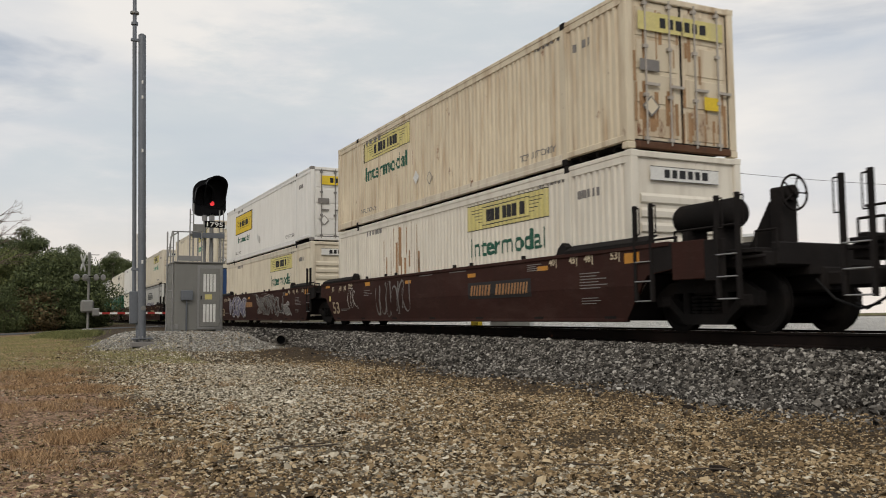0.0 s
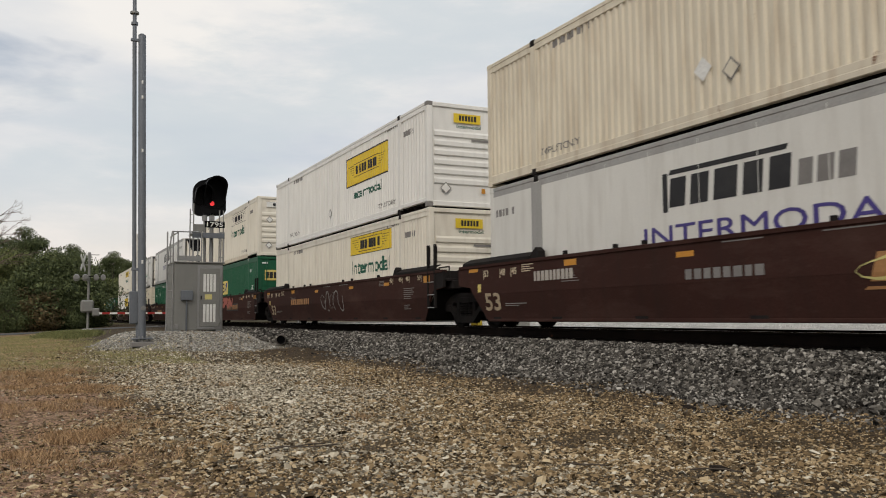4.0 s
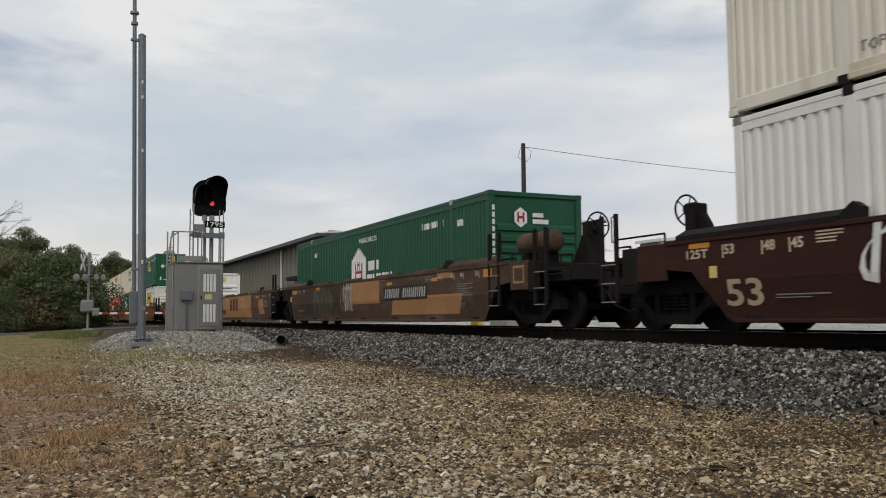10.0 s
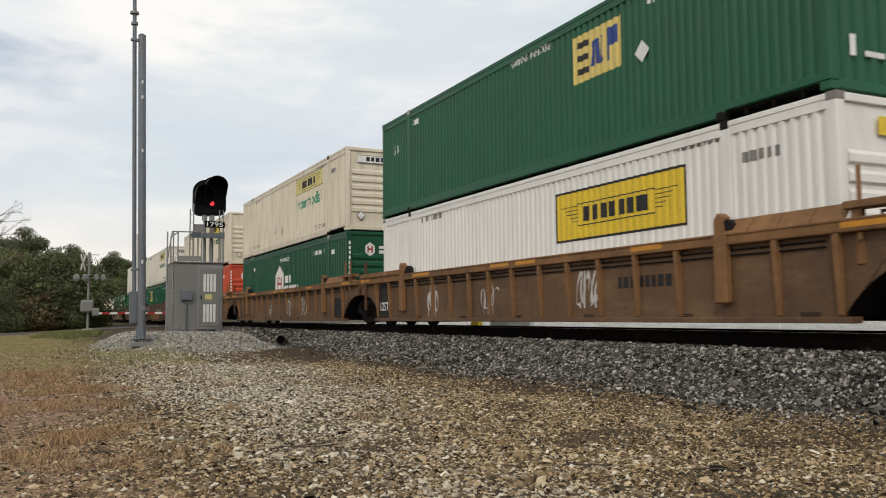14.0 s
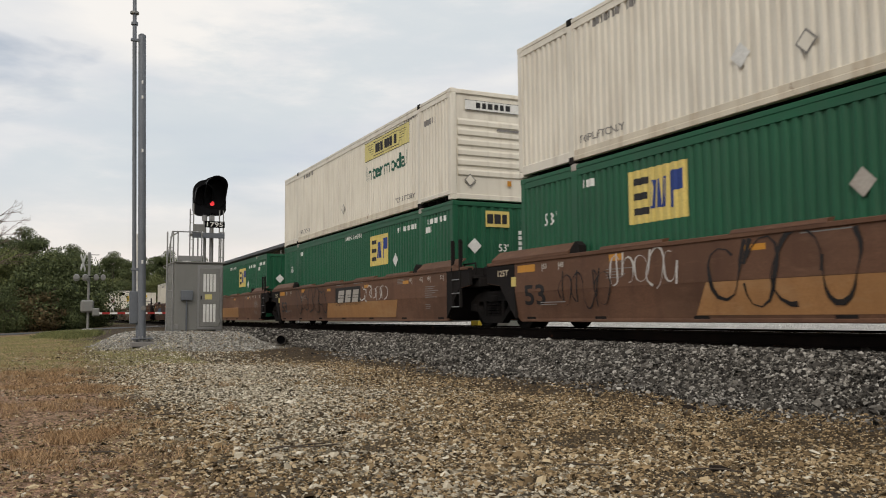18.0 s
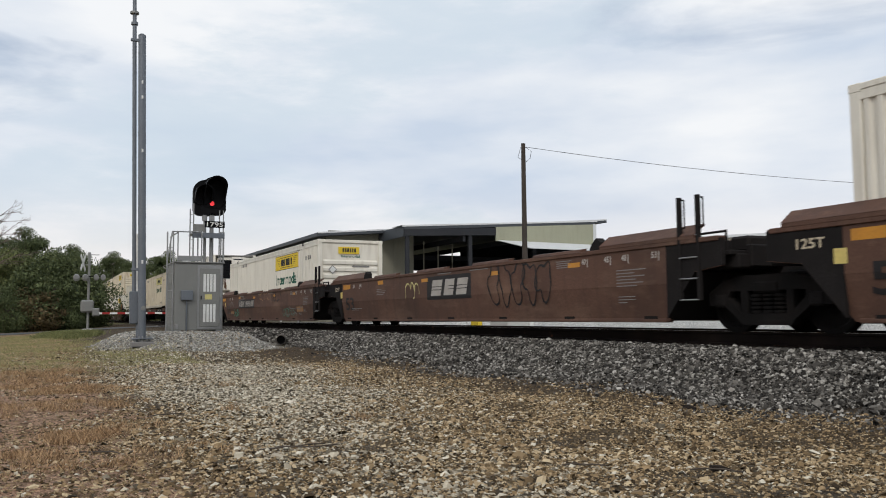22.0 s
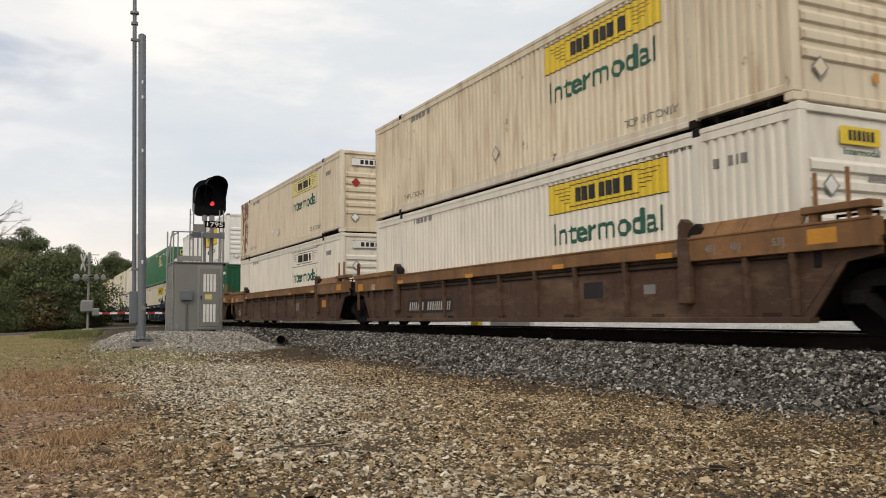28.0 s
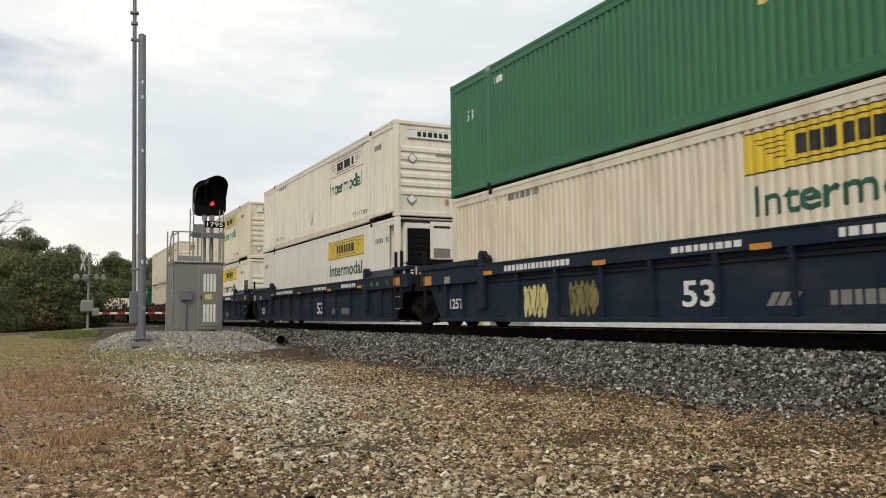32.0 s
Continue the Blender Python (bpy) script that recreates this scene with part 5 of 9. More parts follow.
def smooth_side():
    """A deep plain side plate with its lower corners cut away over the trucks."""
    g = Geo()
    g.prism([(-8.6, 0.79), (8.6, 0.79), (8.75, 0.95), (9.35, 1.02), (9.35, 1.46), (-9.35, 1.46), (-9.35, 1.02), (-8.75, 0.95)], -1.5, -1.44)
    # the lower plate leans in a little under the seam
    lean = [(-8.05, -1.407, 0.185), (8.05, -1.407, 0.185), (8.6, -1.497, 0.79), (-8.6, -1.497, 0.79)]
    g.add(lean + [(x, y + 0.05, z) for x, y, z in lean], [(0, 1, 2, 3), (7, 6, 5, 4), (0, 4, 5, 1), (1, 5, 6, 2), (3, 7, 4, 0)])
    g.box(-8.0, 8.0, -1.425, -1.28, 0.165, 0.23, 0.012)
    return g


def heavy_guides(sx, deep):
    """The end plate, capping slab and leaning leaves that lead a box into a ribbed well."""
    if sx < 0:
        yield "guide_plate", Geo().box(-9.36, -6.15, -1.523, -1.36, deep, 1.48, 0.008)
        for x0, x1 in ((-9.45, -8.31), (-8.29, -7.11), (-7.09, -6.2)):
            yield "guide_slab", Geo().box(x0, x1, -1.56, -1.26, 1.485, 1.615, 0.008)
        return
    yield "guide_plate", Geo().box(6.1, 9.36, -1.523, -1.36, deep + 0.03, 1.48, 0.008)
    yield "guide_slab", Geo().box(8.25, 9.3, -1.54, -1.28, 1.6, 1.70, 0.01).box(8.35, 8.45, -1.5, -1.36, 1.48, 1.61).box(9.1, 9.2, -1.5, -1.36, 1.48, 1.61)
    for i in range(4):
        x0, x1 = 6.12 + 0.54 * i, 6.12 + 0.54 * i + 0.52
        yield "guide_leaf", Geo().add([(x0, -1.535, 1.48), (x1, -1.535, 1.48), (x1, -1.36, 1.70), (x0, -1.36, 1.70), (x0, -1.50, 1.48), (x1, -1.50, 1.48), (x1, -1.33, 1.69), (x0, -1.33, 1.69)],
                                      [(0, 1, 2, 3), (7, 6, 5, 4), (0, 3, 7, 4), (1, 5, 6, 2), (3, 2, 6, 7)])


def guide(sx, top=1.76):
    """The raised lip that leads a box into the well."""
    a, b = (6.35, 8.8) if sx > 0 else (-9.08, -6.05)
    g = Geo().box(a, b, -1.53, -1.36, 1.46, 1.53, 0.01)
    g.add([(a, -1.53, 1.53), (b, -1.53, 1.53), (b, -1.31, top), (a, -1.31, top), (a, -1.50, 1.53), (b, -1.50, 1.53), (b, -1.28, top - 0.02), (a, -1.28, top - 0.02)],
          [(0, 1, 2, 3), (7, 6, 5, 4), (0, 3, 7, 4), (1, 5, 6, 2), (3, 2, 6, 7)])
    return g


def arched_side_sheet():
    """The same with a round cut-out over the trucks."""
    cut = [(8.1, 0.2), (8.25, 0.42), (8.5, 0.66), (8.8, 0.84), (9.15, 0.95), (9.6, 0.99)]
    poly = [(-x, z) for x, z in cut[::-1]] + cut + [(9.6, 1.36), (-9.6, 1.36)]
    return Geo().prism(poly, -1.42, -1.38)


def ribbed_side_sheet():
    poly = [(-8.3, 0.24), (8.3, 0.24), (8.85, 0.95), (9.35, 1.02), (9.35, 1.30), (-9.35, 1.30), (-9.35, 1.02), (-8.85, 0.95)]
    return Geo().prism(poly, -1.42, -1.38)


WIDE_RIB_X = [-7.9, -7.0, -4.4, -2.9, -1.42, -0.03, 1.47, 2.9, 4.42, 7.2, 8.05]
RIB_X = [-8.2, -7.22, -5.27, -4.21, -3.2, -2.17, -1.18, -0.13, 0.98, 2.0, 3.0, 4.05, 5.1, 7.1, 8.1]


def well_floor():
    g = Geo()
    for x in (-7.6, -5.2, -2.6, 0, 2.6, 5.2, 7.6):
        g.box(x - 0.18, x + 0.18, -1.42, 1.42, 0.2, 0.32, 0.01)
    for s in (-1, 1):
        g.box(-7.6, 7.6, s * 1.2 - 0.1, s * 1.2 + 0.1, 0.2, 0.3)
    for s in (-1, 1):
        g.add([(s * 8.1, -1.43, 0.22), (s * 8.1, 1.43, 0.22), (s * 8.75, 1.43, 0.96), (s * 8.75, -1.43, 0.96)], [(0, 1, 2, 3)])
    return g


def end_deck(sx, reach):
    """The platform over a truck, from the well's bulkhead outward."""
    a, b = 8.35, reach
    g = Geo()
    xs = lambda u, v: sorted((sx * u, sx * v))
    g.box(*xs(a, a + 0.12), -1.44, 1.44, 0.9, 1.5, 0.01)
    g.box(*xs(a, b), -0.45, 0.45, 0.86, 1.26, 0.02)
    g.box(*xs(a, b - 0.1), -1.42, 1.42, 1.18, 1.25, 0.01)
    g.box(*xs(b - 0.12, b), -1.1, 1.1, 1.0, 1.34, 0.02)
    g.box(*xs(8.8, b - 0.05), -1.3, -0.5, 0.98, 1.2, 0.02)
    g.box(*xs(8.9, 9.3), -0.9, 0.9, 1.25, 1.5, 0.04)
    g.rod((sx * 8.6, -1.25, 1.56), (sx * 9.2, -1.25, 1.56), 0.02, 6).rod((sx * 8.6, -1.25, 1.3), (sx * 8.6, -1.25, 1.58), 0.02, 6)
    g.rod((sx * 9.2, -1.25, 1.2), (sx * 9.2, -1.25, 1.58), 0.02, 6)
    return g


def grab_post(way, tall=0.9):
    """A stanchion at a corner of the car, with a bent grab iron at its head."""
    z = 1.3 + tall
    g = Geo().box(-0.035, 0.035, -1.53, -1.46, 0.5, z, 0.008)
    return g.path([(0, -1.5, z - 0.05), (-way * 0.12, -1.5, z - 0.05), (-way * 0.12, -1.5, z - 0.5), (0, -1.5, z - 0.5)], 0.012, 5)


def ladder(car, x, way, mat, tall=0.9, key=0):
    for dx in (0.0, way * 0.42):
        car_part("stanchion", (way, tall, key), lambda: grab_post(way, tall), mat, car, x + dx)
    for z in (0.52, 0.85, 1.18):
        car_part("rung", (way, z), lambda: Geo().rod((0, -1.52, z), (way * 0.42, -1.52, z), 0.014, 6), "galvanised", car, x)


def brake_stand(way):
    """The post and braced bracket that carry the brake wheel, at a car's outer end."""
    w = way
    g = Geo().box(*sorted((w * 10.15, w * 10.4)), -0.16, 0.2, 1.25, 2.3, 0.03)
    g.prism([(w * 9.5, 1.25), (w * 10.2, 1.25), (w * 10.2, 2.1), (w * 10.05, 2.1)], -0.05, 0.08)
    g.rod((w * 10.3, 0.02, 2.2), (w * 10.48, 0.02, 2.2), 0.13, 12)
    return g


def brake_tank(way):
    """The air reservoir beside it."""
    g = Geo().lathe_y([(0.0, -0.7), (0.13, -0.69), (0.21, -0.65), (0.245, -0.58), (0.245, 0.58), (0.21, 0.65), (0.13, 0.69), (0.0, 0.7)], 0, 0, 20)
    g.v = [(way * 9.55 + y, x - 0.85, z + 1.88) for x, y, z in g.v]
    g.s = [True] * len(g.s)
    return g


def brake_wheel(way):
    """A spoked hand wheel that faces the end of the car."""
    g = Geo()
    n, x, r = 20, way * 10.5, 0.28
    pts = [(x, 0.02 + r * math.cos(2 * math.pi * i / n), 2.2 + r * math.sin(2 * math.pi * i / n)) for i in range(n + 1)]
    g.path(pts, 0.02, 5)
    for i in (0, 4, 8, 12, 16):
        g.rod((x, 0.02, 2.2), pts[i], 0.013, 5)
    return g.rod((x - 0.04, 0.02, 2.2), (x + 0.05, 0.02, 2.2), 0.055, 8)


def end_rail(way):
    """Low walkway rail and side sill over the outer truck."""
    g = Geo().rod((way * 10.55, -1.36, 1.12), (way * 11.2, -1.36, 1.12), 0.03, 6)
    g.path([(way * 10.75, -1.1, 1.25), (way * 10.75, -1.1, 1.52), (way * 11.15, -1.1, 1.52), (way * 11.15, -1.1, 1.25)], 0.02, 6)
    g.path([(way * 9.4, -1.46, 1.45), (way * 9.4, -1.46, 1.62), (way * 10.4, -1.46, 1.62), (way * 10.75, -1.46, 1.62)], 0.018, 6)
    return g


def stencils(parent, ux, kind, seed, number_ink, outer=False, earth=False):
    """Small painted plates and stencilled rows on the near side of one unit."""
    rng = random.Random(seed)
    y = -1.5025 if kind == "smooth" else -1.526

    def rows(rects, mat, name="marking", off=0.0):
        g = Geo()
        for x0, x1, z0, z1 in rects:
            g.add([(ux + x0, y - off, z0), (ux + x1, y - off, z0), (ux + x1, y - off, z1), (ux + x0, y - off, z1)], [(0, 1, 2, 3)])
        part(name, g, mat, parent)

    brown = number_ink == "ink_cream"
    ribbed = kind == "ribbed"
    amber = [(-8.8, -8.35, 1.31, 1.39) if brown else (-9.15, -8.65, 1.1, 1.33) if ribbed else (-9.1, -8.1, 1.2, 1.35) if outer else (-8.0, -7.3, 1.2, 1.35), (-5.95, -5.4, 1.22, 1.31) if ribbed else (-4.8, -4.38, 1.25, 1.37), (-1.6, -1.2, 1.2, 1.29), (2.2, 2.6, 1.2, 1.29), (5.3, 5.7, 1.2, 1.29),
             (8.34, 8.8, 1.2, 1.4) if ribbed else (8.15, 8.55, 1.18, 1.36)]
    if earth:
        amber = [(x0, x1, 1.37, 1.455) for x0, x1 in ((-9.5, -8.7), (-5.4, -4.3), (-1.0, -0.2), (0.1, 0.9), (4.0, 4.8), (8.2, 9.0))]
    for r in amber:
        rows([r], "amber", "reflector")
    if not ribbed:
        rows([(-8.36, -8.2, 0.84, 1.02) if brown else (-8.26, -8.06, 0.92, 1.12)], "yellow_pale", "placard", 0.006)
    elif not earth:
        rows([(-7.88, -7.56, 1.25 - 0.035 * i, 1.275 - 0.035 * i) for i in range(5)], "ink_pale", "marking")
    # the lengths of box that fit, with a tick beside each
    rear = (-8.05, -7.29, -6.81) if brown else () if ribbed else (-7.0, -6.4)
    tall, z0 = (0.15, 1.27) if brown else (0.11, 1.23)
    ticks = []
    for digits, x in [] if earth else [("40", 5.75), ("45", 6.45), ("48", 6.95), ("53", 7.75)] + list(zip(("53", "48", "45"), rear)):
        z1 = z0 - 0.09 * (brown and x < 0)
        me = flat_text(digits, tall, ux + x, z1, tall * 1.35, None, y - 0.002, bold=0.03)
        part("lettering", me.mesh("lettering", M[number_ink], fix=False), None, parent)
        ticks.append((x - 0.04, x - 0.012, z1 - 0.05, z1 + tall) if x < 0 else (x + tall * 1.6, x + tall * 1.6 + 0.028, z0 - 0.05, z0 + tall))
    rows(ticks, number_ink, "marking")
    if brown:
        rows([(-6.4, -6.4 + 0.3 + 0.2 * rng.random(), 1.40 - 0.045 * i, 1.42 - 0.045 * i) for i in range(5)], number_ink, "marking")
    if kind == "smooth":
        lines = []
        for i in range(6):
            lines.append((6.8, 7.2 + 0.45 * rng.random(), 1.06 - 0.055 * i, 1.078 - 0.055 * i))
        for i in range(3):
            lines.append((6.85, 7.1 + 0.35 * rng.random(), 0.60 - 0.05 * i, 0.614 - 0.05 * i))
        for i in range(4):
            lines.append((4.9, 5.2 + 0.3 * rng.random(), 1.33 - 0.04 * i, 1.346 - 0.04 * i))
            lines.append((-4.9, -4.6 + 0.5 * rng.random(), 1.10 - 0.05 * i, 1.115 - 0.05 * i))
        rows(lines, "ink_grey")
        rows([(-7.1, -6.2, 0.55, 0.568), (-7.1, -6.5, 0.51, 0.524), (1.2, 2.1, 1.36, 1.38), (-0.6, 0.2, 1.36, 1.38)], "ink_grey")


def well_car(s, kind, paint, marks, chord=None, units=(1, 0, -1)):
    """Three wells hung on four trucks. marks: what is painted on each unit's near side."""
    car = thing("well_car", "", "")
    ROLLING.append((car, s, 0.0))
    for i, u in enumerate(units):
        ux = u * PITCH
        for side in (-1, 1):
            fix = (lambda g: g) if side < 0 else mirrored
            if kind == "smooth":
                car_part("side_panel", side, lambda: fix(smooth_side()), paint, car, ux)
                car_part("top_chord", side, lambda: fix(Geo().box(-9.3, 9.3, -1.525, -1.36, 1.40, 1.475, 0.01)), chord or paint, car, ux)
            else:
                earth = paint == "car_earth"
                car_part("side_panel", (side, "r"), lambda: fix(arched_side_sheet() if earth else ribbed_side_sheet()), paint, car, ux)
                car_part("top_chord", (side, "r", earth), lambda: fix(Geo().box(-9.6 if earth else -9.35, 9.6 if earth else 9.35, -1.52, -1.36, 1.31 if earth else 1.20, 1.47, 0.015).box(-9.3, 9.3, -1.535, -1.34, 1.45, 1.485, 0.006)), chord or paint, car, ux)
                car_part("bottom_sill", (side, "r"), lambda: fix(Geo().box(-8.3, 8.3, -1.51, -1.30, 0.165, 0.25, 0.008)), paint, car, ux)
                if side < 0:
                    for z in (1.16, 1.24) if earth else (1.06, 1.14):
                        car_part("air_pipe", z, lambda: Geo().rod((-7.9, -1.44, z), (7.9, -1.44, z), 0.014, 6), "black_steel", car, ux)
                for rx in RIB_X if paint == "car_earth" else WIDE_RIB_X:
                    car_part("side_post", (side, "r"), lambda: fix(Geo().prism_x([(-1.42, 0.26), (-1.455, 0.27), (-1.515, 1.2), (-1.515, 1.31), (-1.42, 1.31)], -0.045, 0.045)), paint if paint == "car_umber" else chord or paint, car, ux + rx)
                for rx in (-6.2, 6.1) if earth else (-5.95, 5.96):
                    car_part("locator_post", (side, "r"), lambda: fix(Geo().box(-0.13, 0.13, -1.55, -1.42, 0.45, 1.5, 0.02).prism([(-0.1, 1.48), (0.1, 1.48), (0.06, 1.74), (-0.02, 1.8), (-0.1, 1.7)], -1.54, -1.36)), "car_ochre" if earth else paint, car, ux + rx)
            if kind == "smooth" and side < 0:
                if paint != "car_brown":
                    for cx in (-4.2, -1.0, 2.2, 4.9):
                        car_part("chord_strip", 0, lambda: Geo().prism_x([(-1.53, 1.47), (-1.40, 1.47), (-1.37, 1.55), (-1.50, 1.525)], -0.85, 0.85), paint, car, ux + cx)
                for cx in (-4.9, -3.3, -2.5, 1.3, 2.2, 4.6) if paint == "car_brown" else ():
                    car_part("chord_clip", 0, lambda: Geo().box(-0.05, 0.05, -1.43, -1.37, 1.47, 1.56, 0.006), "black_steel", car, ux + cx)
            for sx in (-1, 1):
                if side < 0:
                    lx = 6.34 if sx > 0 else -5.72
                    car_part("latch", (sx, kind), lambda: Geo().prism([(lx - 0.34, 1.47), (lx, 1.47), (lx, 1.62), (lx - 0.12, 1.70), (lx - 0.26, 1.60)], -1.5, -1.34), "black_steel", car, ux)
                if kind == "ribbed":
                    for j, (nm, g) in enumerate(heavy_guides(sx, 1.3 if earth else 1.085)):
                        car_part(nm, (side, sx, j, earth), lambda: fix(g), chord or paint, car, ux)
                else:
                    tall = {"car_brown": 1.64, "car_umber": 1.66}.get(paint, 1.71)
                    car_part("guide_lip", (side, sx, tall), lambda: fix(guide(sx, tall)), "black_steel" if paint == "car_brown" else chord or paint, car, ux)
        car_part("well_floor", 0, well_floor, "black_steel", car, ux)
        for sx in (-1, 1):
            outer = (u == units[0] and sx > 0) or (u == units[-1] and sx < 0)
            car_part("end_deck", (sx, outer), lambda: end_deck(sx, 11.15 if outer else 9.55), "black_steel" if kind != "ribbed" or not chord or paint == "car_umber" else chord, car, ux)
            way = -sx
            if sx > 0:
                if kind == "smooth" or paint == "car_navy":
                    ladder(car, ux + 8.87, way, "black_steel", 0.85)
                else:
                    for dx in (0.0, way * 0.5):
                        car_part("stanchion", (way, "short"), lambda: Geo().box(-0.024, 0.024, -1.49, -1.44, 1.2, 2.15, 0.008), "car_ochre", car, ux + 8.95 + dx)
            elif kind == "ribbed":
                car_part("stanchion", (way, 0.7, "r"), lambda: grab_post(way, 0.7), "black_steel" if paint == "car_navy" else "car_rust", car, ux - 9.1)
            if kind == "smooth" and sx > 0 and paint == "car_brown":
                car_part("end_plate", "leading", lambda: Geo().prism([(8.82, 0.97), (9.36, 1.03), (9.36, 1.44), (8.82, 1.44)], -1.505, -1.435), "black_steel", car, ux)
            elif kind == "smooth" and paint != "car_brown" and not outer:
                for side in (-1, 1):
                    flip = (lambda g: g) if side < 0 else mirrored
                    car_part("end_plate", (sx, side), lambda: flip(Geo().prism([(sx * x, z) for x, z in ((8.12, 0.24), (8.78, 0.96), (9.36, 1.03), (9.36, 1.44), (8.12, 1.44))], -1.505, -1.435)), "black_steel", car, ux)
            if outer:
                ladder(car, ux + (10.8 if sx > 0 else -11.06), way, "black_steel", 0.78)
                if kind == "smooth":
                    for side in (-1, 1):
                        flip = (lambda g: g) if side < 0 else mirrored
                        car_part("end_wing", (sx, side), lambda: flip(Geo().box(*sorted((sx * 9.36, sx * 10.08)), -1.5, -1.44, 0.84, 1.45, 0.01)), paint, car, ux)
                        if side < 0 and paint != "car_brown":
                            car_part("route_card", sx, lambda: patch(*sorted((sx * 9.5, sx * 9.95)), 0.98, 1.36, -1.503), "ink_tan", car, ux)
                            car_part("route_card", (sx, 1), lambda: patch(*sorted((sx * 9.545, sx * 9.905)), 1.03, 1.31, -1.5055), paint, car, ux)
                        car_part("end_shield", (sx, side), lambda: flip(Geo().box(*sorted((sx * 10.08, sx * 10.5)), -1.49, -1.44, 0.8, 1.43, 0.01)), "black_steel", car, ux)
        stencils(car, ux, kind, seed=int(abs(s)) + i, number_ink="ink_cream" if paint == "car_brown" else "ink_pale" if kind == "smooth" else "ink_grey", outer=u == units[-1], earth=paint == "car_earth")
        for mark in marks[i]:
            paint_mark(car, ux, kind, mark)
    for x in (0.15 - 1.5 * PITCH, -0.5 * PITCH, 0.5 * PITCH, 1.5 * PITCH - 0.15):
        truck(car, x)
    for way in (-1, 1):
        coupler(car, way * END, way)
    for way in (-1, 1):
        if kind == "ribbed":
            if paint == "car_navy" and way > 0:
                for u in (9.2, 9.5, 9.8):
                    car_part("rack_post", 0, lambda: Geo().box(-0.04, 0.04, -1.45, -1.38, 1.2, 2.35, 0.008), "car_navy", car, PITCH + u)
                for z in (1.5, 1.75, 2.0, 2.3):
                    car_part("rack_bar", z, lambda: Geo().rod((-0.32, -1.41, z), (0.32, -1.41, z), 0.025, 6), "car_navy", car, PITCH + 9.5)
            continue
        car_part("brake_stand", way, lambda: brake_stand(way), "black_steel", car, way * PITCH)
        tank = way > 0 and paint != "car_faded"
        if tank:
            car_part("air_tank", way, lambda: brake_tank(way), "truck_iron" if paint == "car_brown" else "car_umber", car, way * PITCH)
        for u in (9.2, 9.9) if tank else ():
            car_part("tank_saddle", 0, lambda: Geo().box(-0.06, 0.06, -1.08, -0.62, 1.22, 1.68, 0.01), "black_steel", car, way * (PITCH + u))
        car_part("brake_wheel", way, lambda: brake_wheel(way), "black_steel", car, way * PITCH)
        car_part("end_rail", way, lambda: end_rail(way), "black_steel", car, way * PITCH)
    return car


def on_side(g, kind):
    """Lets a mark follow the lower plate, which leans in under the seam."""
    if kind != "smooth":
        return g
    bm = bmesh.new()
    vs = [bm.verts.new(p) for p in g.v]
    for f in g.f:
        bm.faces.new([vs[i] for i in f])
    bmesh.ops.bisect_plane(bm, geom=bm.verts[:] + bm.edges[:] + bm.faces[:], plane_co=(0, 0, 0.79), plane_no=(0, 0, 1))
    bm.verts.index_update()
    out = Geo().add([(v.co.x, v.co.y + 0.09 * max(0.0, 0.79 - v.co.z) / 0.605, v.co.z) for v in bm.verts], [[v.index for v in f.verts] for f in bm.faces])
    bm.free()
    return out


def patch(x0, x1, z0, z1, y, skew=0.0):
    """A painted field, split at the seam of the side plate."""
    g = Geo()
    cuts = [z0] + [0.79] * (z0 < 0.79 < z1) + [z1]
    for a, c in zip(cuts, cuts[1:]):
        sa, sc = skew * (a - z0) / (z1 - z0), skew * (c - z0) / (z1 - z0)
        g.add([(x0 + sa, y, a), (x1 + sa, y, a), (x1 + sc, y, c), (x0 + sc, y, c)], [(0, 1, 2, 3)])
    return g


LETTERFORMS = (((0.05, 0.0), (0.12, 1.0), (0.9, 0.85), (0.2, 0.45)), ((0.9, 0.85), (0.2, 0.95), (0.25, 0.55), (0.85, 0.4), (0.1, 0.05)), ((0.1, 1.0), (0.15, 0.12), (0.85, 0.12), (0.9, 1.0)),
               ((0.5, 1.0), (0.05, 0.5), (0.5, 0.0), (0.95, 0.5), (0.45, 1.0)), ((0.1, 0.0), (0.15, 1.0), (0.8, 0.05), (0.9, 1.0)), ((0.12, 1.0), (0.1, 0.0), (0.3, 0.5), (0.9, 1.0)),
               ((0.4, 0.55), (0.9, 0.0), (0.6, 0.6), (0.15, 0.95), (0.1, 0.0)))


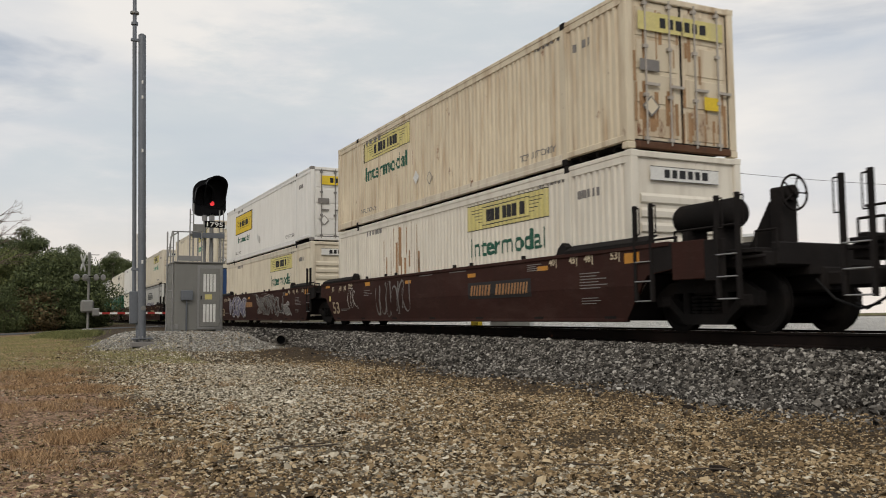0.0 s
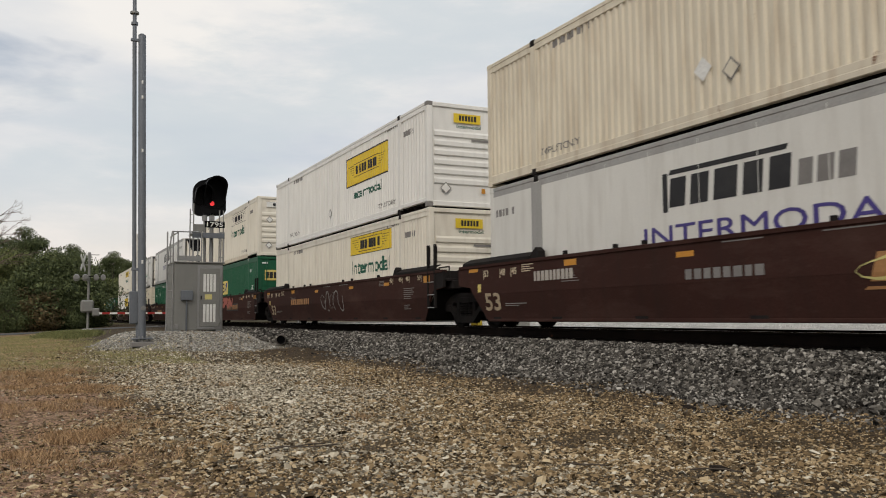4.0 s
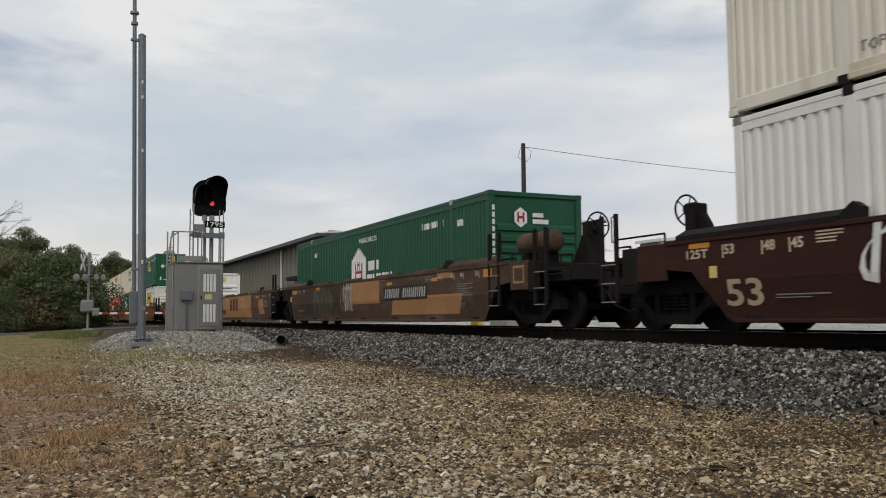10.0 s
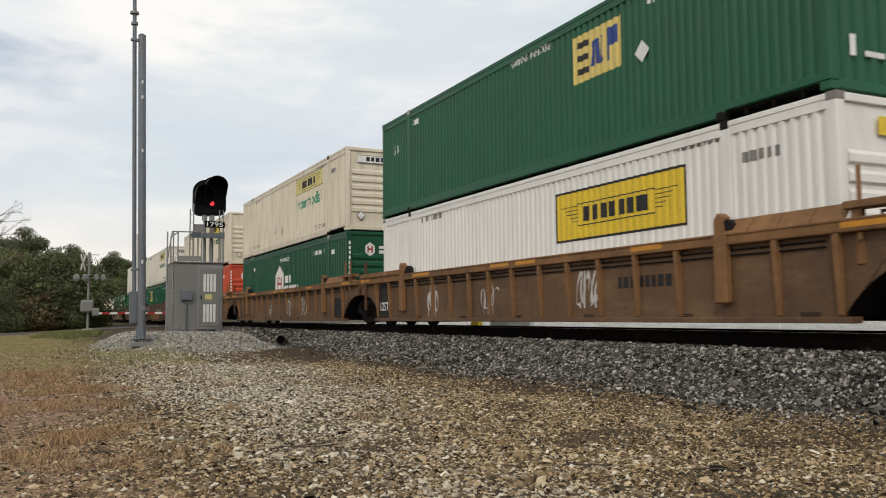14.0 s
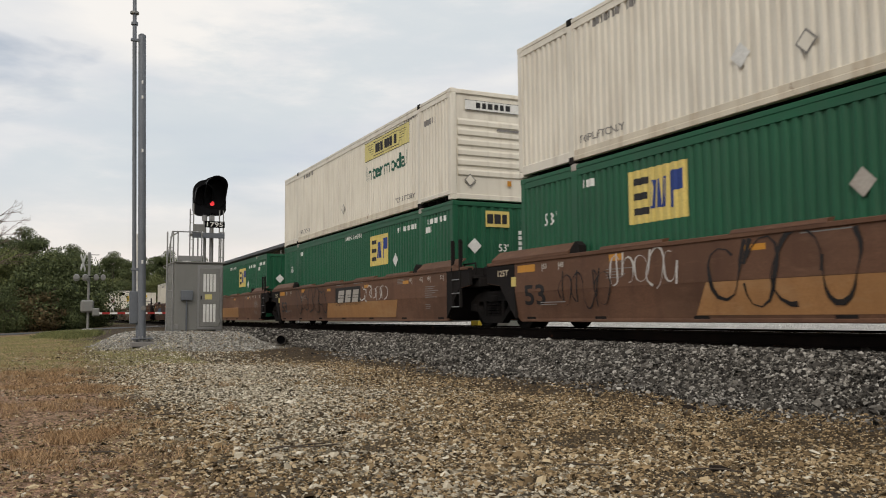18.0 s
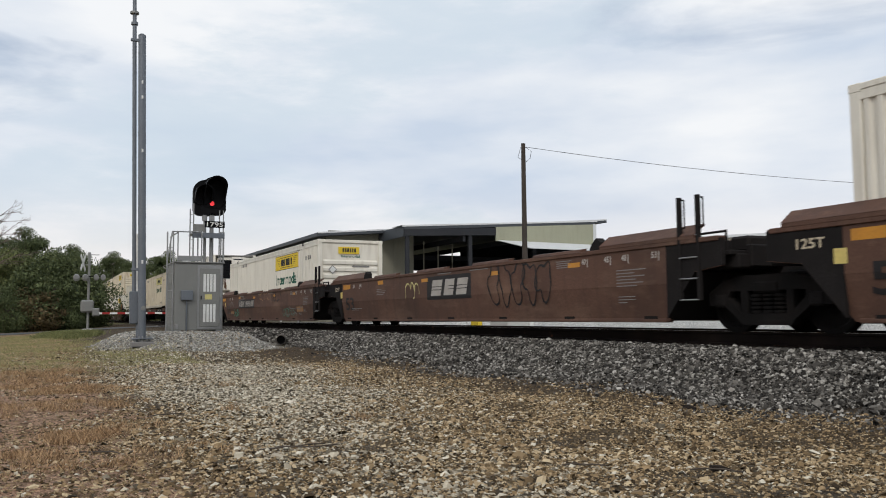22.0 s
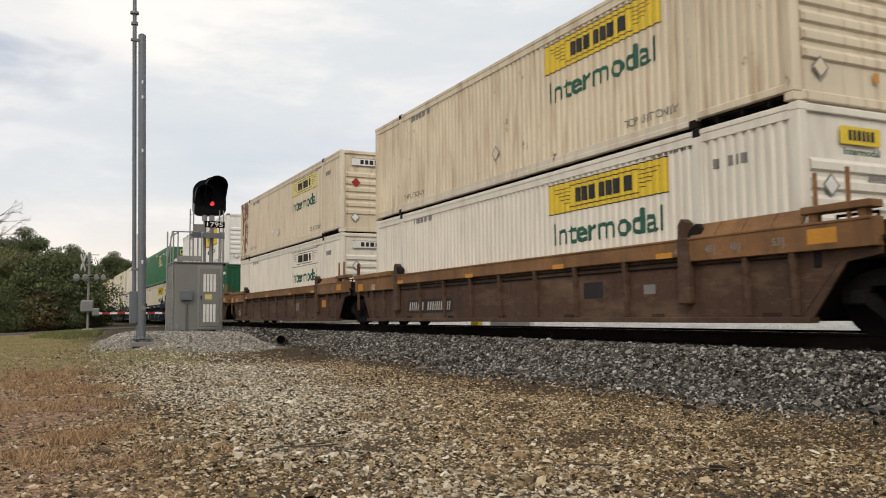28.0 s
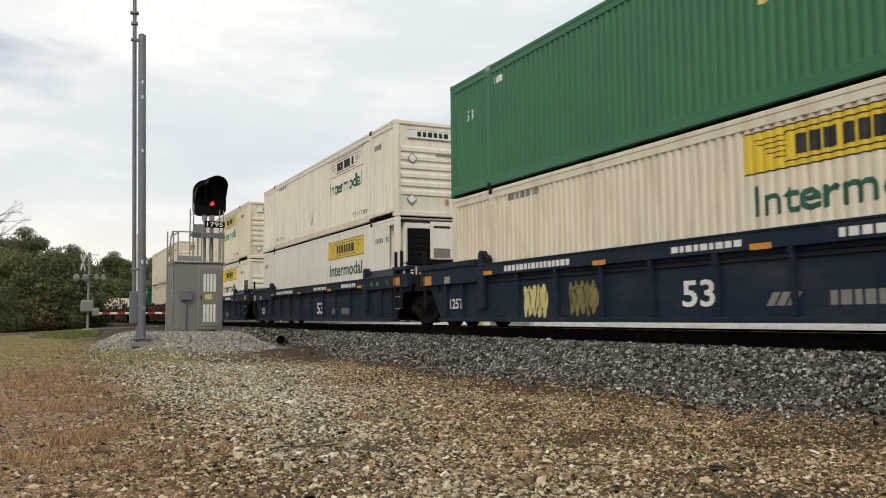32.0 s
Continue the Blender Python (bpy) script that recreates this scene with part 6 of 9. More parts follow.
def spray_piece(cx, z, w, h, seed, n, fat, y):
    """Broad swinging strokes of a sprayed piece, one loose form beside the other; no real letters."""
    rng = random.Random(seed)
    g = Geo()
    for k in range(n):
        form = LETTERFORMS[rng.randrange(len(LETTERFORMS))]
        x0, tilt, grow = cx - w / 2 + w * k / n, rng.uniform(-0.2, 0.25), rng.uniform(0.85, 1.1)
        p = [(x0 + w / n * (a * 1.35 - 0.1 + rng.uniform(-0.24, 0.24)), z - h / 2 + h * grow * min(1.0, max(0.0, c + rng.uniform(-0.2, 0.2)))) for a, c in form]
        p = [(a + tilt * (c - z), c) for a, c in p]
        p = [p[0]] + p + [p[-1]]
        pts = []
        for i in range(1, len(p) - 2):
            for j in range(9):
                t = j / 9
                q = [0.5 * (2 * p[i][d] + (p[i + 1][d] - p[i - 1][d]) * t + (2 * p[i - 1][d] - 5 * p[i][d] + 4 * p[i + 1][d] - p[i + 2][d]) * t * t
                            + (3 * p[i][d] - p[i - 1][d] - 3 * p[i + 1][d] + p[i + 2][d]) * t ** 3) for d in (0, 1)]
                pts.append(q)
        pts.append(p[-1])
        v = []
        for i, (px, pz) in enumerate(pts):
            a, b = pts[max(i - 1, 0)], pts[min(i + 1, len(pts) - 1)]
            dx, dz = b[0] - a[0], b[1] - a[1]
            d = math.hypot(dx, dz) or 1
            f = fat * (0.85 + 0.25 * math.sin(0.5 * i + seed))
            for s in (1, -1):
                v.append((px - s * dz / d * f, y, min(1.44, max(0.21, pz + s * dx / d * f))))
        g.add(v, [(2 * i, 2 * i + 1, 2 * i + 3, 2 * i + 2) for i in range(len(pts) - 1)])
        y -= 0.0003
    return g


def paint_mark(car, ux, kind, mark):
    """One painted mark: what, middle along the unit, height, size, colour."""
    what, x, z, w, h, ink = mark[:6]
    y = -1.506 if kind == "smooth" else -1.527
    if kind == "ribbed" and z < 1.1:
        y = -1.424
    if what == "text":
        me = on_side(flat_text(mark[6], h, ux + x - w / 2, z - h / 2, w, None, y, bold=0.02), kind)
        part("lettering", me.mesh("lettering", M[ink], fix=False), None, car)
    elif what == "bars":
        g = Geo()
        if mark[6] == 10 and h > 0.19 and w > 2.5:
            # a dark panel with four and six leaning strokes on it
            part("mark_panel", on_side(patch(ux + x - w / 2 - 0.12, ux + x + w / 2 + 0.12, z - h / 2 - 0.07, z + h / 2 + 0.07, y + 0.0012), kind), "spray_black", car)
            rows = blocks(x - w / 2, x - 0.14 * w, z - h / 2, z + h / 2, 7, int(w * 10), 0.8) + blocks(x - 0.04 * w, x + w / 2 - 0.05, z - h / 2, z + h / 2, 11, int(w * 9), 0.8)
            lean = 0.05
        else:
            rows, lean = blocks(x - w / 2, x + w / 2, z - h / 2, z + h / 2, mark[6], int(w * 10), 0.35), 0.12 if mark[6] in (3, 4) else 0.0
        for x0, x1, z0, z1, _ in rows:
            g.add([(ux + x0, y, z0), (ux + x1, y, z0), (ux + x1 + lean, y, z1), (ux + x0 + lean, y, z1)], [(0, 1, 2, 3)])
        if what == "bars" and mark[6] == 4:
            # the broad line under a railway's name
            g.add([(ux + x - w / 2 - 0.1, y, z - h / 2 - 0.1), (ux + x + w / 2 - 0.1, y, z - h / 2 - 0.1), (ux + x + w / 2 - 0.05, y, z - h / 2 - 0.06), (ux + x - w / 2 - 0.05, y, z - h / 2 - 0.06)], [(0, 1, 2, 3)])
        part("name_mark", on_side(g, kind), ink, car)
    elif what == "plate":
        sk = mark[6] if len(mark) > 6 else 0
        up = mark[7] if len(mark) > 7 else 0
        part("paint_patch", on_side(patch(ux + x - w / 2, ux + x + w / 2, z - h / 2, z + h / 2, y + (0.0045 if kind == "smooth" else 0.002) - 0.0007 * up, sk), kind), ink, car)
    elif what == "scribble":
        g = scribble(ux + x, z, w, h, mark[6], mark[7] if len(mark) > 7 else 0.03, mark[8] if len(mark) > 8 else 5, y - 0.004)
        tagged(part("graffiti", on_side(g, kind), ink, car), kind="stuff")
    elif what == "piece":
        for ink2, fat, up in ((mark[9], 1.75, 0.001), (ink, 1.3, 0.003), (mark[8], 0.75, 0.005)):
            if ink2:
                g = spray_piece(ux + x, z, w, h, mark[6], mark[7], fat * mark[10], y - up)
                over = spray_piece(ux + x + 0.1, z, w * 0.95, h * 0.9, mark[6] + 50, mark[7], 0.6 * fat * mark[10], y - up - 0.0004)
                g.add(over.v, over.f)
                tagged(part("graffiti", on_side(g, kind), ink2, car), kind="stuff")
    elif what == "bubble":
        tagged(part("graffiti", on_side(bubbles(ux + x, z, w, h, mark[6], mark[7], y - 0.004), kind), ink, car), kind="stuff")
    elif what == "blob":
        tagged(part("graffiti", on_side(throw_up(ux + x, z, w, h, mark[6], y - 0.0015), kind), ink, car), kind="stuff")


def spine_car(s):
    """Three narrow spines on four trucks, with cradles for trailers and boxes."""
    car = thing("spine_car", "", "")
    ROLLING.append((car, s, 0.0))
    for u in (1, 0, -1):
        ux = u * 19.8
        part("spine", Geo().prism([(-9.4, 1.12), (-9.4, 0.7), (-8.2, 0.62), (-7.0, 0.2), (7.0, 0.2), (8.2, 0.62), (9.4, 0.7), (9.4, 1.12)], -0.32, 0.32), "spine_dark", car, at=pose(ux, 0, 0))
        part("spine_flange", Geo().box(-9.4, 9.4, -0.42, 0.42, 1.08, 1.14, 0.01), "spine_dark", car, at=pose(ux, 0, 0))
        for x in (-7.9, -6.1, 6.1, 7.9):
            part("cross_bearer", Geo().box(x - 0.16, x + 0.16, -1.32, 1.32, 0.98, 1.19, 0.02).prism_x([(-1.25, 0.98), (1.25, 0.98), (0.4, 0.55), (-0.4, 0.55)], x - 0.06, x + 0.06), "spine_dark", car, at=pose(ux, 0, 0))
        for side in (-1, 1):
            flip = (lambda g: g) if side < 0 else mirrored
            part("side_sill", flip(Geo().box(-8.3, 1.35, -1.33, -1.2, 0.915, 1.155, 0.012).box(-8.35, 1.35, -1.345, -1.18, 1.15, 1.17, 0.004)), "car_umber", car, at=pose(ux, 0, 0))
            part("side_sill", flip(Geo().box(1.4, 5.25, -1.315, -1.2, 0.9, 1.08, 0.01)), "spine_dark", car, at=pose(ux, 0, 0))
            part("side_sill", flip(Geo().box(5.62, 8.14, -1.33, -1.2, 0.9, 1.17, 0.012)), "car_umber", car, at=pose(ux, 0, 0))
            part("bracket", flip(Geo().prism([(5.25, 1.15), (5.6, 1.15), (5.55, 0.6), (5.42, 0.5), (5.3, 0.75)], -1.32, -1.22)), "spine_dark", car, at=pose(ux, 0, 0))
        g = Geo()
        for x0, x1, z0, z1, _ in blocks(-3.9, -2.1, 0.97, 1.1, 10, 5, 0.5):
            g.add([(ux + x0, -1.333, z0), (ux + x1, -1.333, z0), (ux + x1, -1.333, z1), (ux + x0, -1.333, z1)], [(0, 1, 2, 3)])
        part("name_mark", g, "ink_pale", car)
        part("lettering", flat_text("ALL PURPOSE SPINE CAR", 0.1, ux + 2.7, 0.94, 2.3, None, -1.319, bold=0.006).mesh("lettering", M["ink_pale"], fix=False), None, car)
        part("hitch", Geo().box(7.2, 7.7, -0.4, 0.4, 1.1, 1.2, 0.02), "black_steel", car, at=pose(ux, 0, 0))
        part("platform", Geo().box(8.6, 9.6, -1.3, 1.3, 1.02, 1.1, 0.01), "car_rust", car, at=pose(ux, 0, 0))
    for x in (-29.6, -9.9, 9.9, 29.6):
        truck(car, x)
    for way in (-1, 1):
        coupler(car, way * 31.2, way)
        ladder(car, way * 30.3, -way, "black_steel", 0.5)
    return car


# ---- the train: its make-up ----
def load(ob, s, z, label, category="container", group="containers on the train"):
    tagged(ob, label, category, group)
    ROLLING.append((ob, s, z))


BOXES = {}


def box(kind, *args, **kw):
    """A container of that make; the first one is built, the next ones are copies."""
    key = (kind, args, tuple(sorted(kw.items())))
    if key not in BOXES:
        BOXES[key] = {"dry": dry_container, "pool": pool_container, "house": house_container, "reefer": reefer_container, "van": van_trailer}[kind](*args, **kw)
        return BOXES[key]
    return copy_thing(BOXES[key], Matrix.Identity(4))


CREAM_Y = ("dry", "cream", "ribs", "yellow")
CREAM_F = ("dry", "cream", "ribs", "faded")
IVORY_Y = ("dry", "ivory", "ribs", "yellow")
IVORY_P = ("dry", "ivory", "ribs", "pale")
WHITE_FR = ("dry", "white", "ribs", "framed")
IN_WELL, ON_TOP = ", in a well car", ", stacked on another"
C_LABEL = "cream ribbed container with yellow sign, green lettering"
I_LABEL = "off-white ribbed container with yellow sign, green lettering"
P_LABEL = "weathered off-white ribbed container with faded outlined sign"
W_LABEL = "clean white ribbed container with black-framed yellow sign"
G_LABEL = "dark green ribbed container with yellow square sign"

# (place, upper box, its label, lower box, its label)
ROWS = [
    (270.95, (("dry", "cream_worn", "doors", "faded"), dict(seed=1)), "rust-stained cream container with doors facing forward",
     (("dry", "ivory", "ribs", "faded"), dict(seed=2, runs=(-3.9, -1.1, 0.8, 2.65))), "off-white container with faded sign and rust runs"),
    (251.48, (("dry", "white", "doors", "framed"), dict(seed=3, word_ink="ink_green")), "white ribbed container with barred doors facing forward",
     (CREAM_F, dict(seed=4)), C_LABEL),
    (231.7, (CREAM_F, dict(seed=5, word_ink="ink_teal")), "cream ribbed container with faded sign, pale green lettering",
     (("pool", "blue", "corr", "orange_red"), dict(seed=1, sign=-5.48)), "dark blue ribbed container with red corner posts"),
    (208.05, (CREAM_F, dict(seed=7, word_ink="ink_teal")), "cream ribbed container with faded sign, pale green lettering",
     (("reefer", "violet"), {}), "smooth white refrigerated container with black-hooded cooler"),
    (188.5, (WHITE_FR, dict(seed=8, word_ink="ink_green")), W_LABEL, (IVORY_Y, dict(seed=2)), I_LABEL),
    (168.85, (IVORY_P, dict(seed=9)), P_LABEL, (("pool", "green", "doors"), dict(seed=3)), "dark green ribbed container with doors facing forward"),
    (145.4, (("reefer", "violet"), {}), "smooth white refrigerated container with black-hooded cooler",
     (("pool", "green", "doors"), dict(seed=3)), "dark green ribbed container with doors facing forward"),
    (125.7, (("reefer", "violet"), {}), "smooth white refrigerated container with black-hooded cooler",
     (("dry", "cream", "ribs", "pale"), dict(seed=11, runs=(-7.0, 5.0, 0.3, 1.5))), "cream ribbed container with outlined faded sign"),
    (106.3, (IVORY_Y, dict(seed=12)), I_LABEL, (("dry", "white", "ribs", "framed"), dict(seed=13, word_ink="")), W_LABEL),
    (82.5, None, "", (("house", "green_deep"), dict(seed=1)), "dark green ribbed container with white house-shaped sign"),
    (43.45, None, "", (("dry", "white", "ribs", "framed"), dict(seed=13, word_ink="", shift=0.42)), W_LABEL),
    (20.05, (("pool", "green", "corr"), dict(seed=2)), G_LABEL, (("dry", "white", "ribs", "framed"), dict(seed=13, word_ink="")), W_LABEL),
    (0.5, (CREAM_F, dict(seed=5, word_ink="ink_teal")), "cream ribbed container with faded sign, pale green lettering",
     (("house", "green_deep"), dict(seed=1)), "dark green ribbed container with white house-shaped sign"),
    (-19.15, (CREAM_Y, dict(seed=4)), C_LABEL, (("house", "orange_red"), dict(seed=4)), "orange-red ribbed container with white house-shaped sign"),
    (-43.0, (("dry", "ivory", "ribs", "faded"), dict(seed=15)), P_LABEL, (("pool", "green", "corr"), dict(seed=4, sign=-4.4, card=0.3, dia="ink_pale", plain=True)), G_LABEL),
    (-62.5, (("dry", "ivory", "ribs", "faded"), dict(seed=10)), P_LABEL, (("pool", "green", "corr"), dict(seed=2)), G_LABEL),
    (-81.8, None, "", (("pool", "green", "corr"), dict(seed=2)), G_LABEL),
    (-105.15, None, "", (IVORY_Y, dict(seed=12)), I_LABEL),
    (-144.3, None, "", (IVORY_Y, dict(seed=12)), I_LABEL),
    (-226.2, (("dry", "cream_worn", "ribs", "yellow"), dict(seed=4)), "dirty cream ribbed container with yellow sign, green lettering", (IVORY_Y, dict(seed=12)), I_LABEL),
    (-245.75, (("dry", "cream", "ribs", "faded"), dict(seed=21, rusty=1)), "rust-patched cream container with outlined faded sign",
     (IVORY_P, dict(seed=9)), P_LABEL),
    (-265.5, (WHITE_FR, dict(seed=8, word_ink="ink_green")), W_LABEL, (("pool", "green", "corr"), dict(seed=5, plain=True)), G_LABEL),
    (-289.3, (("pool", "green_faded", "corr"), dict(seed=2)), "mid-green ribbed container with yellow square sign", (CREAM_Y, dict(seed=4)), C_LABEL),
    (-309.2, (IVORY_P, dict(seed=9)), P_LABEL, (("reefer", "carrier"), {}), "smooth white refrigerated container with yellow sign"),
    (-328.6, (CREAM_F, dict(seed=5, word_ink="ink_teal")), P_LABEL, (IVORY_Y, dict(seed=2)), I_LABEL),
    (-352.3, (CREAM_Y, dict(seed=4)), C_LABEL, (CREAM_F, dict(seed=7, word_ink="ink_teal")), C_LABEL),
    (-371.9, None, "", (("pool", "green", "corr"), dict(seed=2)), G_LABEL),
    (-415.0, None, "", (IVORY_Y, dict(seed=12)), I_LABEL),
    (-434.6, None, "", (IVORY_P, dict(seed=9)), P_LABEL),
]


def build_train():
    w53 = ("text", -7.7, 0.61, 0.7, 0.4, "ink_stencil", "53")
    k53 = ("text", -7.35, 0.72, 0.8, 0.42, "spray_black", "53")
    w125 = ("text", -8.62, 1.22, 0.46, 0.14, "ink_cream", "125T")
    r125 = ("text", -7.4, 0.6, 0.72, 0.25, "ink_white", "125T")
    brown = "dark brown three-unit well car with graffiti, rolling on the track"
    ocher_bars = lambda x: ("bars", x, 0.9, 2.5, 0.22, "ink_tan", 10)
    white_bars = lambda x, z=0.96, w=2.9, h=0.26: ("bars", x, z, w, h, "ink_pale", 10)
    logo = lambda x: ("bars", x, 0.86, 2.6, 0.36, "ink_tan", 4)
    ttx = lambda x, z=0.98: (("plate", x, z, 2.5, 0.6, "spray_black"), ("bars", x, z, 2.0, 0.4, "ink_pale", 3), ("bars", x, z + 0.03, 2.1, 0.025, "spray_black", 2), ("bars", x, z - 0.05, 2.1, 0.025, "spray_black", 2))

    def tag(c, label=brown):
        tagged(c, label, "well car", "well cars")

    tag(well_car(314.1, "smooth", "car_brown", ((), (), (w53, w125))))
    tag(well_car(251.3, "smooth", "car_brown", (
        (("bars", 3.63, 0.88, 2.6, 0.24, "ink_tan", 10), ("scribble", -2.6, 0.82, 2.6, 0.95, "ink_grey", 3, 0.03, 6), w53, ("scribble", -6.0, 0.9, 0.8, 0.7, "spray_white", 71, 0.02, 3)),
        (w53, w125, ("piece", 2.6, 0.84, 4.6, 0.86, "spray_white", 4, 7, "spray_black", None, 0.06), ("piece", 5.4, 0.62, 1.2, 0.5, "spray_white", 5, 3, "ink_grey", None, 0.06),
         ("piece", -4.0, 0.84, 3.6, 0.86, "spray_white", 26, 5, "spray_violet", "spray_black", 0.12), ("bars", -1.86, 0.93, 2.4, 0.24, "ink_tan", 10)),
        (w53, w125, ("scribble", 3.2, 0.85, 1.7, 1.05, "ink_white", 8, 0.02, 3), ocher_bars(-4.1), ("scribble", -5.6, 1.15, 1.3, 0.5, "spray_white", 74, 0.035, 4)))))
    tag(well_car(188.5, "smooth", "car_brown", (
        (w53, logo(3.16), ("scribble", 3.1, 0.85, 2.6, 0.4, "yellow_faded", 75, 0.02, 3), white_bars(-5.2, 1.1, 1.4, 0.2), ("bars", -0.6, 0.92, 1.6, 0.16, "ink_grey", 8)),
        (w53, w125, ocher_bars(-3.6), ("scribble", 0.4, 0.85, 2.4, 0.6, "ink_grey", 9, 0.025, 5)),
        (w53, w125, ("bars", 3.17, 0.85, 2.7, 0.24, "ink_tan", 10), ("piece", 1.75, 1.17, 2.7, 0.4, "spray_pink", 7, 4, "spray_pink", None, 0.085), ("scribble", -3.5, 0.9, 3.0, 1.1, "spray_white", 11, 0.018, 8),
         ("text", -0.45, 1.0, 0.16, 0.24, "ink_white", "B")))))
    tag(well_car(125.8, "smooth", "car_brown", (
        (w53, w125, ocher_bars(-2.9), ("piece", 3.04, 0.82, 3.5, 0.84, "spray_black", 12, 4, "spray_blue", "spray_blue", 0.13), ("text", -0.6, 1.0, 0.18, 0.24, "ink_white", "A")),
        (w53, w125, logo(3.15), ("piece", -3.2, 0.84, 3.4, 0.86, "spray_white", 14, 5, "ink_grey", None, 0.085), ("piece", 1.1, 0.82, 3.4, 0.9, "spray_lime", 16, 4, None, None, 0.04), ("scribble", 1.0, 0.95, 3.0, 0.7, "spray_lime", 19, 0.025, 5)),
        (w53, w125, logo(2.9), ("scribble", -4.7, 1.0, 1.8, 0.9, "ink_white", 17, 0.05, 3), ("bars", -2.65, 0.9, 1.3, 0.2, "ink_grey", 6), ("text", -1.0, 0.98, 0.16, 0.22, "ink_white", "B")))))

    def camo(seed, x0, x1, spots):
        """Leaning olive, brown and black fields over a stretch of the side."""
        rng = random.Random(seed)
        out = [("plate", (x0 + x1) / 2, 0.86, x1 - x0, 1.16, "paint_moss", 0.0, 0)]
        for i in range(spots):
            w, h = 0.25 + 0.6 * rng.random(), 0.25 + 0.5 * rng.random()
            sk = rng.uniform(-0.45, 0.45)
            x = rng.uniform(x0 + w / 2 + max(0, -sk), x1 - w / 2 - max(0, sk))
            out.append(("plate", x, rng.uniform(0.3 + h / 2, 1.42 - h / 2), w, h, rng.choice(("paint_coal", "paint_olive", "paint_umber", "paint_olive", "paint_coal", "paint_olive")), sk, 1 + i % 4))
        return tuple(out)

    def tan_label(x, z=1.35, w=0.9, h=0.2):
        return ("plate", x, z, w, h, "ink_tan", 0.0, 1)

    tag(well_car(62.9, "smooth", "car_umber", (
        (white_bars(3.5), ("plate", 4.6, 0.6, 4.4, 0.5, "ink_tan", 0.3), ("blob", -4.0, 0.82, 2.2, 0.9, "paint_olive", 76), ("scribble", -4.0, 0.82, 2.4, 1.0, "spray_black", 77, 0.035, 5), ("scribble", -1.25, 1.0, 0.8, 0.95, "spray_white", 78, 0.02, 7), ("scribble", -1.5, 0.9, 0.9, 0.9, "ink_pale", 95, 0.016, 6), ("scribble", -2.6, 1.2, 0.8, 0.4, "spray_black", 96, 0.014, 5), ("scribble", -6.2, 0.6, 0.7, 0.4, "spray_black", 97, 0.014, 4),
                                  ("plate", 0.3, 1.08, 2.6, 0.76, "ink_tan", 0.0, 5), tan_label(6.1)),
        (("plate", 0.62, 0.88, 7.2, 1.12, "ink_tan"), ("bars", 0.24, 0.98, 1.95, 0.6, "paint_umber", 3), ("scribble", -4.5, 0.95, 1.4, 0.85, "spray_white", 23, 0.02, 7), ("scribble", -4.4, 0.9, 1.1, 0.8, "spray_white", 29, 0.016, 6),
         ("scribble", -3.75, 0.95, 0.5, 0.9, "spray_white", 24, 0.03, 4), ("plate", -3.1, 1.08, 0.3, 0.8, "paint_coal", 0.0, 2), ("plate", -2.6, 0.66, 1.28, 0.14, "paint_coal", 0.0, 2), ("plate", -2.6, 0.54, 1.3, 0.1, "paint_rose", 0.0, 3),
         ("plate", 4.9, 0.9, 1.5, 1.1, "paint_umber", 0.2, 1), ("plate", 6.3, 0.8, 1.0, 0.7, "ink_tan", -0.2), k53, ("text", -2.85, 0.98, 0.18, 0.22, "spray_black", "C"), ("plate", -4.4, 1.43, 1.2, 0.08, "yellow_faded", 0.0, 1),
         ("plate", -5.4, 0.9, 1.0, 1.0, "paint_rose", 0.2)),
        camo(2, -1.66, 8.0, 44) + (white_bars(-3.0, 0.94, 2.75, 0.2), ("plate", 0.22, 1.1, 2.8, 0.78, "ink_tan", 0.0, 5), ("text", -0.86, 0.93, 0.18, 0.24, "spray_black", "A"), tan_label(-4.18, 1.4, 0.9, 0.14), tan_label(-7.1, 0.85, 0.5, 0.5),
                                  ("plate", 3.2, 1.36, 2.0, 0.22, "ink_tan", 0.0, 5), ("bars", 1.0, 1.0, 1.0, 0.08, "paint_umber", 6), ("plate", 0.12, 1.15, 0.47, 0.1, "amber", 0.0, 6),
                                  ("scribble", 1.2, 0.48, 0.7, 0.3, "spray_white", 90, 0.012, 5), ("scribble", 5.2, 0.9, 3.2, 1.0, "spray_white", 25, 0.03, 6)))),
        "three-unit well car in blotched tan, brown and olive paint")
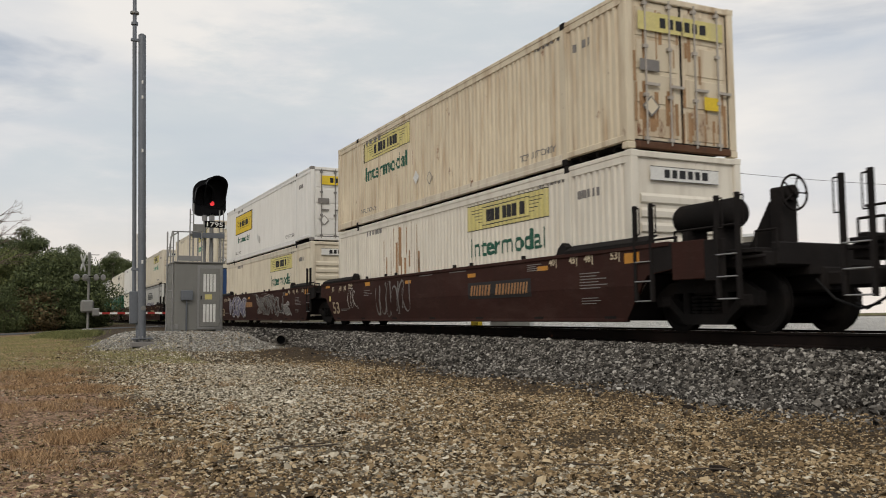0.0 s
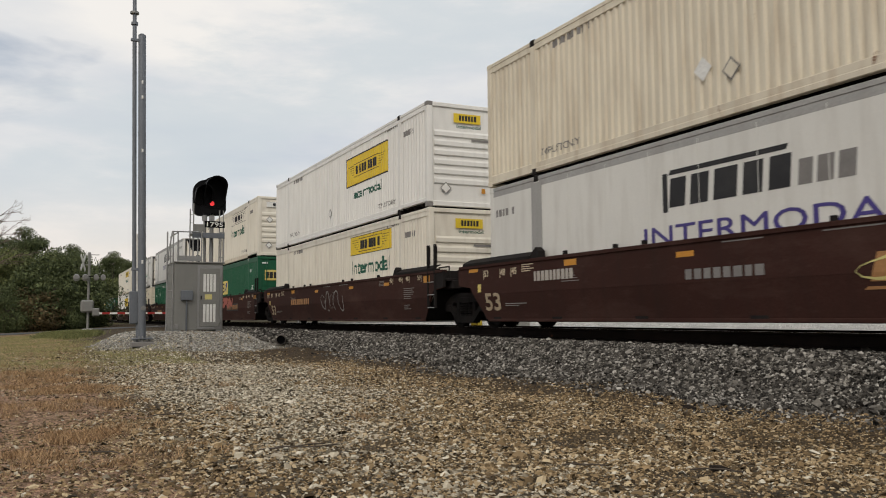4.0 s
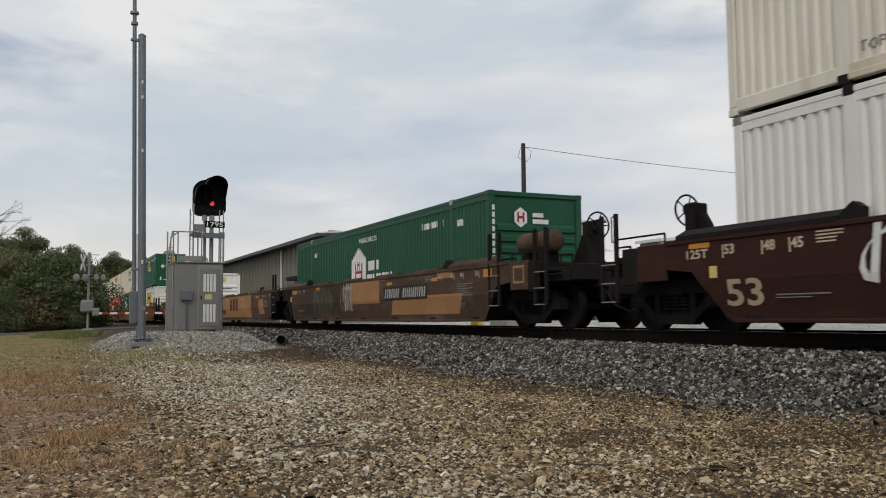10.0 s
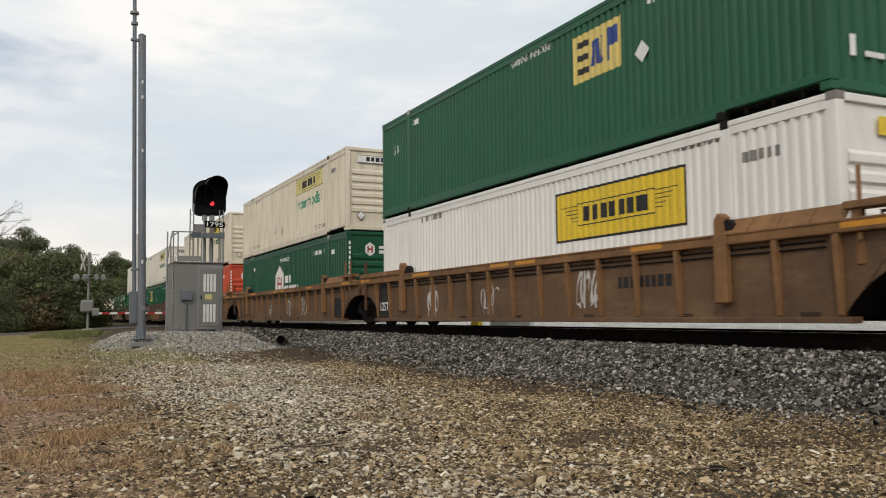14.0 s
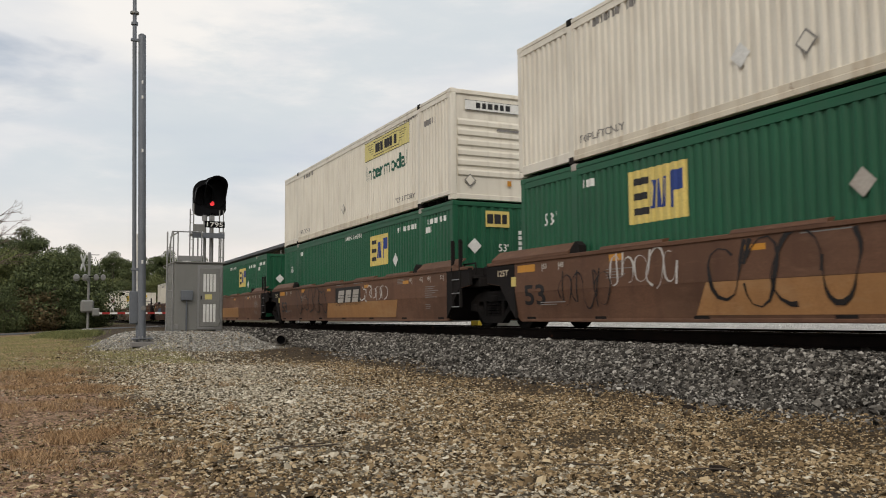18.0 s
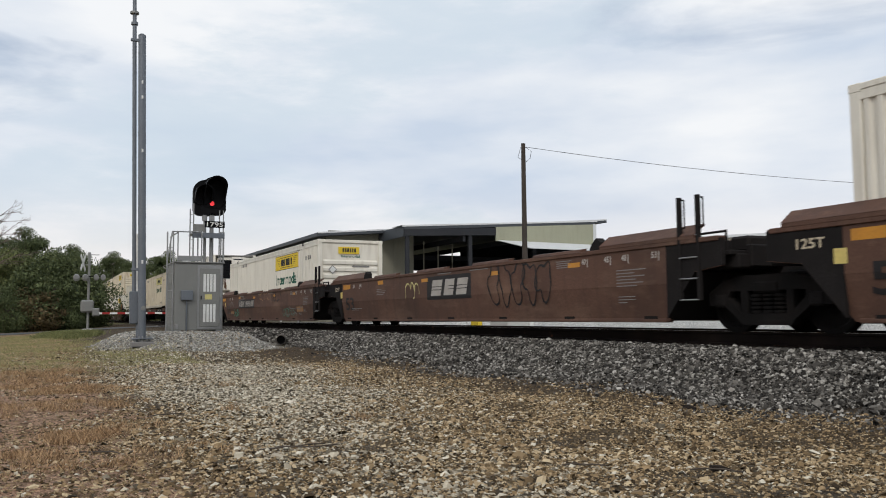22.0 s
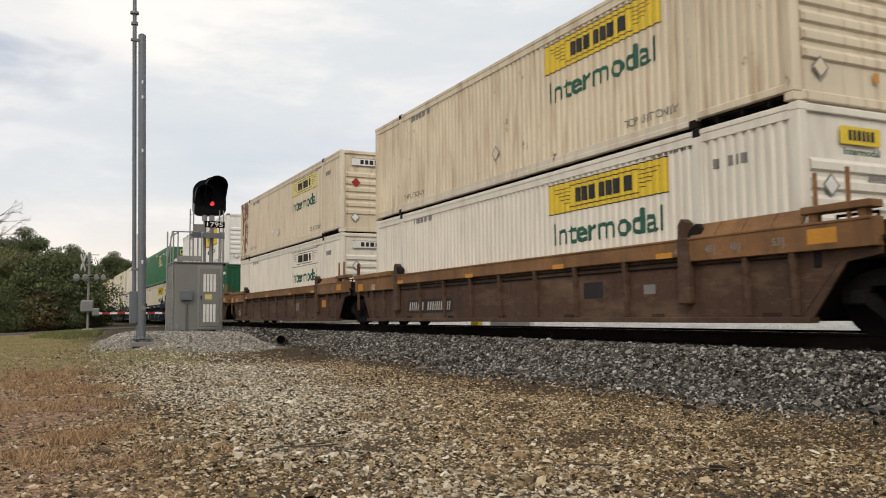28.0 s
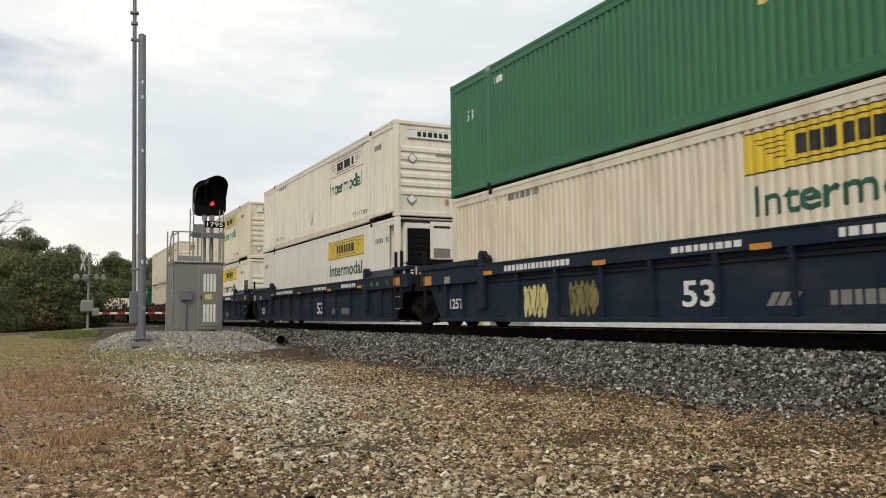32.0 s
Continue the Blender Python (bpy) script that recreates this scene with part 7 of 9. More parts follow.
    tag(well_car(0.5, "ribbed", "car_earth", (
        (("plate", -7.7, 0.75, 0.9, 1.0, "spray_black"), ("text", -7.7, 0.6, 0.66, 0.25, "ink_white", "125T"), ("scribble", -4.3, 0.7, 0.62, 0.8, "spray_white", 31, 0.03, 4), ("scribble", -1.25, 0.7, 0.75, 0.75, "spray_white", 32, 0.02, 4),
         ("scribble", 2.6, 0.78, 0.7, 0.7, "spray_white", 36, 0.025, 6), ("bars", 4.2, 0.86, 1.4, 0.2, "spray_black", 8)),
        (("plate", -7.4, 0.62, 0.85, 0.65, "spray_black"), ("plate", 7.5, 0.62, 0.85, 0.65, "spray_black"), ("scribble", 3.4, 0.7, 0.7, 0.7, "spray_white", 33, 0.02, 4), ("scribble", 1.2, 0.7, 0.7, 0.7, "spray_white", 37, 0.02, 4),
         ("scribble", -2.0, 0.7, 0.7, 0.7, "spray_white", 38, 0.02, 4)),
        (("scribble", -2.5, 0.9, 0.62, 0.4, "spray_white", 34, 0.02, 4), ("scribble", -0.54, 0.8, 0.7, 0.5, "spray_white", 39, 0.02, 5), ("scribble", 1.66, 0.7, 0.65, 0.75, "spray_white", 35, 0.025, 6),
         ("bars", -4.6, 0.84, 1.0, 0.2, "spray_black", 6), ("scribble", 4.4, 0.75, 0.8, 0.7, "spray_white", 40, 0.02, 4))), chord="car_ochre"),
        "rusty brown three-unit well car with upright side posts")
    tag(well_car(-62.5, "smooth", "car_tan", (
        (("plate", 0.2, 0.53, 5.8, 0.5, "ink_tan", 0.3), white_bars(3.6, 0.97), ("scribble", -1.0, 0.9, 2.7, 0.95, "spray_black", 41, 0.035, 4), ("scribble", -3.9, 1.08, 1.8, 0.6, "spray_white", 79, 0.02, 5), k53,
         ("scribble", -5.6, 0.8, 1.6, 0.7, "spray_black", 80, 0.015, 4), w125),
        (("plate", 1.4, 0.53, 6.4, 0.5, "ink_tan", 0.3),) + ttx(0.6) + (("bubble", -3.6, 0.9, 3.8, 0.75, "spray_black", 42, 5), ("scribble", 3.0, 1.0, 2.2, 0.5, "spray_white", 81, 0.02, 5), k53, w125),
        (("plate", 0.1, 0.58, 5.9, 0.5, "ink_tan", 0.25), white_bars(-3.4, 0.98, 3.1, 0.3), ("scribble", -5.9, 1.0, 0.8, 0.6, "ink_grey", 43, 0.02, 3), ("text", -1.55, 0.98, 0.2, 0.24, "spray_black", "A")))),
        "tan and rust-brown three-unit well car with graffiti")
    tag(well_car(-124.7, "smooth", "car_faded", (
        (white_bars(3.45, 0.95, 2.8, 0.3), ("piece", 0.4, 0.86, 2.5, 0.9, "spray_white", 57, 5, "spray_black", None, 0.08), ("piece", -4.9, 0.9, 1.6, 0.5, "spray_cyan", 53, 4, "spray_blue", None, 0.05),
         ("scribble", 4.35, 0.6, 1.2, 0.34, "spray_white", 82, 0.025, 4), ("scribble", 7.0, 1.1, 1.6, 0.6, "spray_black", 83, 0.03, 4), k53, w125),
        ttx(0.0, 1.02) + (("bubble", 3.4, 1.0, 2.6, 0.8, "spray_black", 54, 5), ("scribble", -2.2, 1.0, 0.9, 0.4, "yellow_faded", 84, 0.02, 3), k53, w125),
        (white_bars(-3.1, 0.98, 3.2, 0.28), ("scribble", 2.66, 1.22, 1.5, 0.55, "spray_black", 55, 0.022, 4), ("scribble", 5.6, 0.55, 2.4, 0.4, "ink_grey", 56, 0.015, 4), ("scribble", 4.6, 0.5, 1.7, 0.4, "ink_teal", 57, 0.012, 4), ("scribble", 0.6, 1.25, 1.9, 0.35, "ink_tan", 58, 0.012, 5), ("plate", 6.3, 0.62, 0.9, 0.2, "ink_tan"), ("plate", -6.5, 0.57, 0.7, 0.13, "ink_tan", 0.05), ("scribble", -5.5, 0.57, 1.2, 0.36, "ink_teal", 91, 0.022, 3), ("scribble", -5.5, 0.5, 1.5, 0.2, "ink_teal", 92, 0.012, 3), ("scribble", -4.0, 1.28, 1.3, 0.25, "ink_grey", 93, 0.018, 4), ("scribble", -6.5, 1.0, 0.9, 0.3, "ink_grey", 94, 0.015, 3), k53))),
        "faded reddish-brown three-unit well car with graffiti")
    c = spine_car(-185.9)
    tagged(c, "dark rusty three-unit spine car carrying boxes and a trailer", "spine car")
    tag(well_car(-245.8, "ribbed", "car_umber", (
        (("bars", -3.9, 0.57, 2.6, 0.22, "ink_pale", 10), ("plate", 3.4, 0.75, 0.6, 0.3, "spray_black"), ("plate", 5.0, 0.72, 0.3, 0.16, "ink_grey")),
        (("bars", 3.0, 0.7, 0.6, 0.3, "ink_grey", 3), ("text", -7.4, 0.55, 0.72, 0.25, "ink_pale", "125T"), ("plate", 6.6, 0.78, 0.45, 0.25, "amber")),
        (("bars", -3.95, 0.57, 2.6, 0.22, "ink_pale", 10), ("scribble", -1.8, 1.33, 1.4, 0.2, "ink_grey", 85, 0.02, 4))), chord="car_ochre"),
        "rusty orange-brown three-unit well car with upright side posts")
    navy = (("bars", -3.6, 1.32, 2.5, 0.12, "ink_white", 16), ("bars", 4.4, 1.32, 1.4, 0.12, "ink_white", 8), ("bars", 1.3, 1.32, 1.5, 0.1, "ink_white", 9),
            ("text", 1.02, 0.62, 0.72, 0.42, "ink_white", "53"), ("bars", 2.63, 0.5, 0.5, 0.19, "ink_grey", 3), ("bars", 3.85, 0.5, 0.8, 0.19, "ink_grey", 5),
            ("blob", -3.75, 0.62, 0.9, 0.64, "yellow_faded", 61), ("scribble", -3.75, 0.62, 0.8, 0.55, "spray_black", 86, 0.012, 4),
            ("blob", -2.05, 0.62, 0.9, 0.6, "spray_lime", 62), ("scribble", -2.05, 0.62, 0.85, 0.55, "spray_black", 87, 0.012, 4), r125)
    tag(well_car(-309.1, "ribbed", "car_navy", (navy, navy[:6] + (r125,), navy[:6] + (r125,))), "dark navy three-unit well car with white lettering")
    for s in (-371.9, -434.6):
        tag(well_car(s, "smooth", "car_brown", ((w53,), (w53,), (w53,))), "dark brown three-unit well car far down the line")

    for s, top, top_label, low, low_label in ROWS:
        load(box(*low[0], **low[1]), s, Z_WELL, low_label + IN_WELL)
        if top:
            load(box(*top[0], **top[1]), s - 0.07, Z_TOP, top_label + ON_TOP)
    load(box("reefer", "crest"), -165.6, Z_SPINE, "white refrigerated container with black-grilled cooler and crest, on spine car")
    load(box("dry", "cream_worn", "ribs", "faded", seed=33), -186.4, Z_SPINE, "dirty cream ribbed container with faded sign, on a spine car")
    load(box("van"), -205.4, Z_SPINE, "smooth cream highway trailer with dark lettering blocks, on a spine car", "trailer", "trailers on the train")


build_train()


# ---- ground ----
def smooth(a, b, x):
    t = np.clip((x - a) / (b - a), 0, 1)
    return t * t * (3 - 2 * t)


def ground_z(x, y):
    """Height of the ground: yard, ballast bank, signal pad, crossing."""
    x, y = np.asarray(x, float), np.asarray(y, float)
    z = -0.74 + 0.10 * smooth(-12, -26, x) + 0.37 * smooth(-28, -48, x) * smooth(-3, 7, y)
    pad = smooth(1.05, 0.6, np.hypot((x + 30.0) / 6.4, (y - 4.65) / np.where(y > 4.65, 2.5, 3.2)))
    z = z + (-0.20 - z) * pad
    far = smooth(13.6, 12.4, y)
    bank = -0.245 + 0.0 * x
    up = smooth(7.7, 9.2, y) * far
    lot = -0.12 + 0.0 * x
    z = np.where(y > 11, lot + (bank - lot) * far, z + (bank - z) * up)
    z = z + 0.035 * np.sin(x * 0.9 + 1.3 * np.sin(y * 0.7)) * np.cos(y * 0.8) * (1 - up) * (y < 9) * smooth(60, 30, np.hypot(x, y))
    return z


def axis(points):
    out = []
    for a, b, n in points:
        out += list(np.linspace(a, b, n, endpoint=False))
    return np.array(out + [points[-1][1]])


def build_ground():
    xs = axis([(-3000, -400, 10), (-400, -100, 20), (-100, -50, 40), (-50, -24, 80), (-24, 0, 170), (0, 12, 20), (12, 100, 20), (100, 3000, 10)])
    ys = axis([(-3000, -200, 10), (-200, -20, 18), (-20, -3, 24), (-3, 13.8, 150), (13.8, 40, 20), (40, 300, 20), (300, 3000, 10)])
    X, Y = np.meshgrid(xs, ys, indexing="ij")
    Z = ground_z(X, Y)
    n, m = X.shape
    v = np.stack([X, Y, Z], -1).reshape(-1, 3)
    i = np.arange(n * m).reshape(n, m)
    f = np.stack([i[:-1, :-1], i[1:, :-1], i[1:, 1:], i[:-1, 1:]], -1).reshape(-1, 4)
    me = bpy.data.meshes.new("ground")
    me.from_pydata(v.tolist(), [], f.tolist())
    me.polygons.foreach_set("use_smooth", [True] * len(f))
    me.materials.append(ground_material())
    ob = new("ground", me)
    tagged(ob, "gravel yard with dry grass beside a railway bank", "ground", kind="structure")


def ground_material():
    m = bpy.data.materials.new("yard_ground")
    m.use_nodes = True
    n, l = m.node_tree.nodes, m.node_tree.links
    b = n["Principled BSDF"]
    b.inputs["Roughness"].default_value = 0.95
    b.inputs["Specular IOR Level"].default_value = 0.2
    tc, sep = n.new("ShaderNodeTexCoord"), n.new("ShaderNodeSeparateXYZ")
    l.new(tc.outputs["Object"], sep.inputs[0])

    def noise_node(scale, detail=6, rough=0.6):
        k = n.new("ShaderNodeTexNoise")
        k.inputs["Scale"].default_value, k.inputs["Detail"].default_value, k.inputs["Roughness"].default_value = scale, detail, rough
        l.new(tc.outputs["Object"], k.inputs["Vector"])
        return k.outputs["Fac"]

    def calc(op, a, c):
        k = n.new("ShaderNodeMath")
        k.operation = op
        for i, v in enumerate((a, c)):
            if isinstance(v, (int, float)):
                k.inputs[i].default_value = v
            else:
                l.new(v, k.inputs[i])
        return k.outputs[0]

    def ramp(src, lo, hi):
        k = n.new("ShaderNodeMapRange")
        k.interpolation_type = "SMOOTHSTEP"
        k.inputs["From Min"].default_value, k.inputs["From Max"].default_value = lo, hi
        l.new(src, k.inputs["Value"])
        return k.outputs["Result"]

    def mix(fac, a, c):
        k = n.new("ShaderNodeMixRGB")
        l.new(fac, k.inputs["Fac"])
        for key, v in (("Color1", a), ("Color2", c)):
            if isinstance(v, tuple):
                k.inputs[key].default_value = (*v, 1)
            else:
                l.new(v, k.inputs[key])
        return k.outputs["Color"]

    broad, mid, fine = noise_node(0.35), noise_node(1.7), noise_node(14, 8, 0.7)
    x, y = sep.outputs["X"], sep.outputs["Y"]
    wob = calc("ADD", y, calc("MULTIPLY", calc("SUBTRACT", broad, 0.5), 3.2))
    wob = calc("ADD", wob, calc("MULTIPLY", calc("SUBTRACT", mid, 0.5), 1.6))
    gravel = mix(ramp(fine, 0.3, 0.7), (0.028, 0.021, 0.014), (0.11, 0.088, 0.06))
    gravel = mix(ramp(mid, 0.45, 0.7), gravel, (0.10, 0.07, 0.038))
    tan = mix(ramp(fine, 0.3, 0.7), (0.038, 0.026, 0.014), (0.12, 0.085, 0.046))
    col = mix(ramp(wob, 3.6, 5.6), gravel, tan)
    dark = mix(ramp(fine, 0.35, 0.65), (0.032, 0.021, 0.012), (0.085, 0.06, 0.034))
    col = mix(ramp(wob, 5.0, 6.3), col, dark)
    soil = mix(ramp(fine, 0.3, 0.7), (0.15, 0.09, 0.055), (0.45, 0.30, 0.20))
    soil = mix(ramp(mid, 0.42, 0.66), soil, (0.31, 0.18, 0.112))
    soil = mix(ramp(noise_node(2.6), 0.5, 0.66), soil, (0.14, 0.08, 0.047))
    col = mix(ramp(wob, 1.5, 0.5), col, soil)
    turf = mix(ramp(mid, 0.35, 0.65), (0.20, 0.155, 0.075), (0.34, 0.24, 0.13))
    turf = mix(ramp(broad, 0.52, 0.68), turf, (0.36, 0.22, 0.14))
    col = mix(calc("MULTIPLY", ramp(wob, 2.0, 0.2), ramp(x, -14, -20)), col, turf)
    stone = mix(ramp(fine, 0.3, 0.7), (0.018, 0.016, 0.015), (0.06, 0.056, 0.052))
    bank = calc("MULTIPLY", ramp(wob, 7.0, 8.6), ramp(y, 13.6, 13.0))
    col = mix(bank, col, stone)
    px = calc("MULTIPLY", calc("ADD", x, 30.0), 1 / 6.4)
    py = calc("MULTIPLY", calc("SUBTRACT", y, 4.65), 1 / 3.2)
    pad = calc("SQRT", calc("ADD", calc("MULTIPLY", px, px), calc("MULTIPLY", py, py)), 0)
    col = mix(ramp(calc("ADD", pad, calc("MULTIPLY", mid, 0.2)), 1.14, 1.0), col, mix(ramp(fine, 0.3, 0.7), (0.14, 0.13, 0.11), (0.34, 0.32, 0.28)))
    lot = mix(ramp(mid, 0.3, 0.7), (0.42, 0.41, 0.38), (0.56, 0.55, 0.52))
    col = mix(calc("MULTIPLY", ramp(y, 13.3, 13.9), ramp(x, -75, -60)), col, lot)
    meadow = mix(ramp(mid, 0.35, 0.65), (0.06, 0.07, 0.025), (0.13, 0.11, 0.05))
    col = mix(ramp(calc("ABSOLUTE", x, 0), 80, 110), col, meadow)
    col = mix(ramp(y, -12, -25), col, meadow)
    # small stones trodden into the soil: a shade for each, dark joints between
    cell, joint = n.new("ShaderNodeTexVoronoi"), n.new("ShaderNodeTexVoronoi")
    joint.feature = "DISTANCE_TO_EDGE"
    for k in (cell, joint):
        k.inputs["Scale"].default_value = 55
        l.new(tc.outputs["Object"], k.inputs["Vector"])
    tone, vr = n.new("ShaderNodeSeparateColor"), n.new("ShaderNodeMapRange")
    l.new(cell.outputs["Color"], tone.inputs[0])
    l.new(tone.outputs[0], vr.inputs["Value"])
    vr.inputs["To Min"].default_value, vr.inputs["To Max"].default_value = 0.8, 2.1
    hs = n.new("ShaderNodeHueSaturation")
    l.new(vr.outputs["Result"], hs.inputs["Value"])
    l.new(col, hs.inputs["Color"])
    col = mix(ramp(joint.outputs["Distance"], 0.0, 0.12), mix(fine, (0.05, 0.035, 0.02), hs.outputs["Color"]), hs.outputs["Color"])
    l.new(col, b.inputs["Base Color"])
    bp = n.new("ShaderNodeBump")
    bp.inputs["Strength"].default_value, bp.inputs["Distance"].default_value = 1.0, 0.03
    l.new(calc("ADD", fine, calc("MULTIPLY", ramp(joint.outputs["Distance"], 0.0, 0.3), 0.6)), bp.inputs["Height"])
    l.new(bp.outputs[0], b.inputs["Normal"])
    return m


build_ground()


# ---- track ----
def build_track():
    x0, x1 = -420.0, 120.0
    tr = thing("railway_track", "rusty steel rails on dark wooden ties", "track", pose(0, YC, 0), kind="structure")
    prof = [(-0.075, -0.19), (0.075, -0.19), (0.075, -0.172), (0.012, -0.155), (0.012, -0.02), (0.036, -0.01), (0.036, 0.02), (0.03, 0.025), (-0.03, 0.025), (-0.036, 0.02),
            (-0.036, -0.01), (-0.012, -0.02), (-0.012, -0.155), (-0.075, -0.172)]
    for s in (-1, 1):
        part("rail", Geo().prism_x([(s * 0.7525 + y, z) for y, z in prof], x0, x1), "rail_steel", tr)
        part("rail_top", Geo().box(x0, x1, s * 0.7525 - 0.026, s * 0.7525 + 0.026, 0.022, 0.027), "rail_head", tr)
    tie = Geo().box(-0.115, 0.115, -1.3, 1.3, -0.38, -0.192, 0.015).mesh("tie", M["tie_wood"])
    n = 0
    x = -4.0
    while n < 130:
        ob = new("tie", tie)
        ob.parent, ob.matrix_basis = tr, pose(x, random.uniform(-0.03, 0.03), random.uniform(-0.006, 0.004), 0, 0, random.uniform(-1, 1))
        x -= 0.52
        n += 1
    rest = Geo()
    while x > x0:
        rest.box(x - 0.115, x + 0.115, -1.3, 1.3, -0.36, -0.19)
        x -= 0.52
    x = -3.5
    while x < x1:
        rest.box(x - 0.115, x + 0.115, -1.3, 1.3, -0.36, -0.19)
        x += 0.52
    tagged(part("far_ties", rest, "tie_wood", tr), kind="stuff")


build_track()


# ---- signal, poles, crossing ----
def signal_house():
    z = -0.2
    ob = thing("signal_house", "grey aluminium signal house with a ladder, on a gravel pad", "signal house", pose(-31.3, 5.03, z))
    part("body", Geo().box(-1.0, 1.0, -0.83, 0.83, 0.08, 2.42, 0.015), "case_aluminium", ob)
    for y in (-0.7, 0.7):
        part("skid", Geo().box(-0.95, 1.0, y - 0.1, y + 0.1, -0.02, 0.09, 0.01), "galvanised", ob)
    part("roof", Geo().box(-1.05, 1.06, -0.88, 0.88, 2.42, 2.47, 0.012), "case_aluminium", ob)
    part("door_frame", Geo().box(1.0, 1.022, -0.06, 0.80, 0.12, 2.36, 0.006), "galvanised", ob)
    door = part("door", Geo().box(1.018, 1.045, 0.02, 0.72, 0.2, 2.24, 0.008), "case_aluminium", ob, "grey louvred door")
    for z0 in (0.36, 1.42):
        for i in range(4):
            part("louvre", Geo().box(1.045, 1.056, 0.14 + 0.115 * i, 0.225 + 0.115 * i, z0, z0 + 0.62, 0.004), "ink_white", door)
    part("notice", Geo().box(1.045, 1.05, 0.2, 0.44, 1.15, 1.33), "yellow_faded", door)
    for z0 in (0.4, 1.2, 2.0):
        part("hinge", Geo().rod((1.05, 0.73, z0 - 0.06), (1.05, 0.73, z0 + 0.06), 0.025, 8), "galvanised", door)
    part("handle", Geo().rod((1.06, 0.07, 1.15), (1.06, 0.07, 1.28), 0.018, 8), "black_steel", door)
    part("meter_box", Geo().box(1.0, 1.14, -0.62, -0.22, 1.12, 1.46, 0.015), "pole_grey", ob)
    part("conduit", Geo().rod((1.05, -0.42, 0.0), (1.05, -0.42, 1.14), 0.028, 8), "pole_grey", ob)
    part("padlock_plate", Geo().box(1.0, 1.03, -0.78, -0.7, 0.12, 0.3, 0.006), "galvanised", ob)
    # ladder up the near side, with rails round the roof
    for y in (-1.08, -0.88):
        part("ladder_rail", Geo().rod((0.95, y, 0.0), (0.95, y, 3.5), 0.026, 8), "galvanised", ob)
    for i in range(10):
        part("rung", Geo().rod((0.95, -1.08, 0.25 + 0.3 * i), (0.95, -0.88, 0.25 + 0.3 * i), 0.013, 6), "galvanised", ob)
    part("handrail", Geo().path([(0.95, -1.08, 2.5), (0.95, -0.92, 3.52), (0.95, 0.08, 3.52), (0.95, 0.08, 2.47)], 0.022, 8), "galvanised", ob)
    part("handrail", Geo().path([(0.9, -0.72, 2.47), (0.9, -0.72, 3.5), (-0.9, -0.72, 3.5), (-0.9, -0.72, 2.47)], 0.022, 8), "galvanised", ob)
    part("toe_board", Geo().box(0.92, 0.95, -0.7, 0.1, 2.5, 2.68), "galvanised", ob)
    return ob


signal_house()


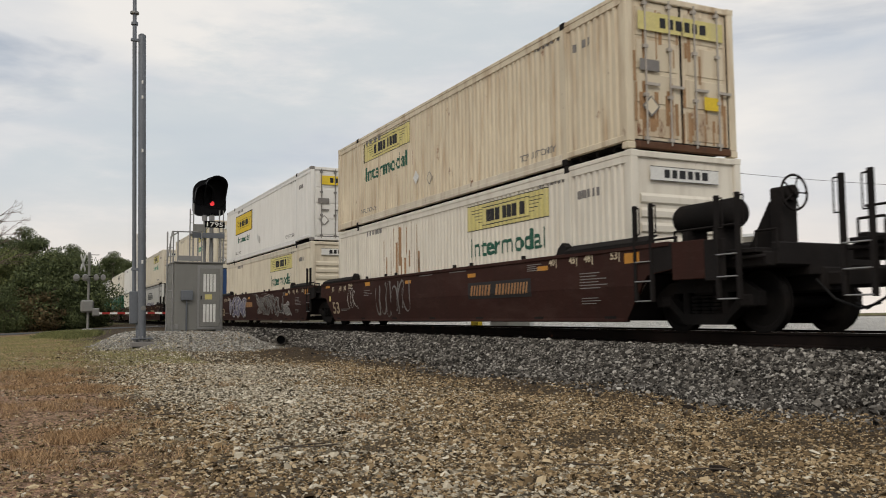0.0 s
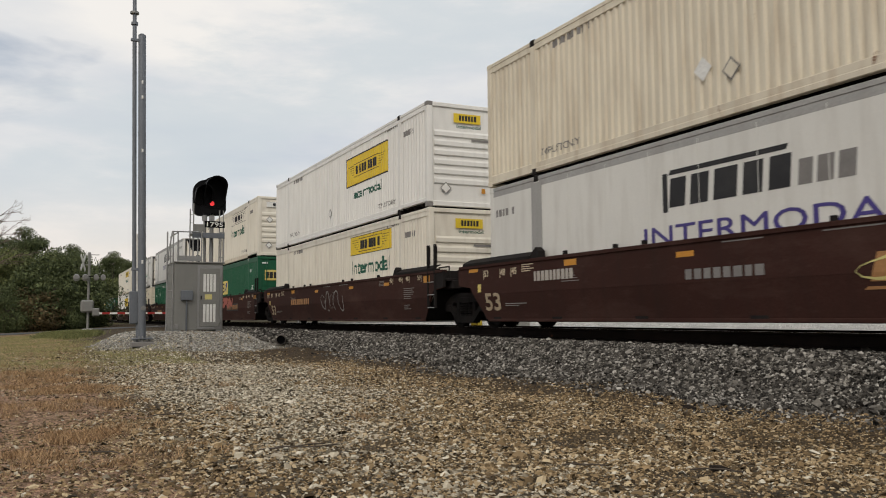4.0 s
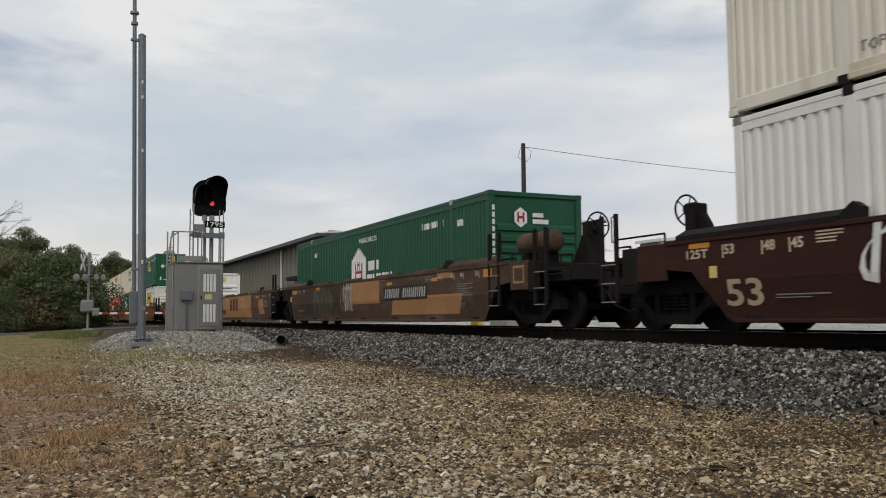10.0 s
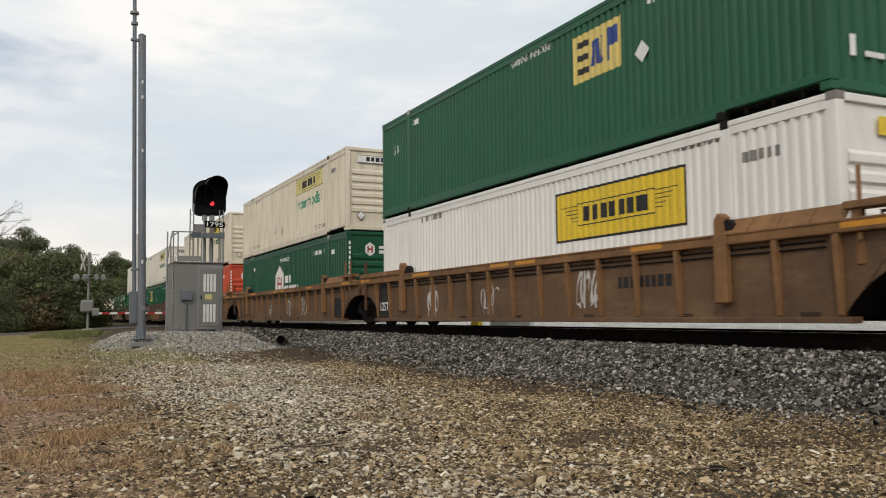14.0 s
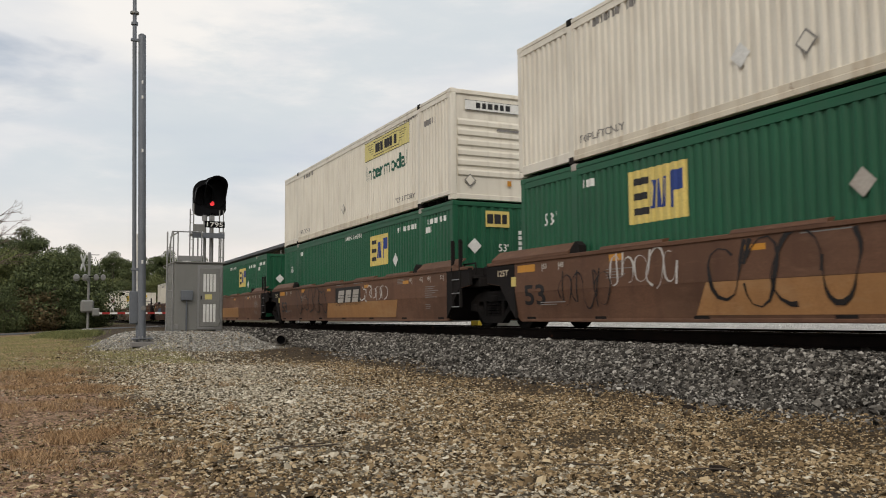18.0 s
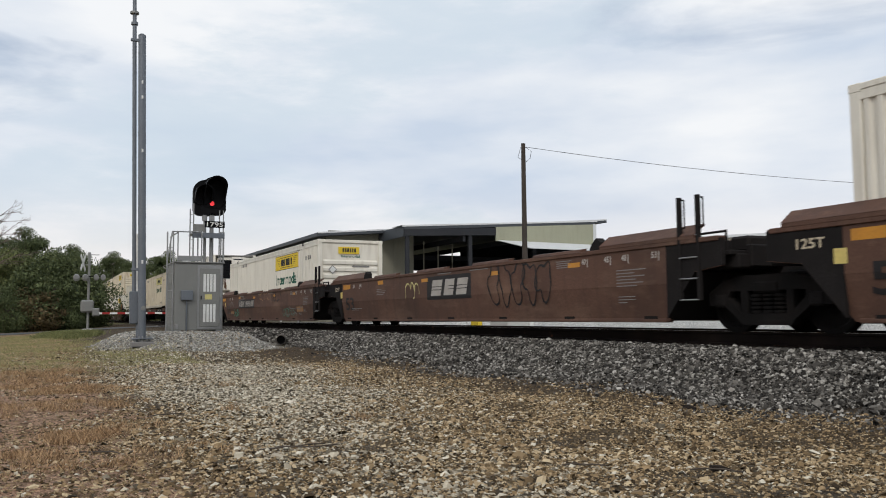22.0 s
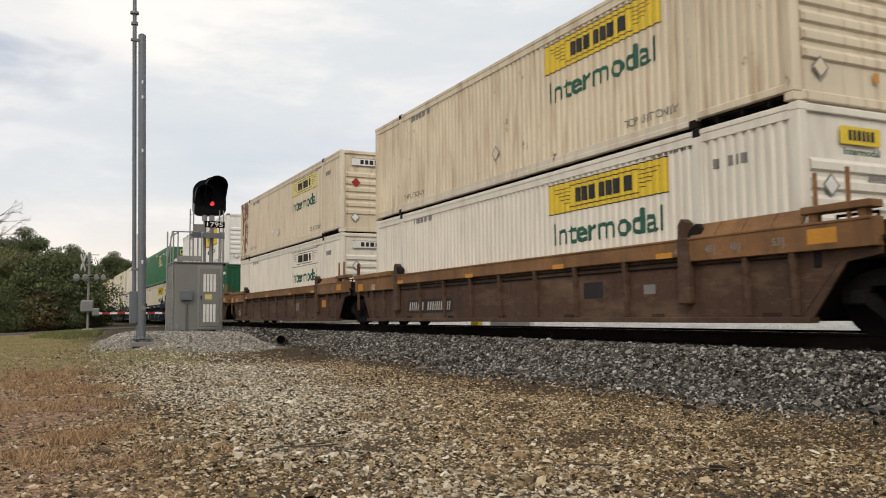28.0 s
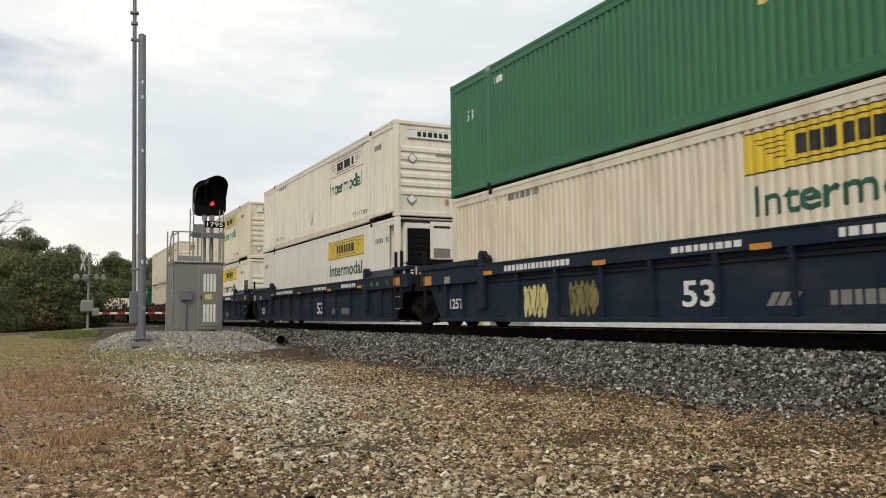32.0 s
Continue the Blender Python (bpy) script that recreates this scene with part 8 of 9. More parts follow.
def signal():
    """The block signal on the signal house's roof: mast, platform, number plate and hooded head."""
    z = -0.2 + 2.47
    ob = thing("block_signal", "black hooded railway signal with a lit red lamp", "signal", pose(-30.9, 5.42, z))
    for y in (-0.12, 0.12):
        part("mast", Geo().rod((0.0, y, 0.0), (0.0, y, 1.9), 0.075 if y > 0 else 0.055, 12), "galvanised", ob)
    part("platform", Geo().box(-0.4, 0.45, -0.62, 0.5, 0.98, 1.05, 0.01), "galvanised", ob)
    part("platform_skirt", Geo().box(0.43, 0.46, -0.62, 0.5, 0.86, 1.05, 0.004), "pole_grey", ob)
    for y in (-0.58, -0.42, 0.38, 0.48):
        part("platform_leg", Geo().rod((0.4, y, 0.0), (0.4, y, 0.95 if y < 0 else 1.1), 0.026, 8), "galvanised", ob)
    for y in (-0.68, -0.56):
        part("ladder_rail", Geo().rod((0.3, y, -0.05), (0.3, y, 1.9 + 0.2 * (y > -0.6)), 0.022, 8), "galvanised", ob)
    for i in range(6):
        part("rung", Geo().rod((0.3, -0.68, 0.2 + 0.3 * i), (0.3, -0.56, 0.2 + 0.3 * i), 0.011, 6), "galvanised", ob)
    for y in (0.36, 0.5):
        part("rear_rail", Geo().rod((0.2, y, 0.0), (0.2, y, 1.9), 0.022, 8), "galvanised", ob)
    for i in range(5):
        part("rung", Geo().rod((0.2, 0.36, 0.2 + 0.3 * i), (0.2, 0.5, 0.2 + 0.3 * i), 0.012, 6), "galvanised", ob)
    part("backboard", Geo().box(0.3, 0.36, -0.58, -0.2, 1.1, 1.36, 0.01), "case_aluminium", ob)
    plate = part("number_plate", Geo().box(0.44, 0.47, -0.2, 0.5, 1.24, 1.47, 0.005), "signal_black", ob, "black plate with white numerals")
    me = flat_text("1795", 0.16, -0.13, 1.275, 0.57, 0.4735, bold=0.015)
    part("numerals", me.mesh("numerals", M["ink_white"], fix=False), None, plate)
    part("junction_box", Geo().rod((0.05, -0.14, 1.52), (0.05, -0.14, 1.72), 0.09, 12).box(0.0, 0.14, 0.02, 0.2, 1.5, 1.8, 0.02), "galvanised", ob)
    # head: a rounded backplate with a deep hood over each of three lamps
    def lobe(cy, w, z0, z1):
        c = w * 0.55
        pts = [(cy - w + c * (1 - math.cos(t)), z0 + c * (1 - math.sin(t))) for t in (i * math.pi / 12 for i in range(7))]
        pts = pts + [(2 * cy - y, z) for y, z in reversed(pts)]
        return pts + [(cy + w * math.cos(t), z1 - w + w * math.sin(t)) for t in (i * math.pi / 14 for i in range(15))]

    head = part("head", Geo().prism_x(lobe(0.16, 0.44, 1.72, 3.12), 0.0, 0.14), "signal_black", ob, "black rounded backplate with deep hoods")
    part("side_lobe", Geo().prism_x(lobe(-0.13, 0.42, 1.70, 3.0), -0.1, 0.1), "signal_black", head)
    for (cy, w, z0, z1, deep) in ((0.16, 0.38, 2.0, 3.06, 0.75), (-0.22, 0.3, 2.1, 2.78, 0.5)):
        outer, inner = lobe(cy, w, z0, z1), lobe(cy, w - 0.03, z0 + 0.02, z1 - 0.03)
        n = len(outer)
        v, f = [], []
        for (y, z), (iy, iz) in zip(outer, inner):
            reach = 0.14 + deep * min(1.0, max(0.05, (z - z0) / (z1 - z0) * 1.25))
            v += [(0.12, y, z), (reach, y, z), (0.12, iy, iz), (reach, iy, iz)]
        for i in range(n):
            o, p = 4 * i, 4 * ((i + 1) % n)
            f += [(o, p, p + 1, o + 1), (o + 2, o + 3, p + 3, p + 2), (o + 1, p + 1, p + 3, o + 3)]
        part("hood", Geo().add(v, f, False), "signal_black", head)
    for cy, cz in ((-0.26, 2.42), (0.16, 2.6)):
        part("dark_lens", Geo().rod((0.1, cy, cz), (0.13, cy, cz), 0.11, 16), "rubber", head)
    part("red_lens", Geo().rod((0.13, 0.10, 2.14), (0.16, 0.10, 2.14), 0.08, 18), M["lamp_red"], head, "lit red lens")
    part("head_bracket", Geo().box(-0.12, 0.1, -0.15, 0.2, 1.72, 1.95, 0.02), "signal_black", ob)


signal()


def steel_poles():
    z = -0.40
    ob = thing("steel_pole", "grey tubular steel pole on a bolted base plate", "pole", pose(-26.05, 2.725, z, 1.05))
    part("shaft", Geo().rod((0, 0, 0.06), (0, 0, 9.15), 0.112, 24, 0.11), "pole_grey", ob)
    part("cap", Geo().rod((0, 0, 9.15), (0, 0, 9.2), 0.118, 24, 0.05), "pole_grey", ob)
    part("base_plate", Geo().box(-0.27, 0.27, -0.27, 0.27, 0.10, 0.135, 0.006), "pole_grey", ob)
    part("footing", Geo().box(-0.3, 0.3, -0.3, 0.3, -0.12, 0.02, 0.02), "ink_grey", ob)
    for x, y in ((-0.21, -0.21), (-0.21, 0.21), (0.21, -0.21), (0.21, 0.21), (0.21, 0.0), (0.21, -0.1), (0.21, 0.1)):
        part("anchor_bolt", Geo().rod((x, y, 0.04), (x, y, 0.19), 0.02, 8), "galvanised", ob)
    part("access_cover", Geo().rod((0.1, 0.03, 1.0), (0.125, 0.03, 1.0), 0.07, 14), "case_aluminium", ob)
    for h in (2.3, 5.6, 7.2, 7.65):
        part("clamp", Geo().box(0.1, 0.122, -0.025, 0.025, h, h + 0.1, 0.004), "ink_white", ob)
    part("arm", Geo().box(-0.05, 0.05, -0.32, 0.0, 8.95, 9.03, 0.01), "pole_grey", ob)
    part("arm", Geo().box(-0.04, 0.04, -0.3, 0.0, 2.1, 2.18, 0.01), "pole_grey", ob)
    an = thing("antenna_mast", "slim grey antenna mast with a hinged foot box", "mast", pose(-26.4, 2.545, z, 1.05))
    part("shaft", Geo().rod((0, 0, 0.95), (0, 0, 9.6), 0.062, 20, 0.061), "pole_grey", an)
    part("upper_tube", Geo().rod((0, 0, 9.6), (0, 0, 12.6), 0.058, 16, 0.056), "pole_grey", an)
    part("collar", Geo().rod((0, 0, 9.9), (0, 0, 9.96), 0.13, 16), "case_aluminium", an)
    part("collar", Geo().rod((0, 0, 9.56), (0, 0, 9.64), 0.1, 16), "pole_grey", an)
    part("foot_box", Geo().box(-0.12, 0.12, -0.13, 0.1, 0.55, 1.5, 0.015), "pole_grey", an)
    part("stub", Geo().rod((0, 0.1, 0.0), (0, 0.1, 0.72), 0.06, 12), "pole_grey", an)
    part("strap", Geo().box(-0.02, 0.1, 0.05, 0.13, 1.4, 3.2), "ink_white", an)


steel_poles()


def crossing():
    z = float(ground_z(-54.0, 2.4))
    ob = thing("crossing_signal", "white crossbuck crossing signal with a lowered striped gate", "crossing signal", pose(-54.0, 2.6, z) @ Matrix.Diagonal((1, 1, 1.14, 1)))
    part("mast", Geo().rod((0, 0, 0), (0, 0, 4.1), 0.075, 14), "case_aluminium", ob)
    part("foundation", Geo().box(-0.3, 0.3, -0.3, 0.3, -0.1, 0.14, 0.04), "concrete", ob)
    for k, a in enumerate((48, -48)):
        part("crossbuck_blade", Geo().box(-0.012, 0.012, -0.52, 0.52, -0.095, 0.095, 0.004), "ink_white", ob, at=pose(0.14 + 0.03 * k, -0.34, 3.55, a, 0, 66))
    part("bracket", Geo().rod((0, 0, 3.98), (0, 0.55, 3.98), 0.02, 8).rod((0, -0.45, 3.45), (0, 0, 3.45), 0.03, 8), "case_aluminium", ob)
    part("lamp_arm", Geo().rod((0.05, -0.85, 2.85), (0.05, 0.85, 2.85), 0.03, 10), "black_steel", ob)
    for y in (-0.68, -0.2, 0.4, 0.78):
        light = part("lamp_backing", Geo().rod((0.10, y, 2.78), (0.13, y, 2.78), 0.19 if y < 0.3 else 0.15, 20), "case_aluminium" if y < 0.3 else "ink_grey", ob)
        part("lamp_visor", Geo().rod((0.13, y, 2.82), (0.4, y, 2.80), 0.14, 14, 0.13), "galvanised", light)
    part("gate_machine", Geo().box(-0.3, 0.3, -0.42, 0.3, 0.98, 1.62, 0.08), "case_aluminium", ob)
    part("counterweight", Geo().box(0.26, 0.36, 0.2, 0.62, 0.78, 1.2, 0.05), "case_aluminium", ob)
    arm = part("gate_arm", Geo().box(0.30, 0.34, 0.5, 4.9, 0.88, 0.98, 0.004), "ink_white", ob, "red and white striped gate arm")
    for i in range(5):
        part("stripe", Geo().box(0.296, 0.345, 0.75 + 0.85 * i, 1.18 + 0.85 * i, 0.878, 0.984), "ink_red", arm)
    part("cable", Geo().path([(0.05, 0.3, 3.9), (0.05, 0.62, 3.2), (0.05, 0.5, 2.9)], 0.012, 5), "black_steel", ob)
    road = Geo()
    ys = list(np.linspace(-60, 9.2, 50)) + list(np.linspace(9.5, 12, 4)) + list(np.linspace(12.2, 60, 30))
    v = []
    for y in ys:
        rise = float(max(ground_z(-58.5, y), -0.17 if 8.5 < y < 13 else -9)) + 0.03
        rise = max(rise, -0.02) if 8.0 < y < 13.4 else rise
        v += [(-62.5, y, rise), (-55.6, y, rise)]
    road.add(v, [(2 * i, 2 * i + 1, 2 * i + 3, 2 * i + 2) for i in range(len(ys) - 1)])
    r = part("road", road, material("asphalt", (0.085, 0.083, 0.082), 0.9, 0, 0.2, 0.4, 0.3, 0.3, (0.13, 0.125, 0.12), fine=60), None)
    tagged(r, "worn grey asphalt road over the tracks", "road", kind="structure")


crossing()


# ---- across the track ----
def feed_shed():
    ob = thing("warehouse", "long tan metal warehouse with a low dark roof", "building", pose(0, 0, -0.15))
    x1, y0, y1 = -62.7, 20.0, 27.4
    part("wall", Geo().box(-150, x1, y0, y0 + 0.2, 0, 6.7), "shed_wall", ob)
    part("wall", Geo().box(x1 - 0.2, x1, y0 + 0.2, y1, 0, 7.2), "shed_wall", ob)
    part("wall", Geo().box(-150, -149.8, y0 + 0.2, y1, 0, 7.0), "shed_wall", ob)
    for i in range(60):
        x = x1 - 0.7 - 1.35 * i
        part("wall_rib", Geo().box(x - 0.05, x + 0.05, y0 - 0.05, y0 + 0.0, 0, 6.65), "shed_wall", ob)
    for i in range(9):
        y = y0 + 0.5 + 1.3 * i
        part("wall_rib", Geo().box(x1, x1 + 0.05, y - 0.05, y + 0.05, 0, 6.6), "shed_wall", ob)
    v = [(-151, y0 - 1.0, 6.62), (x1 + 1.0, y0 - 1.0, 6.62), (x1 + 1.0, 46, 8.75), (-151, 46, 8.75)]
    roof = Geo().add(v + [(x, y, z + 0.28) for x, y, z in v], [(3, 2, 1, 0), (4, 5, 6, 7), (0, 1, 5, 4), (1, 2, 6, 5), (2, 3, 7, 6), (3, 0, 4, 7)])
    part("roof", roof, "shed_roof", ob)
    g = Geo().add([(x1 + 1.02, y0 - 1.0, 6.82), (x1 + 1.02, 46, 8.95), (x1 + 1.02, 46, 9.06), (x1 + 1.02, y0 - 1.0, 6.93)], [(0, 1, 2, 3)])
    part("roof_trim", g, "shed_trim", ob)
    part("downpipe", Geo().rod((x1 - 13, y0 - 0.12, 0), (x1 - 13, y0 - 0.12, 6.6), 0.09, 10), "shed_trim", ob)
    part("vent_pipe", Geo().rod((x1 - 7, y0 - 0.2, 0), (x1 - 7, y0 - 0.2, 6.2), 0.12, 10), "galvanised", ob)
    part("vent_box", Geo().box(x1 - 8.5, x1 - 5.8, y0 - 0.9, y0, 3.6, 3.9, 0.03), "shed_dark", ob)

    sh = thing("open_shed", "open-fronted shed, interior coloured dark for shade, pale roof edge", "shed", pose(0, 0, -0.15))
    xa, xb, ya, yb = -62.0, -57.5, 24.4, 41.6
    v = [(-82, ya, 6.92), (xb, ya, 6.92), (xb, yb, 7.98), (-82, yb, 7.98)]
    part("roof", Geo().add(v + [(x, y, z + 0.3) for x, y, z in v], [(3, 2, 1, 0), (4, 5, 6, 7), (0, 1, 5, 4), (1, 2, 6, 5), (2, 3, 7, 6), (3, 0, 4, 7)]), "shed_roof", sh)
    part("roof_edge", Geo().add([(xb + 0.03, ya - 0.2, 7.12), (xb + 0.03, yb + 0.3, 8.2), (xb + 0.03, yb + 0.3, 8.32), (xb + 0.03, ya - 0.2, 7.24),
                                 (xb - 2, ya - 0.2, 7.24), (xb - 2, yb + 0.3, 8.32)], [(0, 1, 2, 3), (3, 2, 5, 4)]), "shed_trim", sh)
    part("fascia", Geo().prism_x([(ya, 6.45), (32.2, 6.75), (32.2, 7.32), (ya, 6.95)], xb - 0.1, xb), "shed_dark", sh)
    part("fascia", Geo().box(xa - 4, xb - 0.1, ya - 0.05, ya + 0.1, 6.4, 6.98), "shed_roof", sh)
    part("end_panel", Geo().prism_x([(32.2, 6.3), (yb, 6.2), (yb, 7.98), (32.2, 7.4)], xb - 0.12, xb + 0.02), "shed_panel", sh)
    part("end_trim", Geo().box(xb - 0.1, xb + 0.06, yb - 0.15, yb + 0.15, 5.6, 8.0), "shed_trim", sh)
    v = [(xb, 32.4, 6.32), (xb, yb, 6.22), (xb + 2.2, yb + 0.2, 5.55), (xb + 2.2, 34.0, 5.6)]
    part("awning", Geo().add(v + [(x, y, z + 0.06) for x, y, z in v], [(3, 2, 1, 0), (4, 5, 6, 7), (0, 1, 5, 4), (1, 2, 6, 5), (2, 3, 7, 6), (3, 0, 4, 7)]), "shed_trim", sh)
    # columns, inner walls and rafters carry the interior's shade in their dark colour
    for y in (ya + 0.3, 30.0, 35.8, yb - 0.2):
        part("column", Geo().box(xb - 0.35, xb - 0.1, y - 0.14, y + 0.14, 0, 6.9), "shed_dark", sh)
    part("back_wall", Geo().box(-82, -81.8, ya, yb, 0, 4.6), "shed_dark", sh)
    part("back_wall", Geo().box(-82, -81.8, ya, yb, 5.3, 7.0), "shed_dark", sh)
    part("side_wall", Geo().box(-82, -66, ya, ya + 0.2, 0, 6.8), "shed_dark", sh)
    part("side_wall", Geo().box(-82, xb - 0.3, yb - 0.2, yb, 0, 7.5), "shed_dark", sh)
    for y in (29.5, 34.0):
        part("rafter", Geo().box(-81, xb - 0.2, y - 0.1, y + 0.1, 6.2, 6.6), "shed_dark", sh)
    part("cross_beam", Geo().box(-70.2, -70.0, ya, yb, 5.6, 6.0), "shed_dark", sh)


def store_shed():
    """A lower ribbed metal building beyond the sheds."""
    ob = thing("storage_building", "low beige ribbed metal building with pale roof edge", "building", pose(0, 0, -0.15))
    x1, ya, yb = -50.0, 42.2, 53.6

    def top(y):
        return 5.94 + 0.076 * (y - ya)

    part("wall", Geo().prism_x([(ya, 0), (yb, 0), (yb, top(yb)), (ya, top(ya))], x1 - 0.2, x1), "store_metal", ob)
    part("wall", Geo().box(-52.4, x1 - 0.2, ya, ya + 0.2, 0, top(ya)), "shed_wall", ob)
    part("wall", Geo().box(-52.4, x1 - 0.2, yb - 0.2, yb, 0, top(yb)), "shed_wall", ob)
    y = ya + 0.25
    while y < yb - 1.9:
        part("wall_rib", Geo().box(x1, x1 + 0.06, y - 0.09, y + 0.09, 0.1, top(y) - 0.3), "store_metal", ob)
        y += 0.42
    part("end_door", Geo().box(x1, x1 + 0.08, yb - 1.5, yb - 0.25, 2.2, top(yb) - 0.35, 0.02), "case_aluminium", ob)
    part("corner_trim", Geo().box(x1 - 0.1, x1 + 0.1, yb - 0.2, yb + 0.06, 0, top(yb)), "shed_trim", ob)
    v = [(-52.6, ya - 0.3, top(ya)), (x1 + 0.4, ya - 0.3, top(ya)), (x1 + 0.4, yb + 0.3, top(yb)), (-52.6, yb + 0.3, top(yb))]
    part("roof", Geo().add(v + [(a, b, c + 0.22) for a, b, c in v], [(3, 2, 1, 0), (4, 5, 6, 7), (0, 1, 5, 4), (1, 2, 6, 5), (2, 3, 7, 6), (3, 0, 4, 7)]), "shed_trim", ob)


feed_shed()
store_shed()


def utility_pole():
    ob = thing("utility_pole", "dark wooden utility pole with one wire", "utility pole", pose(-40.3, 24.4, -0.12))
    part("shaft", Geo().rod((0, 0, 0), (0, 0, 10.1), 0.17, 14, 0.12), "wood_pole", ob)
    span = [(3.2 * u, 25.6 * u, 9.92 - 1.05 * u - 0.5 * u * (1 - u) * 2) for u in (i / 14 for i in range(15))]
    part("wire", Geo().path(span + [(5.3, 42.0, 8.7), (7.5, 60.0, 9.2)], 0.014, 4), "black_steel", ob)
    part("jumper", Geo().path([(0.05, 0.0, 9.95), (0.45, 0.25, 9.6), (0.4, 0.2, 9.2), (0.12, 0.05, 9.0), (-0.25, -0.2, 9.35), (-0.1, -0.1, 9.9)], 0.012, 4), "black_steel", ob)


utility_pole()


def wheel_stops():
    for x0, x1, ink in ((-27.15, -26.6, "yellow"), (-25.7, -24.5, "concrete"), (-24.45, -23.1, "ink_white")):
        ob = thing("parking_block", "%s concrete parking block on the pale lot" % {"yellow": "yellow", "concrete": "bare grey", "ink_white": "white"}[ink], "parking block",
                   pose((x0 + x1) / 2, 14.2, -0.13), "parking blocks")
        h = (x1 - x0) / 2
        part("block", Geo().prism_x([(-0.1, 0), (0.1, 0), (0.07, 0.26), (-0.07, 0.26)], -h, h), ink, ob)


wheel_stops()


def culvert():
    ob = thing("drain_pipe", "short dark rusty drain pipe lying in gravel", "pipe", pose(-29.42, 7.75, -0.47, 0, 0, -16))
    n, v, f = 22, [], []
    for x in (-0.6, 1.0):
        for r in (0.17, 0.145):
            v += [(x, r * math.cos(2 * math.pi * i / n), r * math.sin(2 * math.pi * i / n)) for i in range(n)]
    for i in range(n):
        j = (i + 1) % n
        f += [(i, j, 2 * n + j, 2 * n + i), (n + i, 3 * n + i, 3 * n + j, n + j), (2 * n + i, 2 * n + j, 3 * n + j, 3 * n + i), (i, n + i, n + j, j)]
    part("tube", Geo().add(v, f, True), "tin_pipe", ob)
    # black plug stands in for the pipe's shaded inside and hides stones
    part("silt", Geo().rod((0.4, 0, 0), (0.72, 0, 0), 0.144, 18), "signal_black", ob, "black plug standing in for shade inside the pipe")


culvert()


# ---- plants ----
def leaf_material(name, dark, light):
    m = bpy.data.materials.new(name)
    m.use_nodes = True
    n, l = m.node_tree.nodes, m.node_tree.links
    b = n["Principled BSDF"]
    geo, ramp = n.new("ShaderNodeNewGeometry"), n.new("ShaderNodeValToRGB")
    ramp.color_ramp.elements[0].color, ramp.color_ramp.elements[1].color = (*dark, 1), (*light, 1)
    l.new(geo.outputs["Random Per Island"], ramp.inputs["Fac"])
    l.new(ramp.outputs["Color"], b.inputs["Base Color"])
    b.inputs["Roughness"].default_value = 0.75
    b.inputs["Specular IOR Level"].default_value = 0.2
    return m


M["leaf"] = leaf_material("leaf", (0.036, 0.046, 0.018), (0.185, 0.20, 0.075))
M["leaf_dark"] = leaf_material("leaf_dark", (0.028, 0.04, 0.018), (0.13, 0.155, 0.065))
M["leaf_brown"] = leaf_material("leaf_brown", (0.045, 0.035, 0.016), (0.13, 0.095, 0.045))


def quads_mesh(name, v, mat):
    """A mesh of loose quads from an array of corners, four by four."""
    v = np.asarray(v, np.float32).reshape(-1, 3)
    n = len(v) // 4
    me = bpy.data.meshes.new(name)
    me.vertices.add(len(v))
    me.vertices.foreach_set("co", v.ravel())
    me.loops.add(4 * n)
    me.loops.foreach_set("vertex_index", np.arange(4 * n, dtype=np.int32))
    me.polygons.add(n)
    me.polygons.foreach_set("loop_start", np.arange(0, 4 * n, 4, dtype=np.int32))
    me.update(calc_edges=True)
    me.materials.append(mat)
    return me


def crown_mesh(rng, height, radius, leaves, size, mat, low=0.15, name="crown"):
    """Leaves in clumps on an uneven, open outline."""
    k = 46
    u = rng.random(k)
    a = rng.random(k) * 2 * np.pi
    hz = low + (1 - low) * u
    wide = np.sin(np.pi * np.clip((hz - low) / (1.04 - low), 0.02, 1) ** 0.75) ** 0.6
    rr = radius * wide * (0.3 + 0.65 * rng.random(k))
    c = np.stack([rr * np.cos(a), rr * np.sin(a), hz * height * (0.88 + 0.2 * rng.random(k))], -1)
    cr = radius * (0.2 + 0.22 * rng.random(k))
    pick = rng.integers(0, k, leaves)
    d = rng.normal(size=(leaves, 3))
    d /= np.linalg.norm(d, axis=1)[:, None]
    p = c[pick] + d * (cr[pick] * rng.random(leaves) ** 0.4)[:, None] * np.array([1.15, 1.15, 0.8])
    e1 = rng.normal(size=(leaves, 3))
    e1 /= np.linalg.norm(e1, axis=1)[:, None]
    e2 = np.cross(e1, d + 0.3 * rng.normal(size=(leaves, 3)))
    e2 /= np.linalg.norm(e2, axis=1)[:, None] + 1e-6
    s = size * (0.6 + 0.8 * rng.random(leaves))[:, None]
    q = np.stack([p - e1 * s, p - e2 * s * 0.55, p + e1 * s, p + e2 * s * 0.55], 1)
    return quads_mesh(name, q, M[mat]), c


def trunk_geo(rng, height, radius, clumps, limbs=14):
    g = Geo()
    top = Vector((rng.normal() * 0.3, rng.normal() * 0.3, height * 0.7))
    g.rod((0, 0, -0.2), tuple(top * 0.45), radius, 9, radius * 0.7)
    g.rod(tuple(top * 0.45), tuple(top), radius * 0.7, 8, radius * 0.25)
    for i in rng.integers(0, len(clumps), limbs):
        t = 0.25 + 0.6 * rng.random()
        base = top * t
        tip = Vector(clumps[i])
        mid = base.lerp(tip, 0.5) + Vector((0, 0, 0.06 * height))
        g.rod(tuple(base), tuple(mid), radius * 0.32, 6, radius * 0.2)
        g.rod(tuple(mid), tuple(tip), radius * 0.2, 5, radius * 0.06)
    return g


TREES = {}


